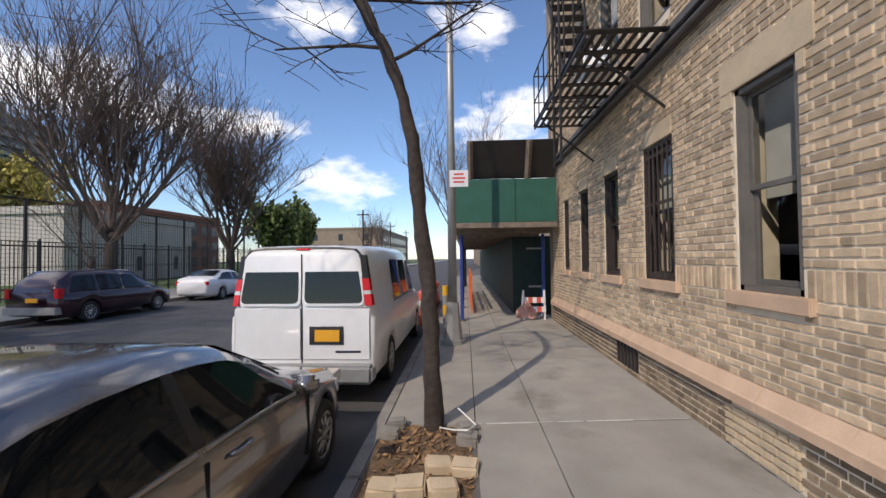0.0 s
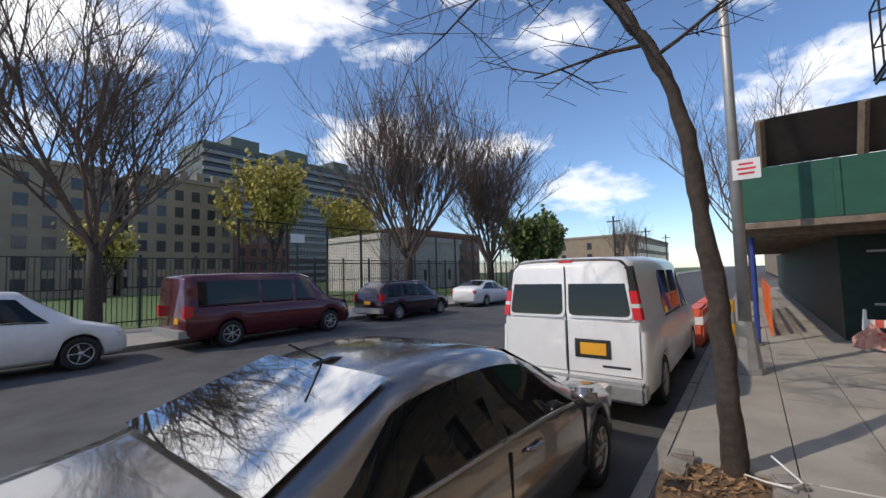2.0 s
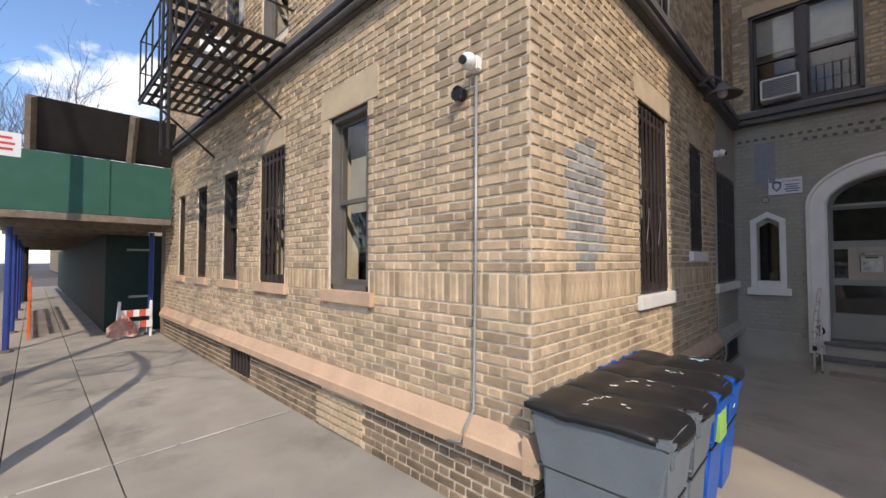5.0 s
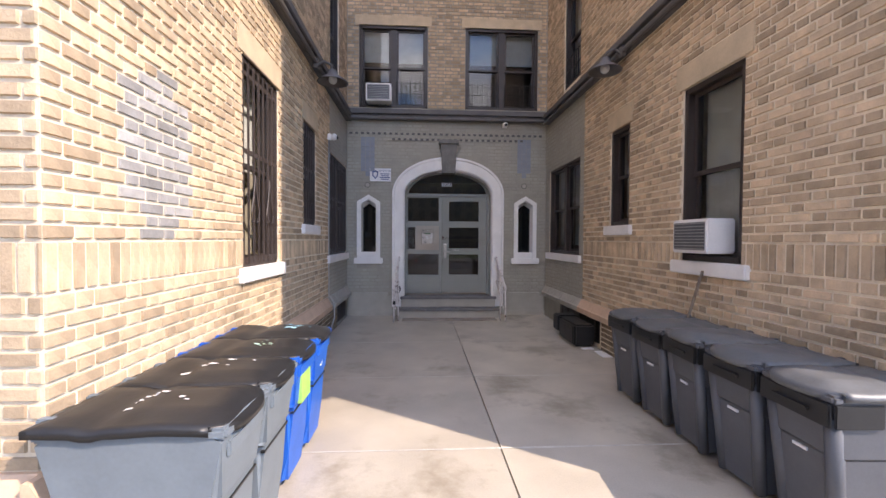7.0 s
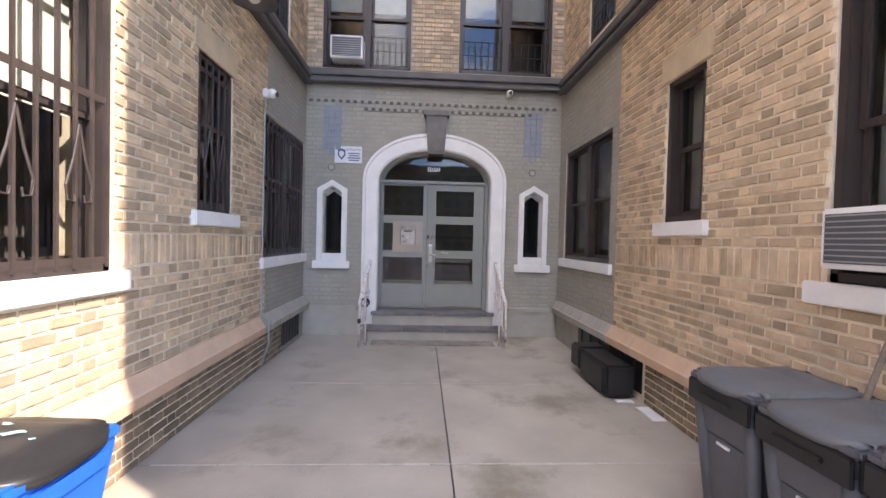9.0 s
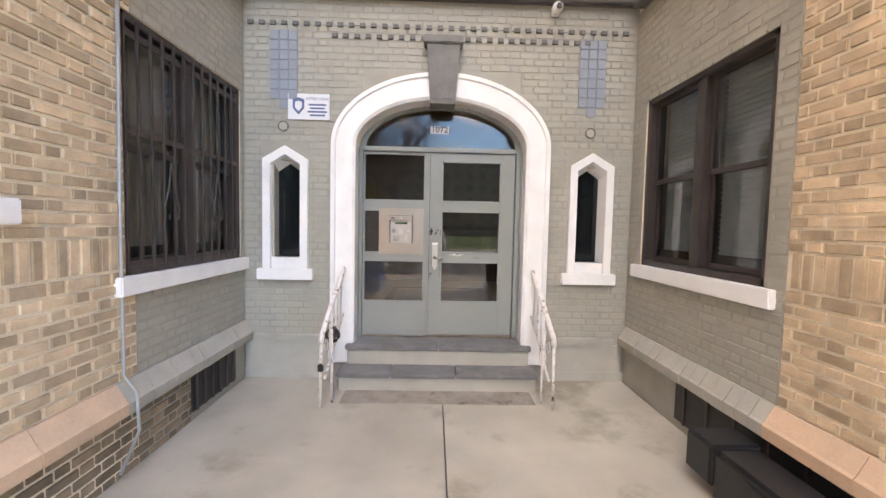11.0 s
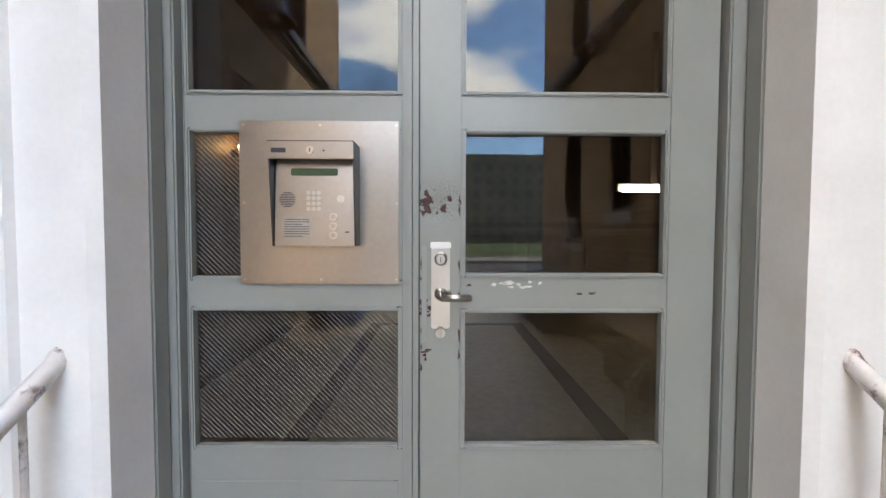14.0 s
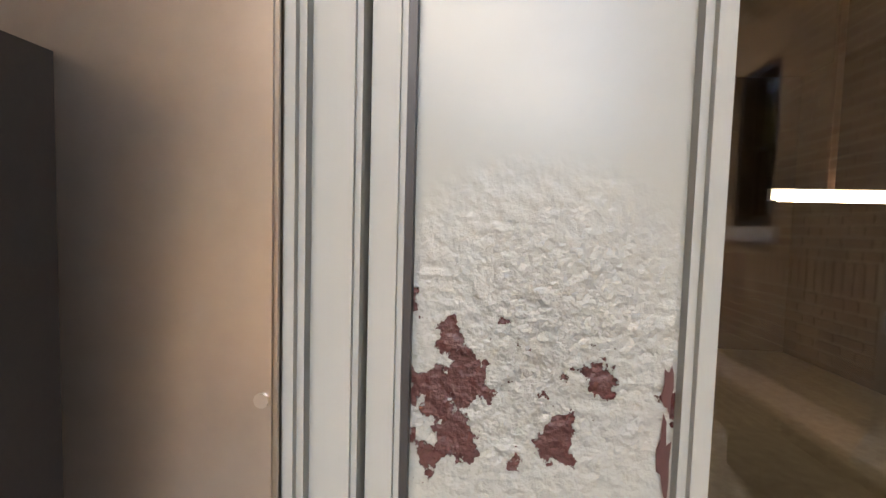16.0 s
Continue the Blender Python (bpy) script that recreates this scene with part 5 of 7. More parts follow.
def vehicle(name, label, at, st, paint, wheels, wheel_r, sides, fore=None, aft=None, lamps=(), rz=0, category="car", spokes=10, arches=True, pillars=()):
    """st: stations from the front (x, sill, belt, half width at belt, top, half width at top); the car faces -x."""
    car = thing(name, label, category, "", at, rz)
    bm = bmesh.new()
    rings = []

    def section(x):
        for a, b in zip(st, st[1:]):
            if a[0] <= x <= b[0]:
                t = (x - a[0]) / (b[0] - a[0])
                return [p + (q - p) * t for p, q in zip(a, b)]
        return list(st[-1])
    xs = sorted({s[0] for s in st} | {wx + o for wx in wheels for o in (-wheel_r * 1.18, -wheel_r * 0.85, -wheel_r * 0.45, 0, wheel_r * 0.45, wheel_r * 0.85, wheel_r * 1.18)})
    for x in xs:
        _, s, b, w, t, wt = section(x)
        cut = s
        for wx in wheels:
            if arches and abs(x - wx) < wheel_r * 1.16:
                cut = max(cut, wheel_r + math.sqrt(max(0, (wheel_r * 1.16) ** 2 - (x - wx) ** 2)))
        half = [(w * 0.90, s if cut == s else cut), (w * 0.985, max(s + 0.10, cut + 0.012)), (w * 1.0, max(s + (b - s) * 0.55, cut + 0.03)), (w * 0.985, max(b - 0.02, cut + 0.05)), (w * 0.955, max(b, cut + 0.06))]
        tp = max(t, half[-1][1] + 0.01)
        half += [(w * 0.955 + (wt - w * 0.955) * 0.5, half[-1][1] + (tp - half[-1][1]) * 0.5), (wt, tp - (tp - half[-1][1]) * 0.10), (wt * 0.86, tp - 0.012), (wt * 0.45, tp)]
        rings.append([bm.verts.new((x, -h, z)) for h, z in half] + [bm.verts.new((x, h, z)) for h, z in reversed(half)])
    n = len(rings[0])
    for a, b in zip(rings, rings[1:]):
        for k in range(n):
            bm.faces.new((a[k], a[(k + 1) % n], b[(k + 1) % n], b[k]))
    bm.faces.new(rings[0])
    bm.faces.new(rings[-1][::-1])
    lpart("body", bm, paint, car, "", True)

    def skin(x, f, side, off=0.012):
        _, s, b, w, t, wt = section(x)
        return Vector((x, side * (w * 0.955 + (wt - w * 0.955) * f + off), b + (t - b) * (f * 0.95) + 0.004))
    for x0, x1, x2, x3, dark in [(*q, False) for q in sides] + [(*q, True) for q in pillars]:
        for side in (-1, 1):
            bm = bmesh.new()
            cols = []
            for k in range(7):
                t = k / 6
                lo, hi = skin(x0 + (x1 - x0) * t, 0.07, side), skin(x2 + (x3 - x2) * t, 0.80, side)
                md = skin((x0 + x2) / 2 + ((x1 + x3) / 2 - (x0 + x2) / 2) * t, 0.45, side)
                cols.append([bm.verts.new(lo), bm.verts.new(md), bm.verts.new(hi)])
            for a, b in zip(cols, cols[1:]):
                for i in range(2):
                    bm.faces.new((a[i], a[i + 1], b[i + 1], b[i]))
            if dark:
                lpart("door_pillar", bm, BLACK, car, "", True)
                continue
            lpart("side_window", bm, CARGLASS, car, "", True)
            lpart("trim_strip", tube(bmesh.new(), [c + Vector((0, side * 0.004, -0.012)) for c in (skin(x0 + (x1 - x0) * k / 6, 0.05, side) for k in range(7))], 0.011, 6), CHROME if paint is CARGREY else BLACK, car)
    for nm, q in (("windscreen", fore), ("rear_window", aft)):
        if q:
            (xa, wa, za), (xb, wb, zb) = q
            bm = bmesh.new()
            cols = []
            for k in range(9):
                t = k / 8 * 2 - 1
                sag = 0.02 * (1 - t * t)
                out = -1 if nm == "windscreen" else 1
                cols.append([bm.verts.new((xa + (xb - xa) * i / 3 + out * (0.006 + sag * 0.4), t * (wa + (wb - wa) * i / 3), za + (zb - za) * i / 3 + 0.006 + sag * (0 if abs(xa - xb) < 0.2 else 0.5))) for i in range(4)])
            for a, b in zip(cols, cols[1:]):
                for i in range(3):
                    bm.faces.new((a[i], a[i + 1], b[i + 1], b[i]))
            lpart(nm, bm, SHINYGLASS if paint is CARGREY else CARGLASS, car, "", True)
    hw = max(s[3] for s in st)
    for wx in wheels:
        for side in (-1, 1):
            wheel(car, wx, side * (hw - 0.12), wheel_r, side, spokes=spokes)
            bm = bmesh.new()
            box(bm, wx - wheel_r * 1.1, wx + wheel_r * 1.1, min(side * (hw - 0.3), side * (hw - 0.42)), max(side * (hw - 0.3), side * (hw - 0.42)), 0.12, wheel_r * 2.1)
            lpart("wheel_well", bm, BLACK, car)
    for nm, b6, m in lamps:
        lpart(nm, one_box(*b6, bevel=0.012), m, car)
    return car


# grey saloon at the kerb: front at x = 0 of its own axes
SED = [(0.0, 0.24, 0.42, 0.50, 0.50, 0.40), (0.06, 0.20, 0.58, 0.72, 0.66, 0.60), (0.35, 0.18, 0.70, 0.86, 0.80, 0.72), (0.95, 0.18, 0.82, 0.90, 0.94, 0.74), (1.30, 0.18, 0.88, 0.91, 0.99, 0.72), (1.75, 0.18, 0.92, 0.915, 1.27, 0.63),
       (2.10, 0.18, 0.94, 0.915, 1.425, 0.61), (2.40, 0.18, 0.952, 0.915, 1.475, 0.605), (2.70, 0.18, 0.965, 0.915, 1.490, 0.605), (3.00, 0.18, 0.98, 0.915, 1.480, 0.605), (3.24, 0.18, 0.99, 0.915, 1.450, 0.605), (3.65, 0.18, 1.02, 0.91, 1.325, 0.63), (4.10, 0.20, 1.05, 0.89, 1.165, 0.70), (4.50, 0.24, 1.05, 0.84, 1.115, 0.66), (4.66, 0.32, 0.98, 0.76, 1.03, 0.60), (4.72, 0.36, 0.86, 0.68, 0.90, 0.55)]
sed = vehicle("saloon_car", "metallic dark grey saloon car parked at the kerb", (-5.32, -11.42, -0.28), SED, CARGREY, (0.88, 3.58), 0.315,
              [(1.50, 2.58, 1.96, 2.56), (2.66, 3.98, 2.64, 3.36)], ((1.34, 0.70, 1.03), (2.03, 0.56, 1.382)), ((4.02, 0.69, 1.205), (3.26, 0.57, 1.448)),
              [("headlight", (0.10, 0.42, 0.52, 0.80, 0.60, 0.72), LAMPCLEAR), ("headlight", (0.10, 0.42, -0.80, -0.52, 0.60, 0.72), LAMPCLEAR), ("tail_light", (4.48, 4.70, 0.5, 0.80, 0.78, 0.95), REDLAMP), ("tail_light", (4.48, 4.70, -0.80, -0.5, 0.78, 0.95), REDLAMP)], pillars=[(2.575, 2.665, 2.555, 2.645)])
for x in (2.33, 3.30):
    bm = bmesh.new()
    tube(bm, [(x - 0.11, 0.915, 0.87), (x - 0.07, 0.945, 0.875), (x + 0.07, 0.945, 0.88), (x + 0.11, 0.915, 0.88)], 0.015, 6)
    lpart("door_handle", bm, CARGREY, sed, "", True)
for s in (-1, 1):
    bm = bmesh.new()
    box(bm, 1.50, 1.64, 0.90 * s, 1.08 * s, 0.93, 1.06, None, 0.03)
    lpart("wing_mirror", bm, CARGREY, sed, "", True)
bm = bmesh.new()
tube(bm, [(3.30, 0, 1.44), (3.18, 0, 1.46), (3.10, 0, 1.45)], 0.032, 8, 0.02)
tube(bm, [(3.22, 0, 1.46), (3.46, -0.02, 1.60)], 0.007, 6)
lpart("antenna", bm, BLACK, sed)
for x in (2.62, 3.88, 1.32):
    lpart("door_seam", one_box(x - 0.004, x + 0.004, 0.880, 0.918, 0.34, 0.93), BLACK, sed)

VAN = [(0.0, 0.35, 0.62, 0.85, 0.78, 0.70), (0.15, 0.30, 0.95, 0.96, 1.08, 0.85), (0.85, 0.28, 1.12, 1.0, 1.22, 0.85), (1.10, 0.28, 1.16, 1.0, 1.40, 0.84), (1.70, 0.28, 1.18, 1.01, 2.02, 0.82), (2.2, 0.28, 1.20, 1.01, 2.14, 0.84), (4.2, 0.28, 1.20, 1.01, 2.16, 0.84), (5.40, 0.30, 1.20, 1.01, 2.14, 0.84), (5.58, 0.34, 1.20, 1.005, 2.11, 0.83), (5.66, 0.40, 1.19, 0.99, 2.06, 0.80), (5.69, 0.46, 1.18, 0.965, 2.02, 0.77)]
van = vehicle("cargo_van", "white cargo van with two dark rear windows parked at the kerb", (-11.72, -11.40, -0.28), VAN, VANWHITE, (0.95, 4.50), 0.36,
              [(1.55, 2.3, 1.85, 2.3), (2.5, 3.25, 2.5, 3.25), (3.4, 4.1, 3.4, 4.1)], ((1.15, 0.75, 1.42), (1.72, 0.72, 2.0)), None,
              [("roof_lamp", (5.60, 5.66, -0.1, 0.1, 2.06, 2.10), REDLAMP)], category="van", spokes=6)


def rounded(corners, r, n=5):
    """A flat outline whose corners are rounded off."""
    out, k = [], len(corners)
    for i in range(k):
        p, a, b = Vector(corners[i]), Vector(corners[i - 1]), Vector(corners[(i + 1) % k])
        p0, p1 = p + (a - p).normalized() * r, p + (b - p).normalized() * r
        for t in range(n + 1):
            q = t / n
            out.append(p0 * (1 - q) ** 2 + p * 2 * q * (1 - q) + p1 * q * q)
    return out


def rear_x(z):
    return 5.712 - max(0.0, z - 1.30) * 0.075


for s_ in (-1, 1):
    for nm, grow, front, material in (("window_surround", 0.035, 0.006, VANWHITE), ("rear_window", 0.0, 0.014, CARGLASS)):
        pts = rounded([(s_ * (0.045 - grow), 1.36 - grow), (s_ * (0.835 + grow * 0.6), 1.36 - grow), (s_ * (0.745 + grow * 0.6), 1.965 + grow), (s_ * (0.045 - grow), 1.965 + grow)], 0.08)
        bm = bmesh.new()
        lo = [bm.verts.new((rear_x(z) + front, y, z)) for y, z in pts]
        hi = [bm.verts.new((5.60, y, z)) for y, z in pts]
        bm.faces.new(lo)
        for k in range(len(lo)):
            bm.faces.new((lo[k], lo[(k + 1) % len(lo)], hi[(k + 1) % len(lo)], hi[k]))
        lpart(nm, bm, material, van)
    for nm, z0, z1, material in (("tail_light", 1.325, 1.475, REDLAMP), ("reverse_light", 1.475, 1.525, LAMPCLEAR), ("tail_light", 1.525, 1.685, REDLAMP), ("corner_trim", 1.685, 2.0, BLACK)):
        bm = bmesh.new()
        y0, y1 = [0.868 - (z - 1.32) * 0.14 for z in (z0, z1)], [0.958 - (z - 1.32) * 0.15 for z in (z0, z1)]
        ends = [[bm.verts.new((x, s_ * y, z)) for x, y in ((5.56, a), (rear_x(z) + 0.010, a), (rear_x(z) - 0.012, b), (5.56, b + 0.006))] for a, b, z in zip(y0, y1, (z0, z1))]
        bm.faces.new(ends[0])
        bm.faces.new(ends[1])
        for k in range(4):
            bm.faces.new((ends[0][k], ends[0][(k + 1) % 4], ends[1][(k + 1) % 4], ends[1][k]))
        lpart(nm, bm, material, van)
bm = bmesh.new()
box(bm, 5.62, 5.705, -0.93, -0.005, 0.60, 1.30, None, 0.015)
lpart("rear_door", bm, VANWHITE, van)
bm = bmesh.new()
box(bm, 5.62, 5.705, 0.005, 0.93, 0.60, 1.30, None, 0.015)
rd = lpart("rear_door", bm, VANWHITE, van)
lpart("plate_recess", one_box(5.69, 5.715, 0.10, 0.58, 0.80, 1.06, bevel=0.01), BLACK, rd)
lpart("number_plate", one_box(5.715, 5.722, 0.18, 0.52, 0.85, 1.01, bevel=0.004), PLATEY, rd, "yellow number plate")
lpart("maker_lettering", one_box(5.703, 5.709, 0.46, 0.80, 0.70, 0.73), INK, rd)
lpart("door_gap", one_box(5.60, 5.703, -0.006, 0.006, 0.55, 2.02), BLACK, van)
lpart("bumper", one_box(5.55, 5.86, -0.98, 0.98, 0.32, 0.56, bevel=0.04), GALV, van, "dented grey step bumper")
lpart("roof_rim", tube(bmesh.new(), [(5.62, -0.79, 1.98), (5.61, -0.72, 2.06), (5.60, -0.5, 2.085), (5.60, 0, 2.095), (5.60, 0.5, 2.085), (5.61, 0.72, 2.06), (5.62, 0.79, 1.98)], 0.03, 6), BLACK, van)

REDV = [(x, s, b, w, t, wt) for x, s, b, w, t, wt in VAN]
rv = vehicle("passenger_van", "maroon passenger van parked across the street", (-10.75, -22.55, -0.28), REDV, MAROON, (0.95, 4.45), 0.38,
             [(1.55, 2.3, 1.85, 2.3), (2.45, 3.5, 2.45, 3.5), (3.6, 5.35, 3.6, 5.35)], ((1.15, 0.75, 1.42), (1.72, 0.72, 2.0)), ((5.66, 0.78, 1.30), (5.62, 0.70, 1.95)),
             [("tail_light", (5.50, 5.72, 0.86, 1.0, 0.92, 1.25), REDLAMP), ("tail_light", (5.50, 5.72, -1.0, -0.86, 0.92, 1.25), REDLAMP), ("bumper", (5.55, 5.84, -0.98, 0.98, 0.40, 0.60), GALV), ("number_plate", (5.69, 5.715, 0.25, 0.55, 0.75, 0.92), PLATEY)], category="van", spokes=7)
MIN = [(0.0, 0.30, 0.50, 0.70, 0.62, 0.6), (0.15, 0.24, 0.74, 0.86, 0.82, 0.7), (0.85, 0.22, 0.90, 0.92, 1.0, 0.74), (1.2, 0.22, 0.95, 0.93, 1.2, 0.7), (1.9, 0.22, 0.98, 0.93, 1.66, 0.66), (3.0, 0.22, 1.0, 0.93, 1.72, 0.68), (4.2, 0.24, 1.02, 0.92, 1.68, 0.66), (4.6, 0.28, 1.02, 0.90, 1.40, 0.68), (4.78, 0.34, 0.98, 0.84, 1.06, 0.7)]
vehicle("minivan", "dark plum minivan with roof rails parked across the street", (-17.1, -22.4, -0.28), MIN, DARKRED, (0.85, 3.75), 0.34, [(1.45, 2.4, 1.95, 2.4), (2.5, 3.4, 2.5, 3.4), (3.5, 4.45, 3.5, 4.2)], ((1.22, 0.7, 1.16), (1.88, 0.6, 1.62)), ((4.66, 0.7, 1.14), (4.28, 0.6, 1.60)),
        [("tail_light", (4.6, 4.8, 0.72, 0.88, 0.85, 1.15), REDLAMP), ("tail_light", (4.6, 4.8, -0.88, -0.72, 0.85, 1.15), REDLAMP), ("number_plate", (4.77, 4.80, -0.2, 0.2, 0.72, 0.86), PLATEY), ("bumper", (4.6, 4.88, -0.86, 0.86, 0.36, 0.58), GALV)])
vehicle("white_car", "white saloon car parked across the street", (-24.2, -22.4, -0.28), SED, VANWHITE, (0.88, 3.58), 0.315, [(1.50, 2.58, 1.96, 2.56), (2.66, 3.98, 2.64, 3.36)], ((1.34, 0.70, 1.03), (2.03, 0.56, 1.382)), ((4.02, 0.69, 1.205), (3.26, 0.57, 1.448)),
        [("tail_light", (4.48, 4.70, 0.5, 0.80, 0.78, 0.95), REDLAMP), ("tail_light", (4.48, 4.70, -0.80, -0.5, 0.78, 0.95), REDLAMP)])
vehicle("white_suv", "white sport utility car parked across the street", (-3.85, -22.5, -0.28), [(x, s + 0.04, p * 1.16, w, q * 1.10, v) for x, s, p, w, q, v in MIN], VANWHITE, (0.90, 3.70), 0.37, [(1.45, 2.4, 1.95, 2.4), (2.5, 3.4, 2.5, 3.4), (3.5, 4.45, 3.5, 4.2)], ((1.22, 0.7, 1.30), (1.88, 0.6, 1.80)), ((4.66, 0.7, 1.30), (4.28, 0.6, 1.76)),
        [("headlight", (0.10, 0.40, 0.55, 0.86, 0.62, 0.80), LAMPCLEAR), ("headlight", (0.10, 0.40, -0.86, -0.55, 0.62, 0.80), LAMPCLEAR)], spokes=5)
for k in range(4):
    vehicle("far_car", "small parked car far down the street", (-33.0 - k * 7, -22.3, -0.28), SED, (MAROON, CARGREY, VANWHITE, DARKRED)[k], (0.88, 3.58), 0.315, [(1.50, 2.58, 1.96, 2.56), (2.66, 3.98, 2.64, 3.36)], None, ((4.02, 0.69, 1.205), (3.26, 0.57, 1.448)), spokes=5)


# ---- court things ----
def bin_(label, body, lid, at, rz, group, marks=(), h=0.90, w=0.44, dp=0.74, lidz=0.0, skirt=False):
    """A wheeled bin whose hinge is at its back, -x in its own axes."""
    b = thing("wheelie_bin", label, "bin", group, at, rz)
    bm = bmesh.new()
    z0, z1 = 0.05, h - 0.09
    lo = [(-dp / 2 + 0.12, -w / 2 + 0.05), (dp / 2 - 0.10, -w / 2 + 0.05), (dp / 2 - 0.10, w / 2 - 0.05), (-dp / 2 + 0.12, w / 2 - 0.05)]
    hi = [(-dp / 2 + 0.04, -w / 2 + 0.015), (dp / 2 - 0.03, -w / 2 + 0.015), (dp / 2 - 0.03, w / 2 - 0.015), (-dp / 2 + 0.04, w / 2 - 0.015)]
    rings = []
    for t in (0, 0.25, 0.62, 0.64, 0.97, 1.0):
        grow = 0.0 if t < 0.63 else 0.008
        rings.append([bm.verts.new((a[0] + (c[0] - a[0]) * t + math.copysign(grow, a[0]), a[1] + (c[1] - a[1]) * t + math.copysign(grow, a[1]), z0 + (z1 - z0) * t)) for a, c in zip(lo, hi)])
    for p, q in zip(rings, rings[1:]):
        for k in range(4):
            bm.faces.new((p[k], p[(k + 1) % 4], q[(k + 1) % 4], q[k]))
    bm.faces.new(rings[0])
    bm.faces.new(rings[-1])
    bmesh.ops.bevel(bm, geom=[e for e in bm.edges if abs(e.verts[0].co.z - e.verts[1].co.z) > 0.02], offset=0.035, segments=3, affect="EDGES")
    bd = lpart("body", bm, body, b)
    bm = bmesh.new()
    box(bm, -dp / 2 + 0.02, dp / 2 - 0.005, -w / 2, w / 2, z1 - 0.01, z1 + 0.035, None, 0.012)
    lpart("rim", bm, body, b)

    def top(x, y):
        """Height of the lid: a raised panel with a dent across it."""
        u, v = (x + dp / 2) / (dp + 0.015), abs(y) / (w / 2 + 0.012)
        e = min(u / 0.07, (1 - u) / 0.07, (1 - v) / 0.2, 2.0)
        panel = 0.010 if 0.42 < u < 0.9 and v < 0.62 else 0.0
        dent = -0.010 if 0.24 < u < 0.36 else 0.0
        return z1 + 0.045 + 0.010 * max(0.0, e) + panel + dent + noise.noise((x * 5, y * 5, at[1] * 3)) * 0.009 - 0.02 * max(0.0, u - 0.85) / 0.15 - (x + dp / 2) * lidz

    bm = bmesh.new()
    nx, ny = 18, 12
    g = [[None] * (ny + 1) for _ in range(nx + 1)]
    for i in range(nx + 1):
        for k in range(ny + 1):
            u, v = i / nx, k / ny * 2 - 1
            pinch = 1 - 0.16 * max(0.0, (u - 0.8) / 0.2) ** 2
            x = -dp / 2 + (dp + 0.015 - 0.05 * abs(v) ** 4 * (u > 0.9)) * u
            y = v * (w / 2 + 0.012) * pinch
            g[i][k] = bm.verts.new((x, y, top(x, y)))
    for i in range(nx):
        for k in range(ny):
            bm.faces.new((g[i][k], g[i + 1][k], g[i + 1][k + 1], g[i][k + 1]))
    ret = bmesh.ops.extrude_face_region(bm, geom=bm.faces[:])
    for v in ret["geom"]:
        if isinstance(v, bmesh.types.BMVert):
            v.co.z -= 0.03
    if skirt:
        sk = bmesh.new()
        for x0, x1, y0, y1 in ((dp / 2 - 0.012, dp / 2 + 0.008, -w / 2 + 0.01, w / 2 - 0.01), (dp * 0.1, dp / 2 - 0.012, -w / 2 - 0.006, -w / 2 + 0.008), (dp * 0.1, dp / 2 - 0.012, w / 2 - 0.008, w / 2 + 0.006)):
            box(sk, x0, x1, y0, y1, z1 - 0.12, z1 - 0.004, None, 0.006)
        lpart("lid_skirt", sk, BLACK, b, "deep dark front skirt")
        lpart("grip", one_box(dp / 2 + 0.006, dp / 2 + 0.022, -0.11, 0.11, z1 - 0.075, z1 - 0.05, bevel=0.006), BLACK, b)
        for s_ in (-1, 1):
            lpart("corner_rib", tube(bmesh.new(), [(dp / 2 - 0.115, s_ * (w / 2 - 0.075), 0.04), (dp / 2 - 0.05, s_ * (w / 2 - 0.045), z1 - 0.08)], 0.035, 8, 0.04), body, b, "", True)
    else:
        lpart("grip_band", one_box(dp / 2 - 0.035, dp / 2 - 0.012, -w / 2 + 0.05, w / 2 - 0.05, z1 - 0.10, z1 - 0.03, bevel=0.008), body, b)
        lpart("body_seam", one_box(dp / 2 - 0.075, dp / 2 - 0.052, -w / 2 + 0.045, w / 2 - 0.045, z1 * 0.60, z1 * 0.612), BLACK, b)
    lpart("lid", bm, lid, b, "", True)
    bm = bmesh.new()
    tube(bm, [(-dp / 2 - 0.02, -w / 2 + 0.03, z1 + 0.02), (-dp / 2 - 0.02, w / 2 - 0.03, z1 + 0.02)], 0.016)
    for s in (-0.12, 0.12):
        box(bm, -dp / 2 - 0.03, -dp / 2 + 0.05, s - 0.02, s + 0.02, z1, z1 + 0.05, None, 0.006)
    lpart("handle", bm, body, b)
    for s in (-1, 1):
        lpart("wheel", disc(bmesh.new(), (-dp / 2 + 0.11, s * (w / 2 - 0.03), 0.11), 0.11, 0.045, "y", 18), TYRE, b)
    for nm, q, m in marks:
        if nm == "scuff":
            mk = bmesh.new()
            cx, cy, r = q
            rim = []
            for k in range(11):
                a, rr_ = 2 * math.pi * k / 11, r * lt.uniform(0.35, 1.1)
                x, y = cx + math.cos(a) * rr_ * 1.5, cy + math.sin(a) * rr_ * 0.7
                rim.append(mk.verts.new((x, y, top(x, y) + 0.005)))
            hub = mk.verts.new((cx, cy, top(cx, cy) + 0.005))
            for k in range(11):
                mk.faces.new((hub, rim[k], rim[(k + 1) % 11]))
        elif nm == "recycling_mark":
            mk = ring(bmesh.new(), q, 0.048, "x", 0.009, 9)
        else:
            mk = one_box(*q)
        lpart(nm, mk, m, b)
    return b


lt = random.Random(40)


def scuffs(n, m=WHITE, wide=False):
    out = []
    for _ in range(n):
        x, y, s = lt.uniform(-0.2, 0.26) if not wide else lt.gauss(0.10, 0.07), lt.uniform(-0.12, 0.12) if not wide else lt.gauss(0, 0.04), lt.uniform(0.008, 0.024)
        out.append(("scuff", (x, y, s), m))
    return out


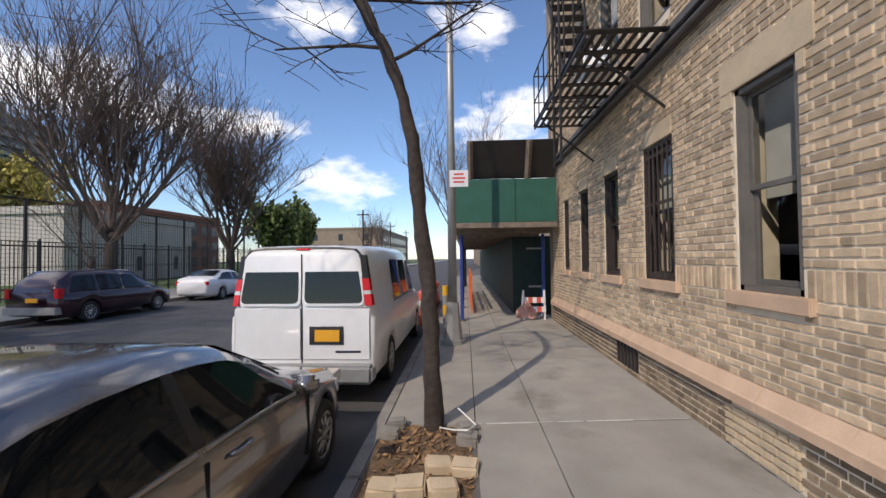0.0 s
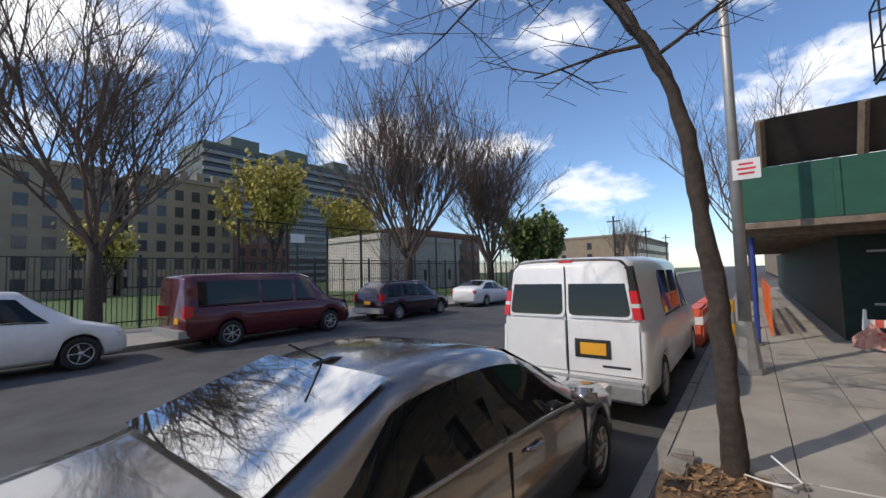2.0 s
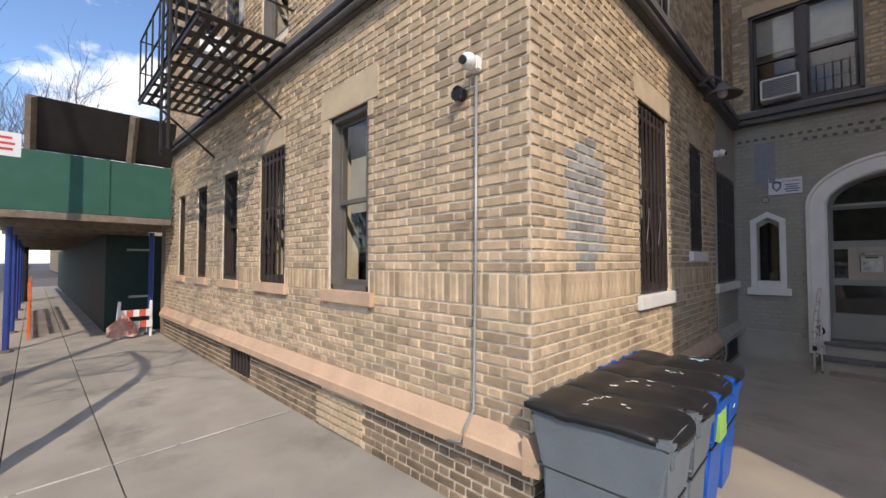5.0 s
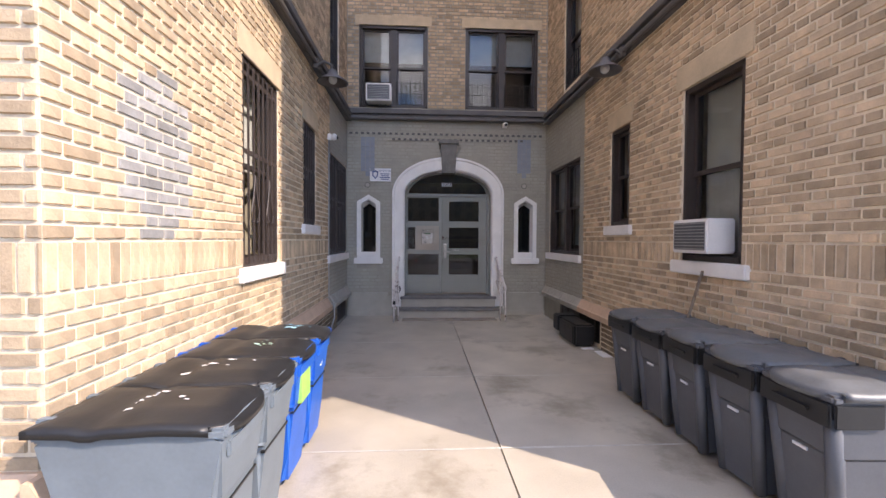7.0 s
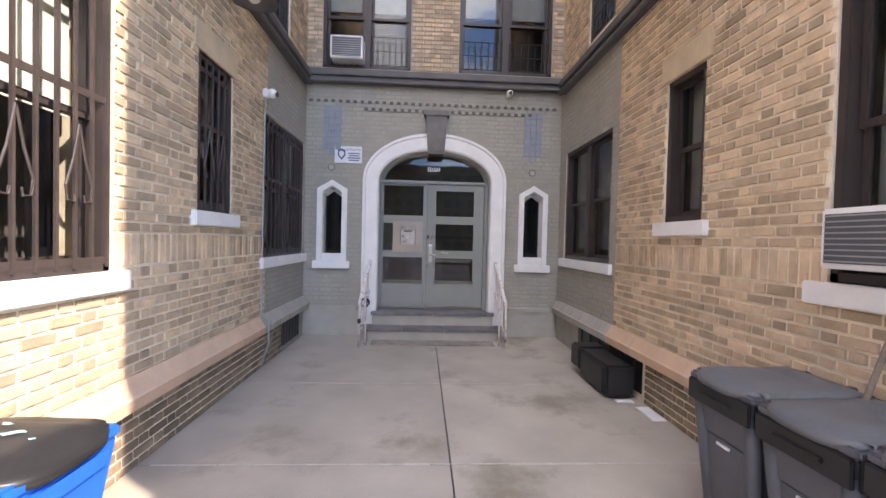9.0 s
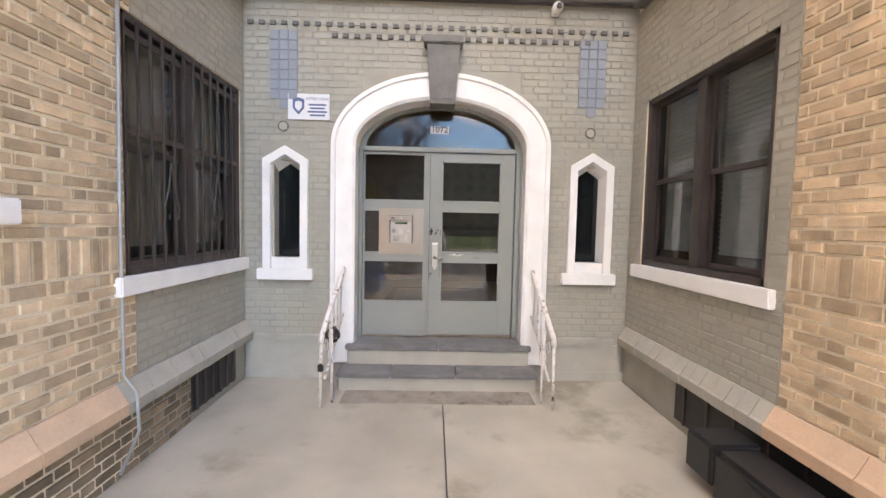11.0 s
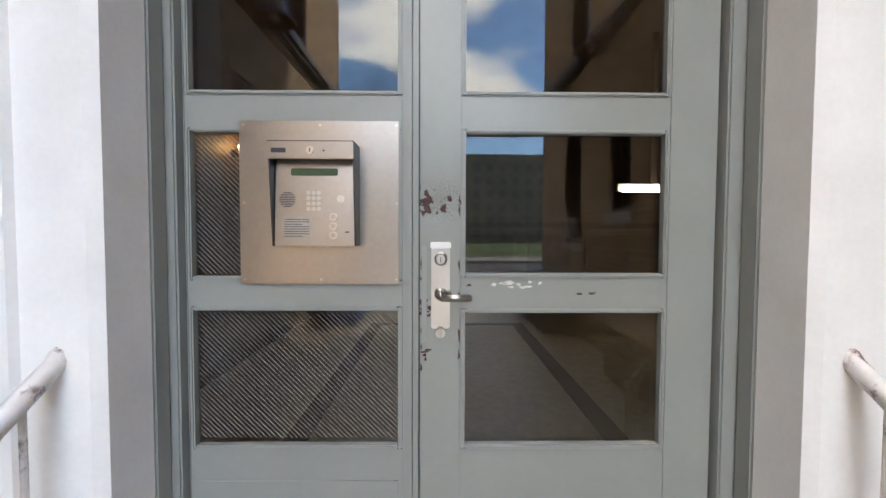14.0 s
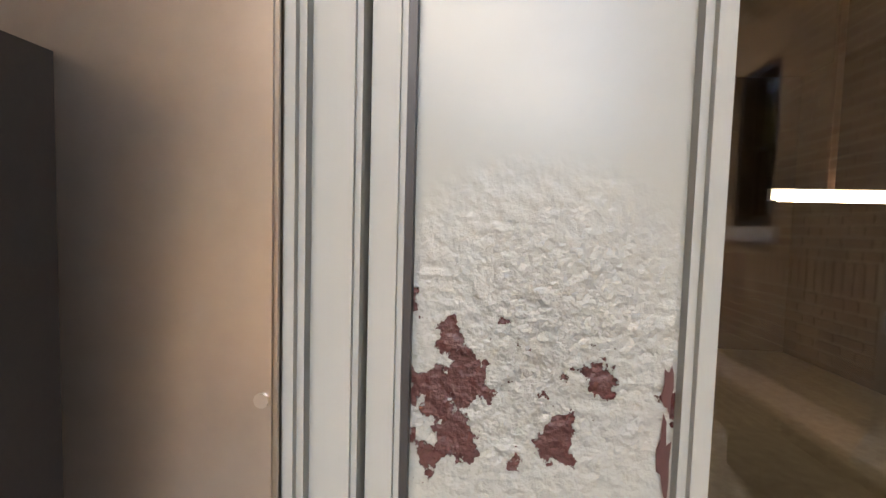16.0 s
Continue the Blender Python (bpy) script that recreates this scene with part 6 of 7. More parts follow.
bx = -1.94 + 0.40
bin_("blue recycling bin with a black lid smeared with pale blue paint", BINBLUE, BLACK, (bx, -5.42, 0), 0, "bins along the west wall", scuffs(14, mat("pale_blue_smear", (0.35, 0.62, 0.75), 0.6), True) + [("recycling_mark", (0.322, 0.0, 0.64), SIGNWHITE)])
bin_("blue recycling bin with a green sticker and black lid", BINBLUE, BLACK, (bx, -5.88, 0), 0, "bins along the west wall", [("sticker", (0.318, 0.345, -0.10, 0.10, 0.52, 0.74), STICKER)] + scuffs(7, mat("pale_green_smear", (0.45, 0.66, 0.50), 0.6), True))
bin_("blue-grey rubbish bin with a scuffed black lid", BINPALE, BLACK, (bx, -6.34, 0), 0, "bins along the west wall", scuffs(7))
bin_("blue-grey rubbish bin with a scuffed black lid at the corner", BINPALE, BLACK, (bx, -6.80, 0), 0, "bins along the west wall", scuffs(7))
ex = 2.16 - 0.34
for k in range(5):
    bin_("charcoal wheeled rubbish bin with a grey lid by the east wall", BINGREY, BINLID, (ex, -4.72 - k * 0.47, 0), 180 + lt.uniform(-4, 4), "bins along the east wall",
         [("stencil", (0.252, 0.262, -0.05, 0.035, 0.49, 0.505), SIGNWHITE)], h=0.90 + lt.uniform(-0.01, 0.01), dp=0.62, skirt=True)
stick = tube(bmesh.new(), [(2.02, -5.0, 0.85), (2.12, -5.05, 1.30)], 0.013, 8)
tagged(part("broom_handle", stick, TIMBER), "pale broom handle leaning behind the grey bins", "broom handle")
tb = thing("black_crate", "black plastic tool crate lying by the wall", "crate", at=(1.95, -2.5, 0))
part("body", one_box(1.80, 2.10, -2.85, -2.18, 0.02, 0.34, bevel=0.03), BLACK, tb)
part("front_panel", one_box(1.785, 1.80, -2.80, -2.45, 0.06, 0.30, bevel=0.006), IRON, tb)
part("lid", one_box(1.78, 2.11, -2.20, -1.95, 0.10, 0.36, bevel=0.02), BLACK, tb)
tagged(part("paper_scrap", one_box(1.88, 2.05, -2.95, -2.88, 0.004, 0.02, bevel=0.004), WHITE), "white scrap of paper on the court floor", "litter")
tagged(part("paper_scrap", one_box(2.0, 2.13, -3.35, -3.05, 0.004, 0.016, bevel=0.004), WHITE), "white scrap of paper on the court floor", "litter")
# basement vents
for nm, m, a, b in (("vent_west", LEFT, -1.2, -0.45), ("vent_east", RIGHT, -2.85, -1.2), ("vent_street", STREET, -7.1, -6.35)):
    v = tagged(new("window_basement_" + nm), "", "", "", "structure")
    # black sheet on the solid wall, painted shade for the vent's depth
    part("opening", box(bmesh.new(), a, b, -0.007, 0.004, 0.06, 0.38, m), BLACK, v)
    for k in range(6):
        u = a + (b - a) * (k + 0.5) / 6
        part("bar", box(bmesh.new(), u - 0.01, u + 0.01, 0.004, 0.02, 0.06, 0.38, m), IRON_BROWN, v)


def gooseneck(m, u, z, label):
    l = thing("wall_lamp", label, "lamp", "lamps on the court walls", (m @ Vector((u, 0.1, z)))[:])
    bm = bmesh.new()
    box(bm, u - 0.06, u + 0.06, 0.05, 0.11, z + 0.16, z + 0.30, m, 0.008)
    part("bracket", bm, BELT, l)
    part("arm", tube(bmesh.new(), [m @ Vector(p) for p in ((u, 0.08, z + 0.2), (u, 0.18, z + 0.27), (u, 0.28, z + 0.22), (u, 0.30, z + 0.12))], 0.018), BELT, l, "", True)
    bm = bmesh.new()
    rings = []
    for r, q in ((0.05, 0.15), (0.07, 0.09), (0.20, 0.0), (0.21, -0.015), (0.19, -0.012)):
        rings.append([bm.verts.new(m @ Vector((u + math.cos(a) * r, 0.30 + math.sin(a) * r, z + q))) for a in [2 * math.pi * k / 20 for k in range(20)]])
    for p, q in zip(rings, rings[1:]):
        for k in range(20):
            bm.faces.new((p[k], p[(k + 1) % 20], q[(k + 1) % 20], q[k]))
    part("shade", bm, BELT, l, "dark metal bell shade", True)
    bm = bmesh.new()
    bmesh.ops.create_uvsphere(bm, u_segments=12, v_segments=8, radius=0.06, matrix=Matrix.Translation(m @ Vector((u, 0.30, z + 0.02))))
    part("bulb", bm, LAMPCLEAR, l, "", True)


gooseneck(LEFT, -2.95, 3.72, "dark metal gooseneck lamp on the west court wall, unlit")
gooseneck(RIGHT, -3.55, 3.72, "dark metal gooseneck lamp on the east court wall, unlit")


def cctv(m, u, z, label):
    c = thing("security_camera", label, "camera", "security cameras", (m @ Vector((u, 0.05, z)))[:])
    part("mount", box(bmesh.new(), u - 0.04, u + 0.04, 0.0, 0.06, z - 0.05, z + 0.05, m, 0.01), WHITE, c)
    bm = bmesh.new()
    bmesh.ops.create_uvsphere(bm, u_segments=16, v_segments=10, radius=0.055, matrix=Matrix.Translation(m @ Vector((u, 0.10, z))))
    part("dome", bm, WHITE, c, "", True)
    part("lens", disc(bmesh.new(), m @ Vector((u, 0.155, z - 0.01)), 0.028, 0.02, "y" if m is not LEFT else "x", 14), BLACK, c)


def conduit(m, pts, label):
    bm = bmesh.new()
    tube(bm, [m @ Vector(p) for p in pts], 0.011, 8)
    ob = part("conduit", bm, GALV, None, "", True)
    return tagged(ob, label, "pipe")


cctv(STREET, -2.36, 2.95, "white dome security camera on the street wall")
conduit(STREET, [(-2.36, 0.018, 2.88), (-2.37, 0.018, 1.6), (-2.39, 0.018, 0.66), (-2.40, 0.10, 0.55), (-2.42, 0.105, 0.46), (-2.55, 0.10, 0.43)], "thin grey steel conduit down the brick wall")
pipe = thing("wall_pipe_stub", "short black pipe stub beside the security camera", "pipe", at=(-2.5, SY, 2.79))
part("stub", disc(bmesh.new(), (-2.50, SY - 0.03, 2.79), 0.045, 0.06), IRON, pipe)
part("collar", ring(bmesh.new(), (-2.50, SY - 0.06, 2.79), 0.045, "y", 0.008, 16), IRON, pipe)
cctv(LEFT, -1.93, 3.22, "white dome security camera on the court wall")
conduit(LEFT, [(-1.93, 0.018, 3.17), (-1.95, 0.018, 1.6), (-1.95, 0.018, 0.66), (-1.95, 0.10, 0.55), (-1.95, 0.11, 0.30), (-2.05, 0.06, 0.06)], "thin pale conduit down the court wall")
cctv(FRONT, 1.28, 3.93, "dark dome security camera under the belt course")


def air_conditioner(m, u0, u1, z0, z1, out, label):
    c = thing("air_conditioner", label, "air conditioner", "", (m @ Vector(((u0 + u1) / 2, out / 2, z0)))[:])
    part("case", box(bmesh.new(), u0, u1, -0.12, out, z0, z1, m, 0.012), WHITE, c)
    part("grille", box(bmesh.new(), u0 + 0.03, u1 - 0.03, out, out + 0.006, z0 + 0.03, z1 - 0.03, m), BINGREY, c, "dark rear grille")
    for k in range(9):
        z = z0 + 0.04 + (z1 - z0 - 0.08) * k / 8
        part("fin", box(bmesh.new(), u0 + 0.03, u1 - 0.03, out + 0.006, out + 0.010, z - 0.004, z + 0.004, m), GALV, c)


air_conditioner(RIGHT, -5.22, -4.74, 1.46, 1.77, 0.14, "white window air conditioner over the east bins")
air_conditioner(FRONT, -1.55, -1.05, 4.33, 4.68, 0.2, "white window air conditioner in the upper window")

sg = thing("notice_sign", "white enamel notice sign with a shield mark on the grey wall", "sign", at=(-1.28, FY, 2.88))
part("sheet", box(bmesh.new(), -1.49, -1.06, 0.004, 0.012, 2.755, 3.02, FRONT), SIGNWHITE, sg)
bm = bmesh.new()
bm.faces.new([bm.verts.new(FRONT @ Vector((-1.38 + x, 0.0145, 2.89 + z))) for x, z in ((-0.06, 0.07), (0, 0.09), (0.06, 0.07), (0.06, -0.02), (0, -0.09), (-0.06, -0.02))])
part("shield", bm, BLUEINK, sg)
bm = bmesh.new()
bm.faces.new([bm.verts.new(FRONT @ Vector((-1.38 + x * 0.6, 0.0165, 2.89 + z * 0.6))) for x, z in ((-0.06, 0.07), (0, 0.09), (0.06, 0.07), (0.06, -0.02), (0, -0.09), (-0.06, -0.02))])
part("shield_field", bm, SIGNWHITE, sg)
text_part("lettering", "ATTENTION", 0.042, FRONT @ Matrix(((1, 0, 0, -1.185), (0, 0, 1, 0.015), (0, 1, 0, 2.965), (0, 0, 0, 1))), BLUEINK, sg)
for k, w in enumerate((0.16, 0.2, 0.15, 0.18)):
    part("text_bar", box(bmesh.new(), -1.185 - w / 2, -1.185 + w / 2, 0.012, 0.0145, 2.79 + k * 0.036, 2.808 + k * 0.036, FRONT), BLUEINK, sg)
for c, z in ((-1.535, 2.68), (1.70, 2.69)):
    vt = thing("pipe_cap", "small round pipe cap on the grey wall", "pipe cap", "", (c, FY, z))
    part("cap", disc(bmesh.new(), (c, FY - 0.008, z), 0.05, 0.02), GREY_STONE, vt)
    part("collar", ring(bmesh.new(), (c, FY - 0.018, z), 0.05, "y", 0.007, 16), BELT, vt)

# ---- street furniture ----
lp = thing("street_lamp", "tall galvanised street lamp post on the pavement", "street lamp", at=(-9.06, -9.47, -0.1))
bm = bmesh.new()
for z0, z1, r0, r1 in ((-0.1, 0.0, 0.24, 0.24), (0.0, 0.75, 0.20, 0.12)):
    tube(bm, [(-9.06, -9.47, z0), (-9.06, -9.47, z1)], r0, 8, r1)
part("base", bm, GALV, lp)
part("pole", tube(bmesh.new(), [(-9.06, -9.47, 0.7), (-9.06, -9.47, 9.0)], 0.095, 12, 0.06), GALV, lp, "", True)
part("arm", tube(bmesh.new(), [(-9.06, -9.47, 8.9), (-9.06, -10.3, 9.4), (-9.06, -11.6, 9.5)], 0.04), GALV, lp, "", True)
part("lantern", one_box(-9.2, -8.92, -12.1, -11.5, 9.4, 9.55, bevel=0.04), GALV, lp)
ps = thing("parking_sign", "white street sign with red lines on the lamp post", "sign", at=(-9.0, -9.3, 3.3))
part("sheet", one_box(-8.955, -8.945, -9.50, -9.12, 3.12, 3.46), SIGNWHITE, ps)
for z, w in ((3.36, 0.2), (3.28, 0.26), (3.20, 0.22)):
    part("line", one_box(-8.944, -8.941, -9.31 - w / 2, -9.31 + w / 2, z, z + 0.035), REDINK, ps)
part("bracket", one_box(-8.98, -8.955, -9.49, -9.44, 3.15, 3.43), GALV, ps)

shed = thing("sidewalk_shed", "green plywood sidewalk shed on blue steel posts over the pavement", "scaffold", at=(-12, -8.2, 0))
for y0, y1 in ((-9.50, -8.02), (-8.01, -6.97)):
    part("parapet_board", one_box(-10.66, -10.60, y0, y1, 2.52, 3.58, bevel=0.006), GREENWOOD, shed)
part("batten", one_box(-10.60, -10.57, -8.06, -7.97, 2.53, 3.58), GREENWOOD, shed)
part("parapet_board", one_box(-34.0, -10.60, -9.56, -9.50, 2.52, 3.58, bevel=0.006), GREENWOOD, shed)
part("edge_beam", one_box(-10.72, -10.56, -9.5, -6.97, 2.38, 2.51, bevel=0.008), TIMBER, shed)
part("deck", one_box(-34.0, -10.72, -9.5, -6.95, 2.44, 2.52), TIMBER, shed)
for k in range(14):
    x = -11.4 - k * 1.6
    part("joist", one_box(x - 0.05, x + 0.05, -9.5, -6.97, 2.28, 2.44, bevel=0.005), TIMBER, shed)
# sloping upper hoarding; near-black colour puts in the shade of its shadow side
bm = bmesh.new()
vv = [(-10.75, -9.10, 3.62), (-10.75, -6.95, 3.62), (-10.30, -6.95, 4.45), (-10.30, -9.10, 4.45)]
fr = [bm.verts.new(v) for v in vv]
bk = [bm.verts.new((x - 0.03, y, z)) for x, y, z in vv]
bm.faces.new(fr)
bm.faces.new(bk)
for k in range(4):
    bm.faces.new((fr[k], fr[(k + 1) % 4], bk[(k + 1) % 4], bk[k]))
part("upper_board", bm, IRON, shed)
for y in (-9.05, -7.65):
    bm = bmesh.new()
    tube(bm, [(-10.70, y, 3.58), (-10.27, y, 4.42)], 0.075, 4)
    part("rafter", bm, TIMBER, shed)
for x in (-12.0, -15.0, -18.0, -21.5, -25.0, -29.0):
    for y in (-9.30, -7.05):
        if x > -14 or y < -9:
            part("post", tube(bmesh.new(), [(x, y, zs(y) - 0.02), (x, y, 2.30)], 0.05, 10), BLUESTEEL, shed, "blue painted steel post")
            part("foot", disc(bmesh.new(), (x, y, zs(y) + 0.02), 0.11, 0.05, "z", 12), TIMBER, shed)
part("crossbar", tube(bmesh.new(), [(-12.0, -7.05, 1.9), (-12.0, -7.5, 1.9)], 0.025), GALV, shed)
part("crossbar", tube(bmesh.new(), [(-12.0, -7.05, 0.85), (-12.0, -7.45, 0.85)], 0.025), GALV, shed)
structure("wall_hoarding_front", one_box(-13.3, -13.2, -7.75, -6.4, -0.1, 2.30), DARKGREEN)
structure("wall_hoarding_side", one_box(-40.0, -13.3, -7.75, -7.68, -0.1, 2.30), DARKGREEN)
bc = thing("folding_barrier", "red and white striped folding barrier propped against the shed", "barrier", at=(-11.9, -7.35, -0.03))
for y, dx in ((-7.62, 0.18), (-7.05, 0.18)):
    for s in (-1, 1):
        part("leg", tube(bmesh.new(), [(-11.9, y, 0.75), (-11.9 + s * dx, y - 0.03, -0.03)], 0.028, 6), WHITE, bc)
for z in (0.18, 0.42):
    for k in range(5):
        part("board_stripe", one_box(-11.79 + (0.42 - z) * 0.3, -11.77 + (0.42 - z) * 0.3, -7.62 + k * 0.114, -7.51 + k * 0.114, z, z + 0.15), (WHITE, mat("barrier_red", (0.65, 0.12, 0.09), 0.5))[k % 2], bc)
rag = bmesh.new()
gr = [[rag.verts.new((-11.68 + 0.05 * math.sin(i * 1.7 + k), -7.85 + i * 0.09, 0.02 + k * 0.10 * (1 - abs(i - 3) / 5) + 0.02 * math.cos(i * 2 + k))) for k in range(6)] for i in range(7)]
for i in range(6):
    for k in range(5):
        rag.faces.new((gr[i][k], gr[i + 1][k], gr[i + 1][k + 1], gr[i][k + 1]))
tagged(part("plastic_sheet", rag, mat("pinkish_sheet", (0.62, 0.36, 0.30), 0.6, vary=0.4, scale=9)), "crumpled pinkish plastic sheet by the barrier", "sheet")
for k in range(4):
    x = -14.3 - k * 1.9
    ob = thing("safety_barrier", "orange plastic mesh safety barrier under the shed", "barrier", "orange barriers by the kerb", (x, -9.0, zs(-9.0)))
    for z in (0.08, 0.55, 1.05):
        part("rail", one_box(x - 0.85, x + 0.85, -9.04, -8.98, z, z + 0.09, bevel=0.01), ORANGE, ob)
    for q in range(7):
        part("upright", one_box(x - 0.85 + q * 0.275, x - 0.81 + q * 0.275, -9.03, -8.99, zs(-9), 1.1), ORANGE, ob)
hy = thing("bollard", "yellow and grey striped bollard at the kerb", "bollard", at=(-11.6, -9.75, -0.1))
for k in range(4):
    part("band", tube(bmesh.new(), [(-11.6, -9.75, -0.12 + k * 0.26), (-11.6, -9.75, 0.14 + k * 0.26)], 0.075, 10), (GALV, YELLOW)[k % 2], hy)
for k in range(3):
    x = -13.2 - k * 2.2
    rb = thing("water_barrier", "red and white plastic road barrier at the kerb", "barrier", "road barriers", (x, -10.5, -0.28))
    part("body", one_box(x - 0.95, x + 0.95, -10.7, -10.35, -0.28, 0.65, bevel=0.05), mat("barrier_orange_red", (0.72, 0.13, 0.07), 0.5), rb)
    part("stripe", one_box(x - 0.96, x + 0.96, -10.71, -10.34, 0.25, 0.45, bevel=0.01), WHITE, rb)

# ---- fire escape ----
fe = thing("fire_escape", "black iron fire escape with slatted landings on the brick wall", "fire escape", at=(-7, SY - 0.5, 4.1))
FE0, FE1, FO = -8.35, -5.15, 0.98
for zl in (4.12, 7.15):
    for k in range(9):
        d = 0.06 + k * (FO - 0.06) / 8
        part("slat", box(bmesh.new(), FE0, FE1, d - 0.028, d + 0.028, zl, zl + 0.012, STREET), IRON, fe)
    for k in range(15):
        u = FE0 + (FE1 - FE0) * k / 14
        part("tread_bar", box(bmesh.new(), u - 0.05, u + 0.05, 0.0, FO, zl - 0.012, zl, STREET), IRON, fe) if k % 2 == 0 else None
    for d in (0.03, FO):
        part("edge_bar", box(bmesh.new(), FE0, FE1, d - 0.012, d + 0.012, zl - 0.06, zl + 0.04, STREET), IRON, fe)
    for k in range(8):
        u = FE0 + (FE1 - FE0) * k / 7
        part("post", tube(bmesh.new(), [STREET @ Vector((u, FO, zl)), STREET @ Vector((u, FO, zl + 0.95))], 0.012, 6), IRON, fe)
    for z in (0.45, 0.95):
        part("handrail", tube(bmesh.new(), [STREET @ Vector(p) for p in ((FE0, 0, zl + z), (FE0, FO, zl + z), (FE1, FO, zl + z), (FE1, 0, zl + z))], 0.014, 6), IRON, fe)
    for u in (FE0 + 0.3, FE1 - 0.3):
        part("bracket", tube(bmesh.new(), [STREET @ Vector((u, 0.0, zl - 0.75)), STREET @ Vector((u, FO - 0.1, zl - 0.04))], 0.018, 6), IRON, fe)
for s in (0.12, 0.62):
    part("stringer", tube(bmesh.new(), [STREET @ Vector((-6.3, s + 0.3, 4.15)), STREET @ Vector((-8.1, s + 0.3, 7.15))], 0.03, 4), IRON, fe)
for k in range(11):
    t = (k + 0.5) / 11
    part("stair_tread", box(bmesh.new(), -6.3 - 1.8 * t - 0.09, -6.3 - 1.8 * t + 0.09, 0.42, 0.92, 4.15 + 3.0 * t, 4.165 + 3.0 * t, STREET), IRON, fe)
part("drop_ladder", tube(bmesh.new(), [STREET @ Vector((-6.6, FO + 0.03, 2.95)), STREET @ Vector((-6.6, FO + 0.03, 5.6))], 0.018, 6), IRON, fe)
part("drop_ladder", tube(bmesh.new(), [STREET @ Vector((-6.2, FO + 0.03, 2.95)), STREET @ Vector((-6.2, FO + 0.03, 5.6))], 0.018, 6), IRON, fe)
for k in range(8):
    z = 3.0 + k * 0.33
    part("ladder_rung", tube(bmesh.new(), [STREET @ Vector((-6.6, FO + 0.03, z)), STREET @ Vector((-6.2, FO + 0.03, z))], 0.010, 6), IRON, fe)
for nm, u, d, w in (("white_box", -6.9, 0.45, 0.42), ("white_box", -6.25, 0.5, 0.55)):
    ob = part(nm, box(bmesh.new(), -w / 2, w / 2, -0.16, 0.16, 0, 0.24, None, 0.02), WHITE)
    ob.matrix_world = STREET @ pose(u, d, 4.14, 0, 0, 20)
    tagged(ob, "white plastic box lying on the fire escape landing", "box")

# ---- park fence, ball cage, far buildings ----
fn = thing("park_fence", "black iron picket fence along the far pavement", "fence", at=(-20, -28.5, -0.1))
for k in range(40):
    x = 8.0 - k * 2.0
    part("post", one_box(x - 0.04, x + 0.04, -28.54, -28.46, -0.12, 2.75), IRON, fn)
for z in (0.15, 1.45, 2.6):
    part("rail", one_box(-70, 8.0, -28.52, -28.48, z, z + 0.04), IRON, fn)
bm = bmesh.new()
x = 8.0
while x > -70:
    box(bm, x - 0.012, x + 0.012, -28.51, -28.49, 0.0, 2.65)
    x -= 0.16
tagged(part("picket_screen", bm, IRON, fn), kind="stuff")
cg = thing("ball_cage", "tall dark wire cage round a ball court in the park", "fence", at=(-28, -36, -0.1))
for x in [-12.0 - k * 3.1 for k in range(12)]:
    for y in (-33.0,):
        part("post", tube(bmesh.new(), [(x, y, -0.15), (x, y, 5.2)], 0.09, 6), IRON, cg)
for z in (0.3, 2.6, 5.15):
    part("rail", tube(bmesh.new(), [(-12.0, -33, z), (-46.1, -33, z)], 0.045, 5), IRON, cg)
bm = bmesh.new()
k = 0
while k < 34.1:
    tube(bm, [(-12.0 - k, -33, 0.0), (-12.0 - k, -33, 5.15)], 0.011, 3)
    k += 0.22
z = 0.2
while z < 5.1:
    tube(bm, [(-12.0, -33, z), (-46.1, -33, z)], 0.011, 3)
    z += 0.22
tagged(part("wire_mesh", bm, IRON, cg), kind="stuff")
bb = thing("backboard", "white notice board over the ball court fence", "board", at=(-15.8, -32.9, 4.3))
part("board", one_box(-16.3, -15.3, -32.90, -32.84, 3.95, 4.5), SIGNWHITE, bb)
part("stem", one_box(-15.85, -15.75, -32.95, -32.90, 0.0, 4.45), IRON, bb)


def block(name, label, x0, x1, y0, y1, h, wall, floors, bays, win=(0.5, 0.6), band=None, side_bays=3, parapet=0.0, teeth=False):
    """A far building with its storeys of windows on the sides that face the street."""
    b = thing(name, label, "building", "", ((x0 + x1) / 2, (y0 + y1) / 2, 0))
    part("wall", one_box(x0, x1, y0, y1, -0.3, h), wall, b)
    fh = (h - 1.0) / floors
    for f in range(floors):
        for k in range(bays):
            u = x0 + (x1 - x0) * (k + 0.5) / bays
            hw = (x1 - x0) / bays * win[0] / 2
            part("window", one_box(u - hw, u + hw, y1 - 0.1, y1 + 0.03, 0.8 + f * fh, 0.8 + f * fh + fh * win[1]), FARDARK, b) if not band else None
        if band:
            part("balcony_band", one_box(x0, x1, y1, y1 + 0.9, 0.6 + f * fh, 0.6 + f * fh + fh * 0.42), band, b)
            part("window_band", one_box(x0 + 0.4, x1 - 0.4, y1, y1 + 0.05, 0.6 + f * fh + fh * 0.42, 0.6 + (f + 1) * fh), FARDARK, b)
        for k in range(side_bays):
            v = y0 + (y1 - y0) * (k + 0.5) / side_bays
            part("window", one_box(x1 - 0.1, x1 + 0.03, v - 0.7, v + 0.7, 0.9 + f * fh, 0.9 + f * fh + fh * win[1]), FARDARK, b)
    part("roof", one_box(x0 - 0.2, x1 + 0.2, y0 - 0.2, y1 + 0.25, h, h + 0.6), wall, b)
    if teeth:
        x = x0
        while x < x1:
            part("merlon", one_box(x, x + 1.0, y1 - 0.4, y1 + 0.2, h + 0.6, h + 1.7), wall, b)
            x += 2.2
    return b


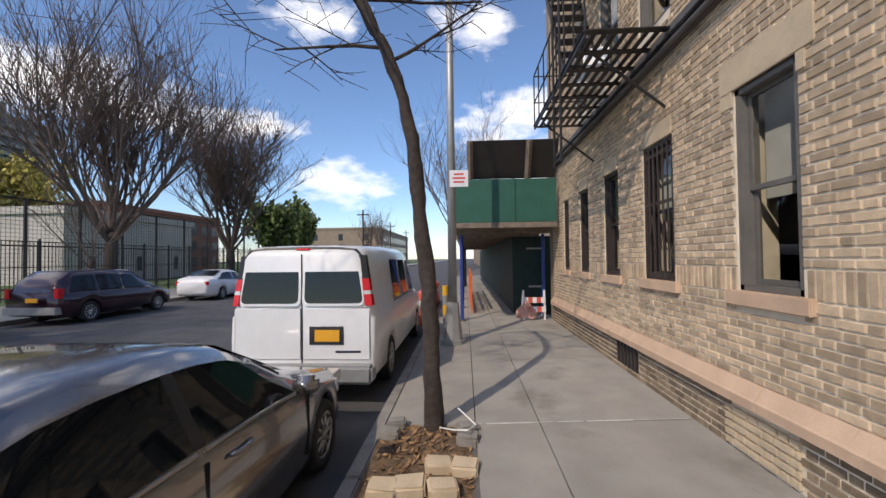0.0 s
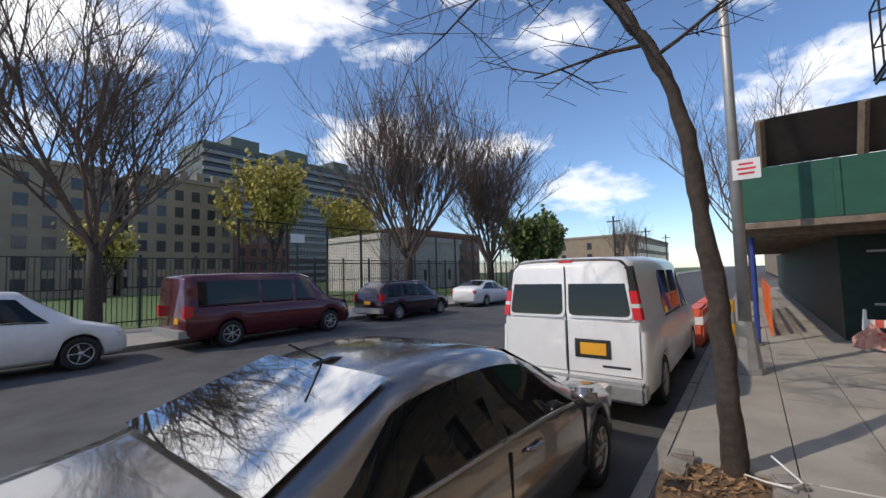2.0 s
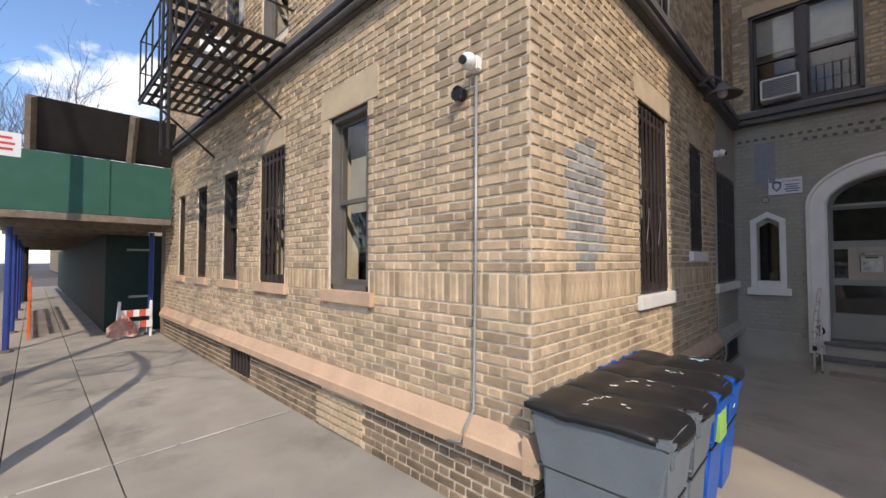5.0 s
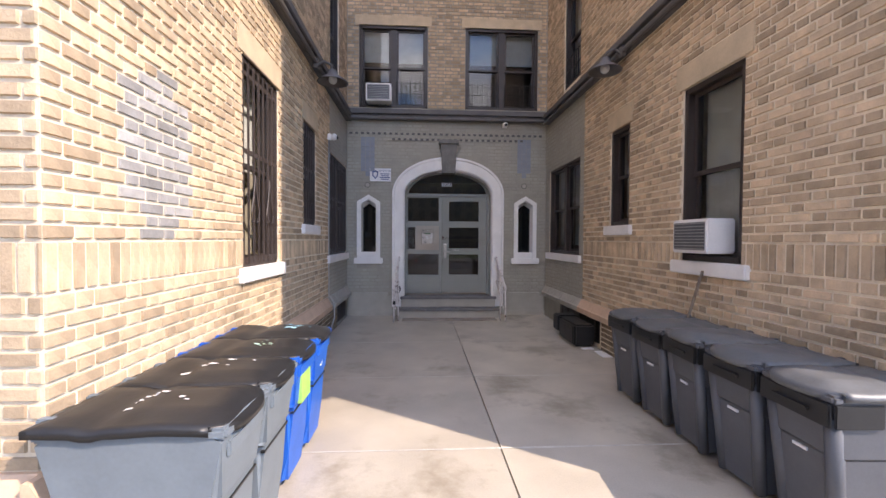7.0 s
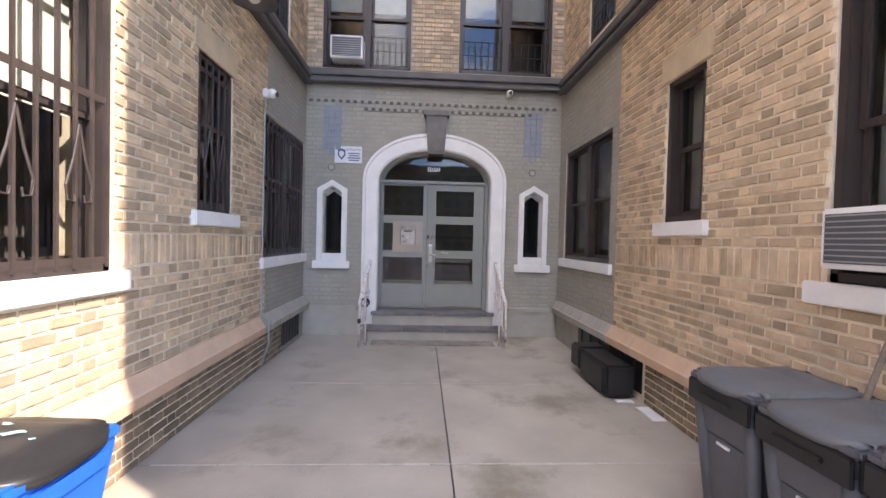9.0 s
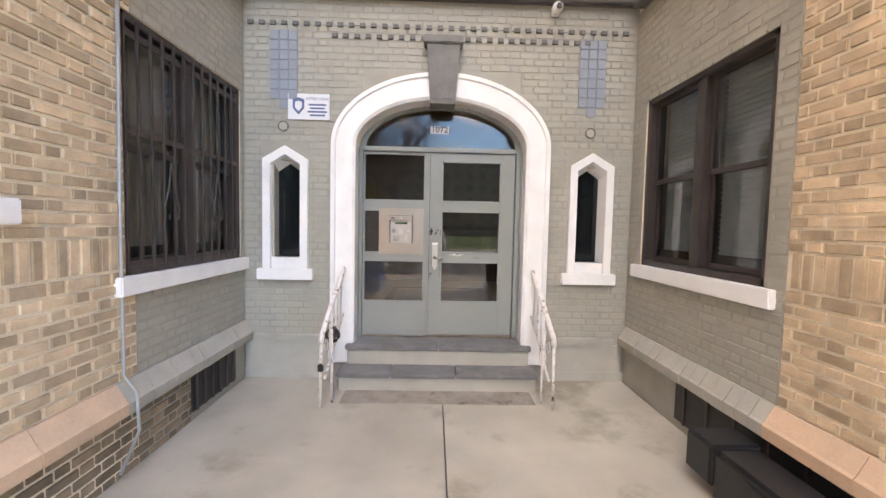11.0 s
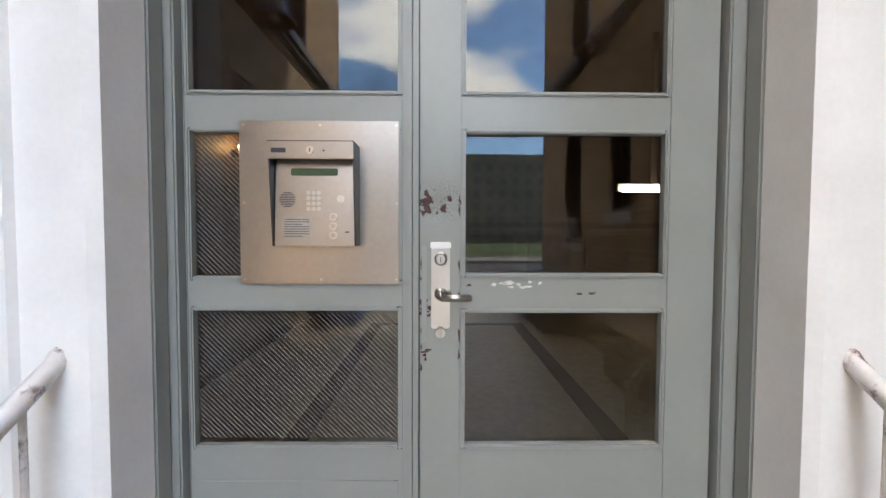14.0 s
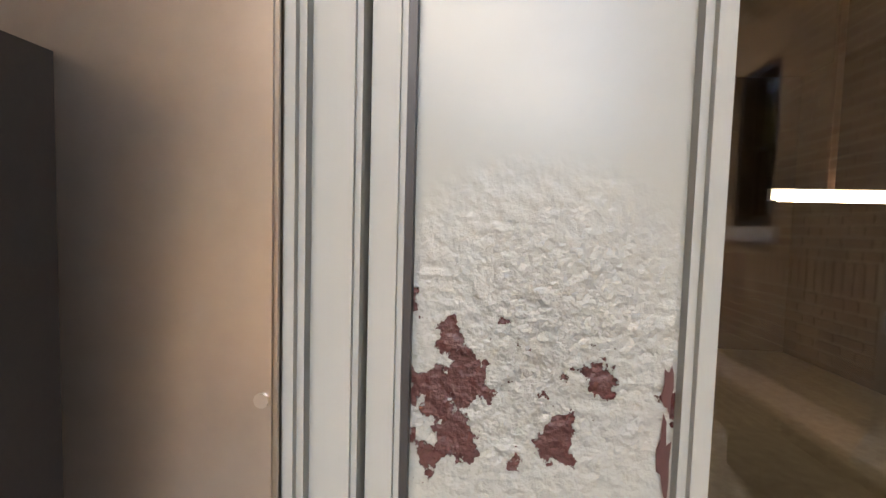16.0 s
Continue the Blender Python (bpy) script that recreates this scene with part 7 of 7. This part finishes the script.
tw = block("apartment_tower", "long grey-green apartment tower with balcony bands beyond the park", -101, -44, -134, -118, 36.6, TOWER, 16, 1, band=TOWERPALE, side_bays=3)
for x0, x1 in ((-60, -52), (-76, -68), (-92, -86)):
    part("roof_house", one_box(x0, x1, -132, -120, 37.2, 40.6), TOWER, tw)
block("apartment_house", "tan brick apartment house with a battlemented roof", -31, -18, -90, -74, 15.8, CASTLE, 6, 6, teeth=True)
block("apartment_house", "long tan brick apartment house beyond the park", -17, 24, -92, -78, 16.5, CASTLE, 6, 16)
block("apartment_house", "low brown apartment house behind the yellow trees", -47, -32, -95, -84, 11.0, FARRED, 4, 7)
kx = block("park_building", "pale flat-roofed park building behind the fence", -46, -31, -50, -41, 5.6, KIOSK, 1, 3, win=(0.12, 0.3), side_bays=0)
block("brick_building", "low dark brick building beyond the ball court", -75, -50, -70, -56, 9.0, FARRED, 3, 9)
block("brick_building", "red brick building far down the street", -190, -125, -60, -36, 11.0, CASTLE, 3, 16)
block("brick_building", "tan building far down the street past the shed", -150, -60, -6.0, 30, 12.0, CASTLE, 4, 8)
for k in range(3):
    up = thing("utility_pole", "dark wooden utility pole far down the street", "pole", "far poles", (-60.0 - k * 22, -24.3, -0.1))
    part("pole", tube(bmesh.new(), [(-60.0 - k * 22, -24.3, -0.2), (-60.0 - k * 22, -24.3, 9.0)], 0.12, 6), BARK, up)
    part("crossarm", one_box(-60.1 - k * 22, -59.9 - k * 22, -25.2, -23.4, 8.2, 8.35), BARK, up)

# ---- bricks near the corner, one by one ----
for m, a, b, c, d, d0, d1, material, parent in LONE:
    key = (round(b - a, 3), round(d - c, 3))
    mid = m @ Vector(((a + b) / 2, 0, (c + d) / 2))
    me = bpy.data.meshes.get("brick_%d_%d" % (key[0] * 1000, key[1] * 1000))
    if me is None:
        me = bpy.data.meshes.new("brick_%d_%d" % (key[0] * 1000, key[1] * 1000))
        vv, ff = [], []
        brick_box(vv, ff, Matrix.Identity(4), -key[0] / 2, key[0] / 2, -key[1] / 2, key[1] / 2, d0, d1, random.Random(1))
        rot = LEFT.to_3x3()
        me.from_pydata([(rot @ Vector(v))[:] for v in vv], [], ff)
        me.materials.append(material)
        me.flip_normals() if (rot @ Vector((0, 1, 0))).dot(me.polygons[0].normal) < 0 else None
    ob = new("brick", me)
    ob.parent = parent
    ob.location = mid
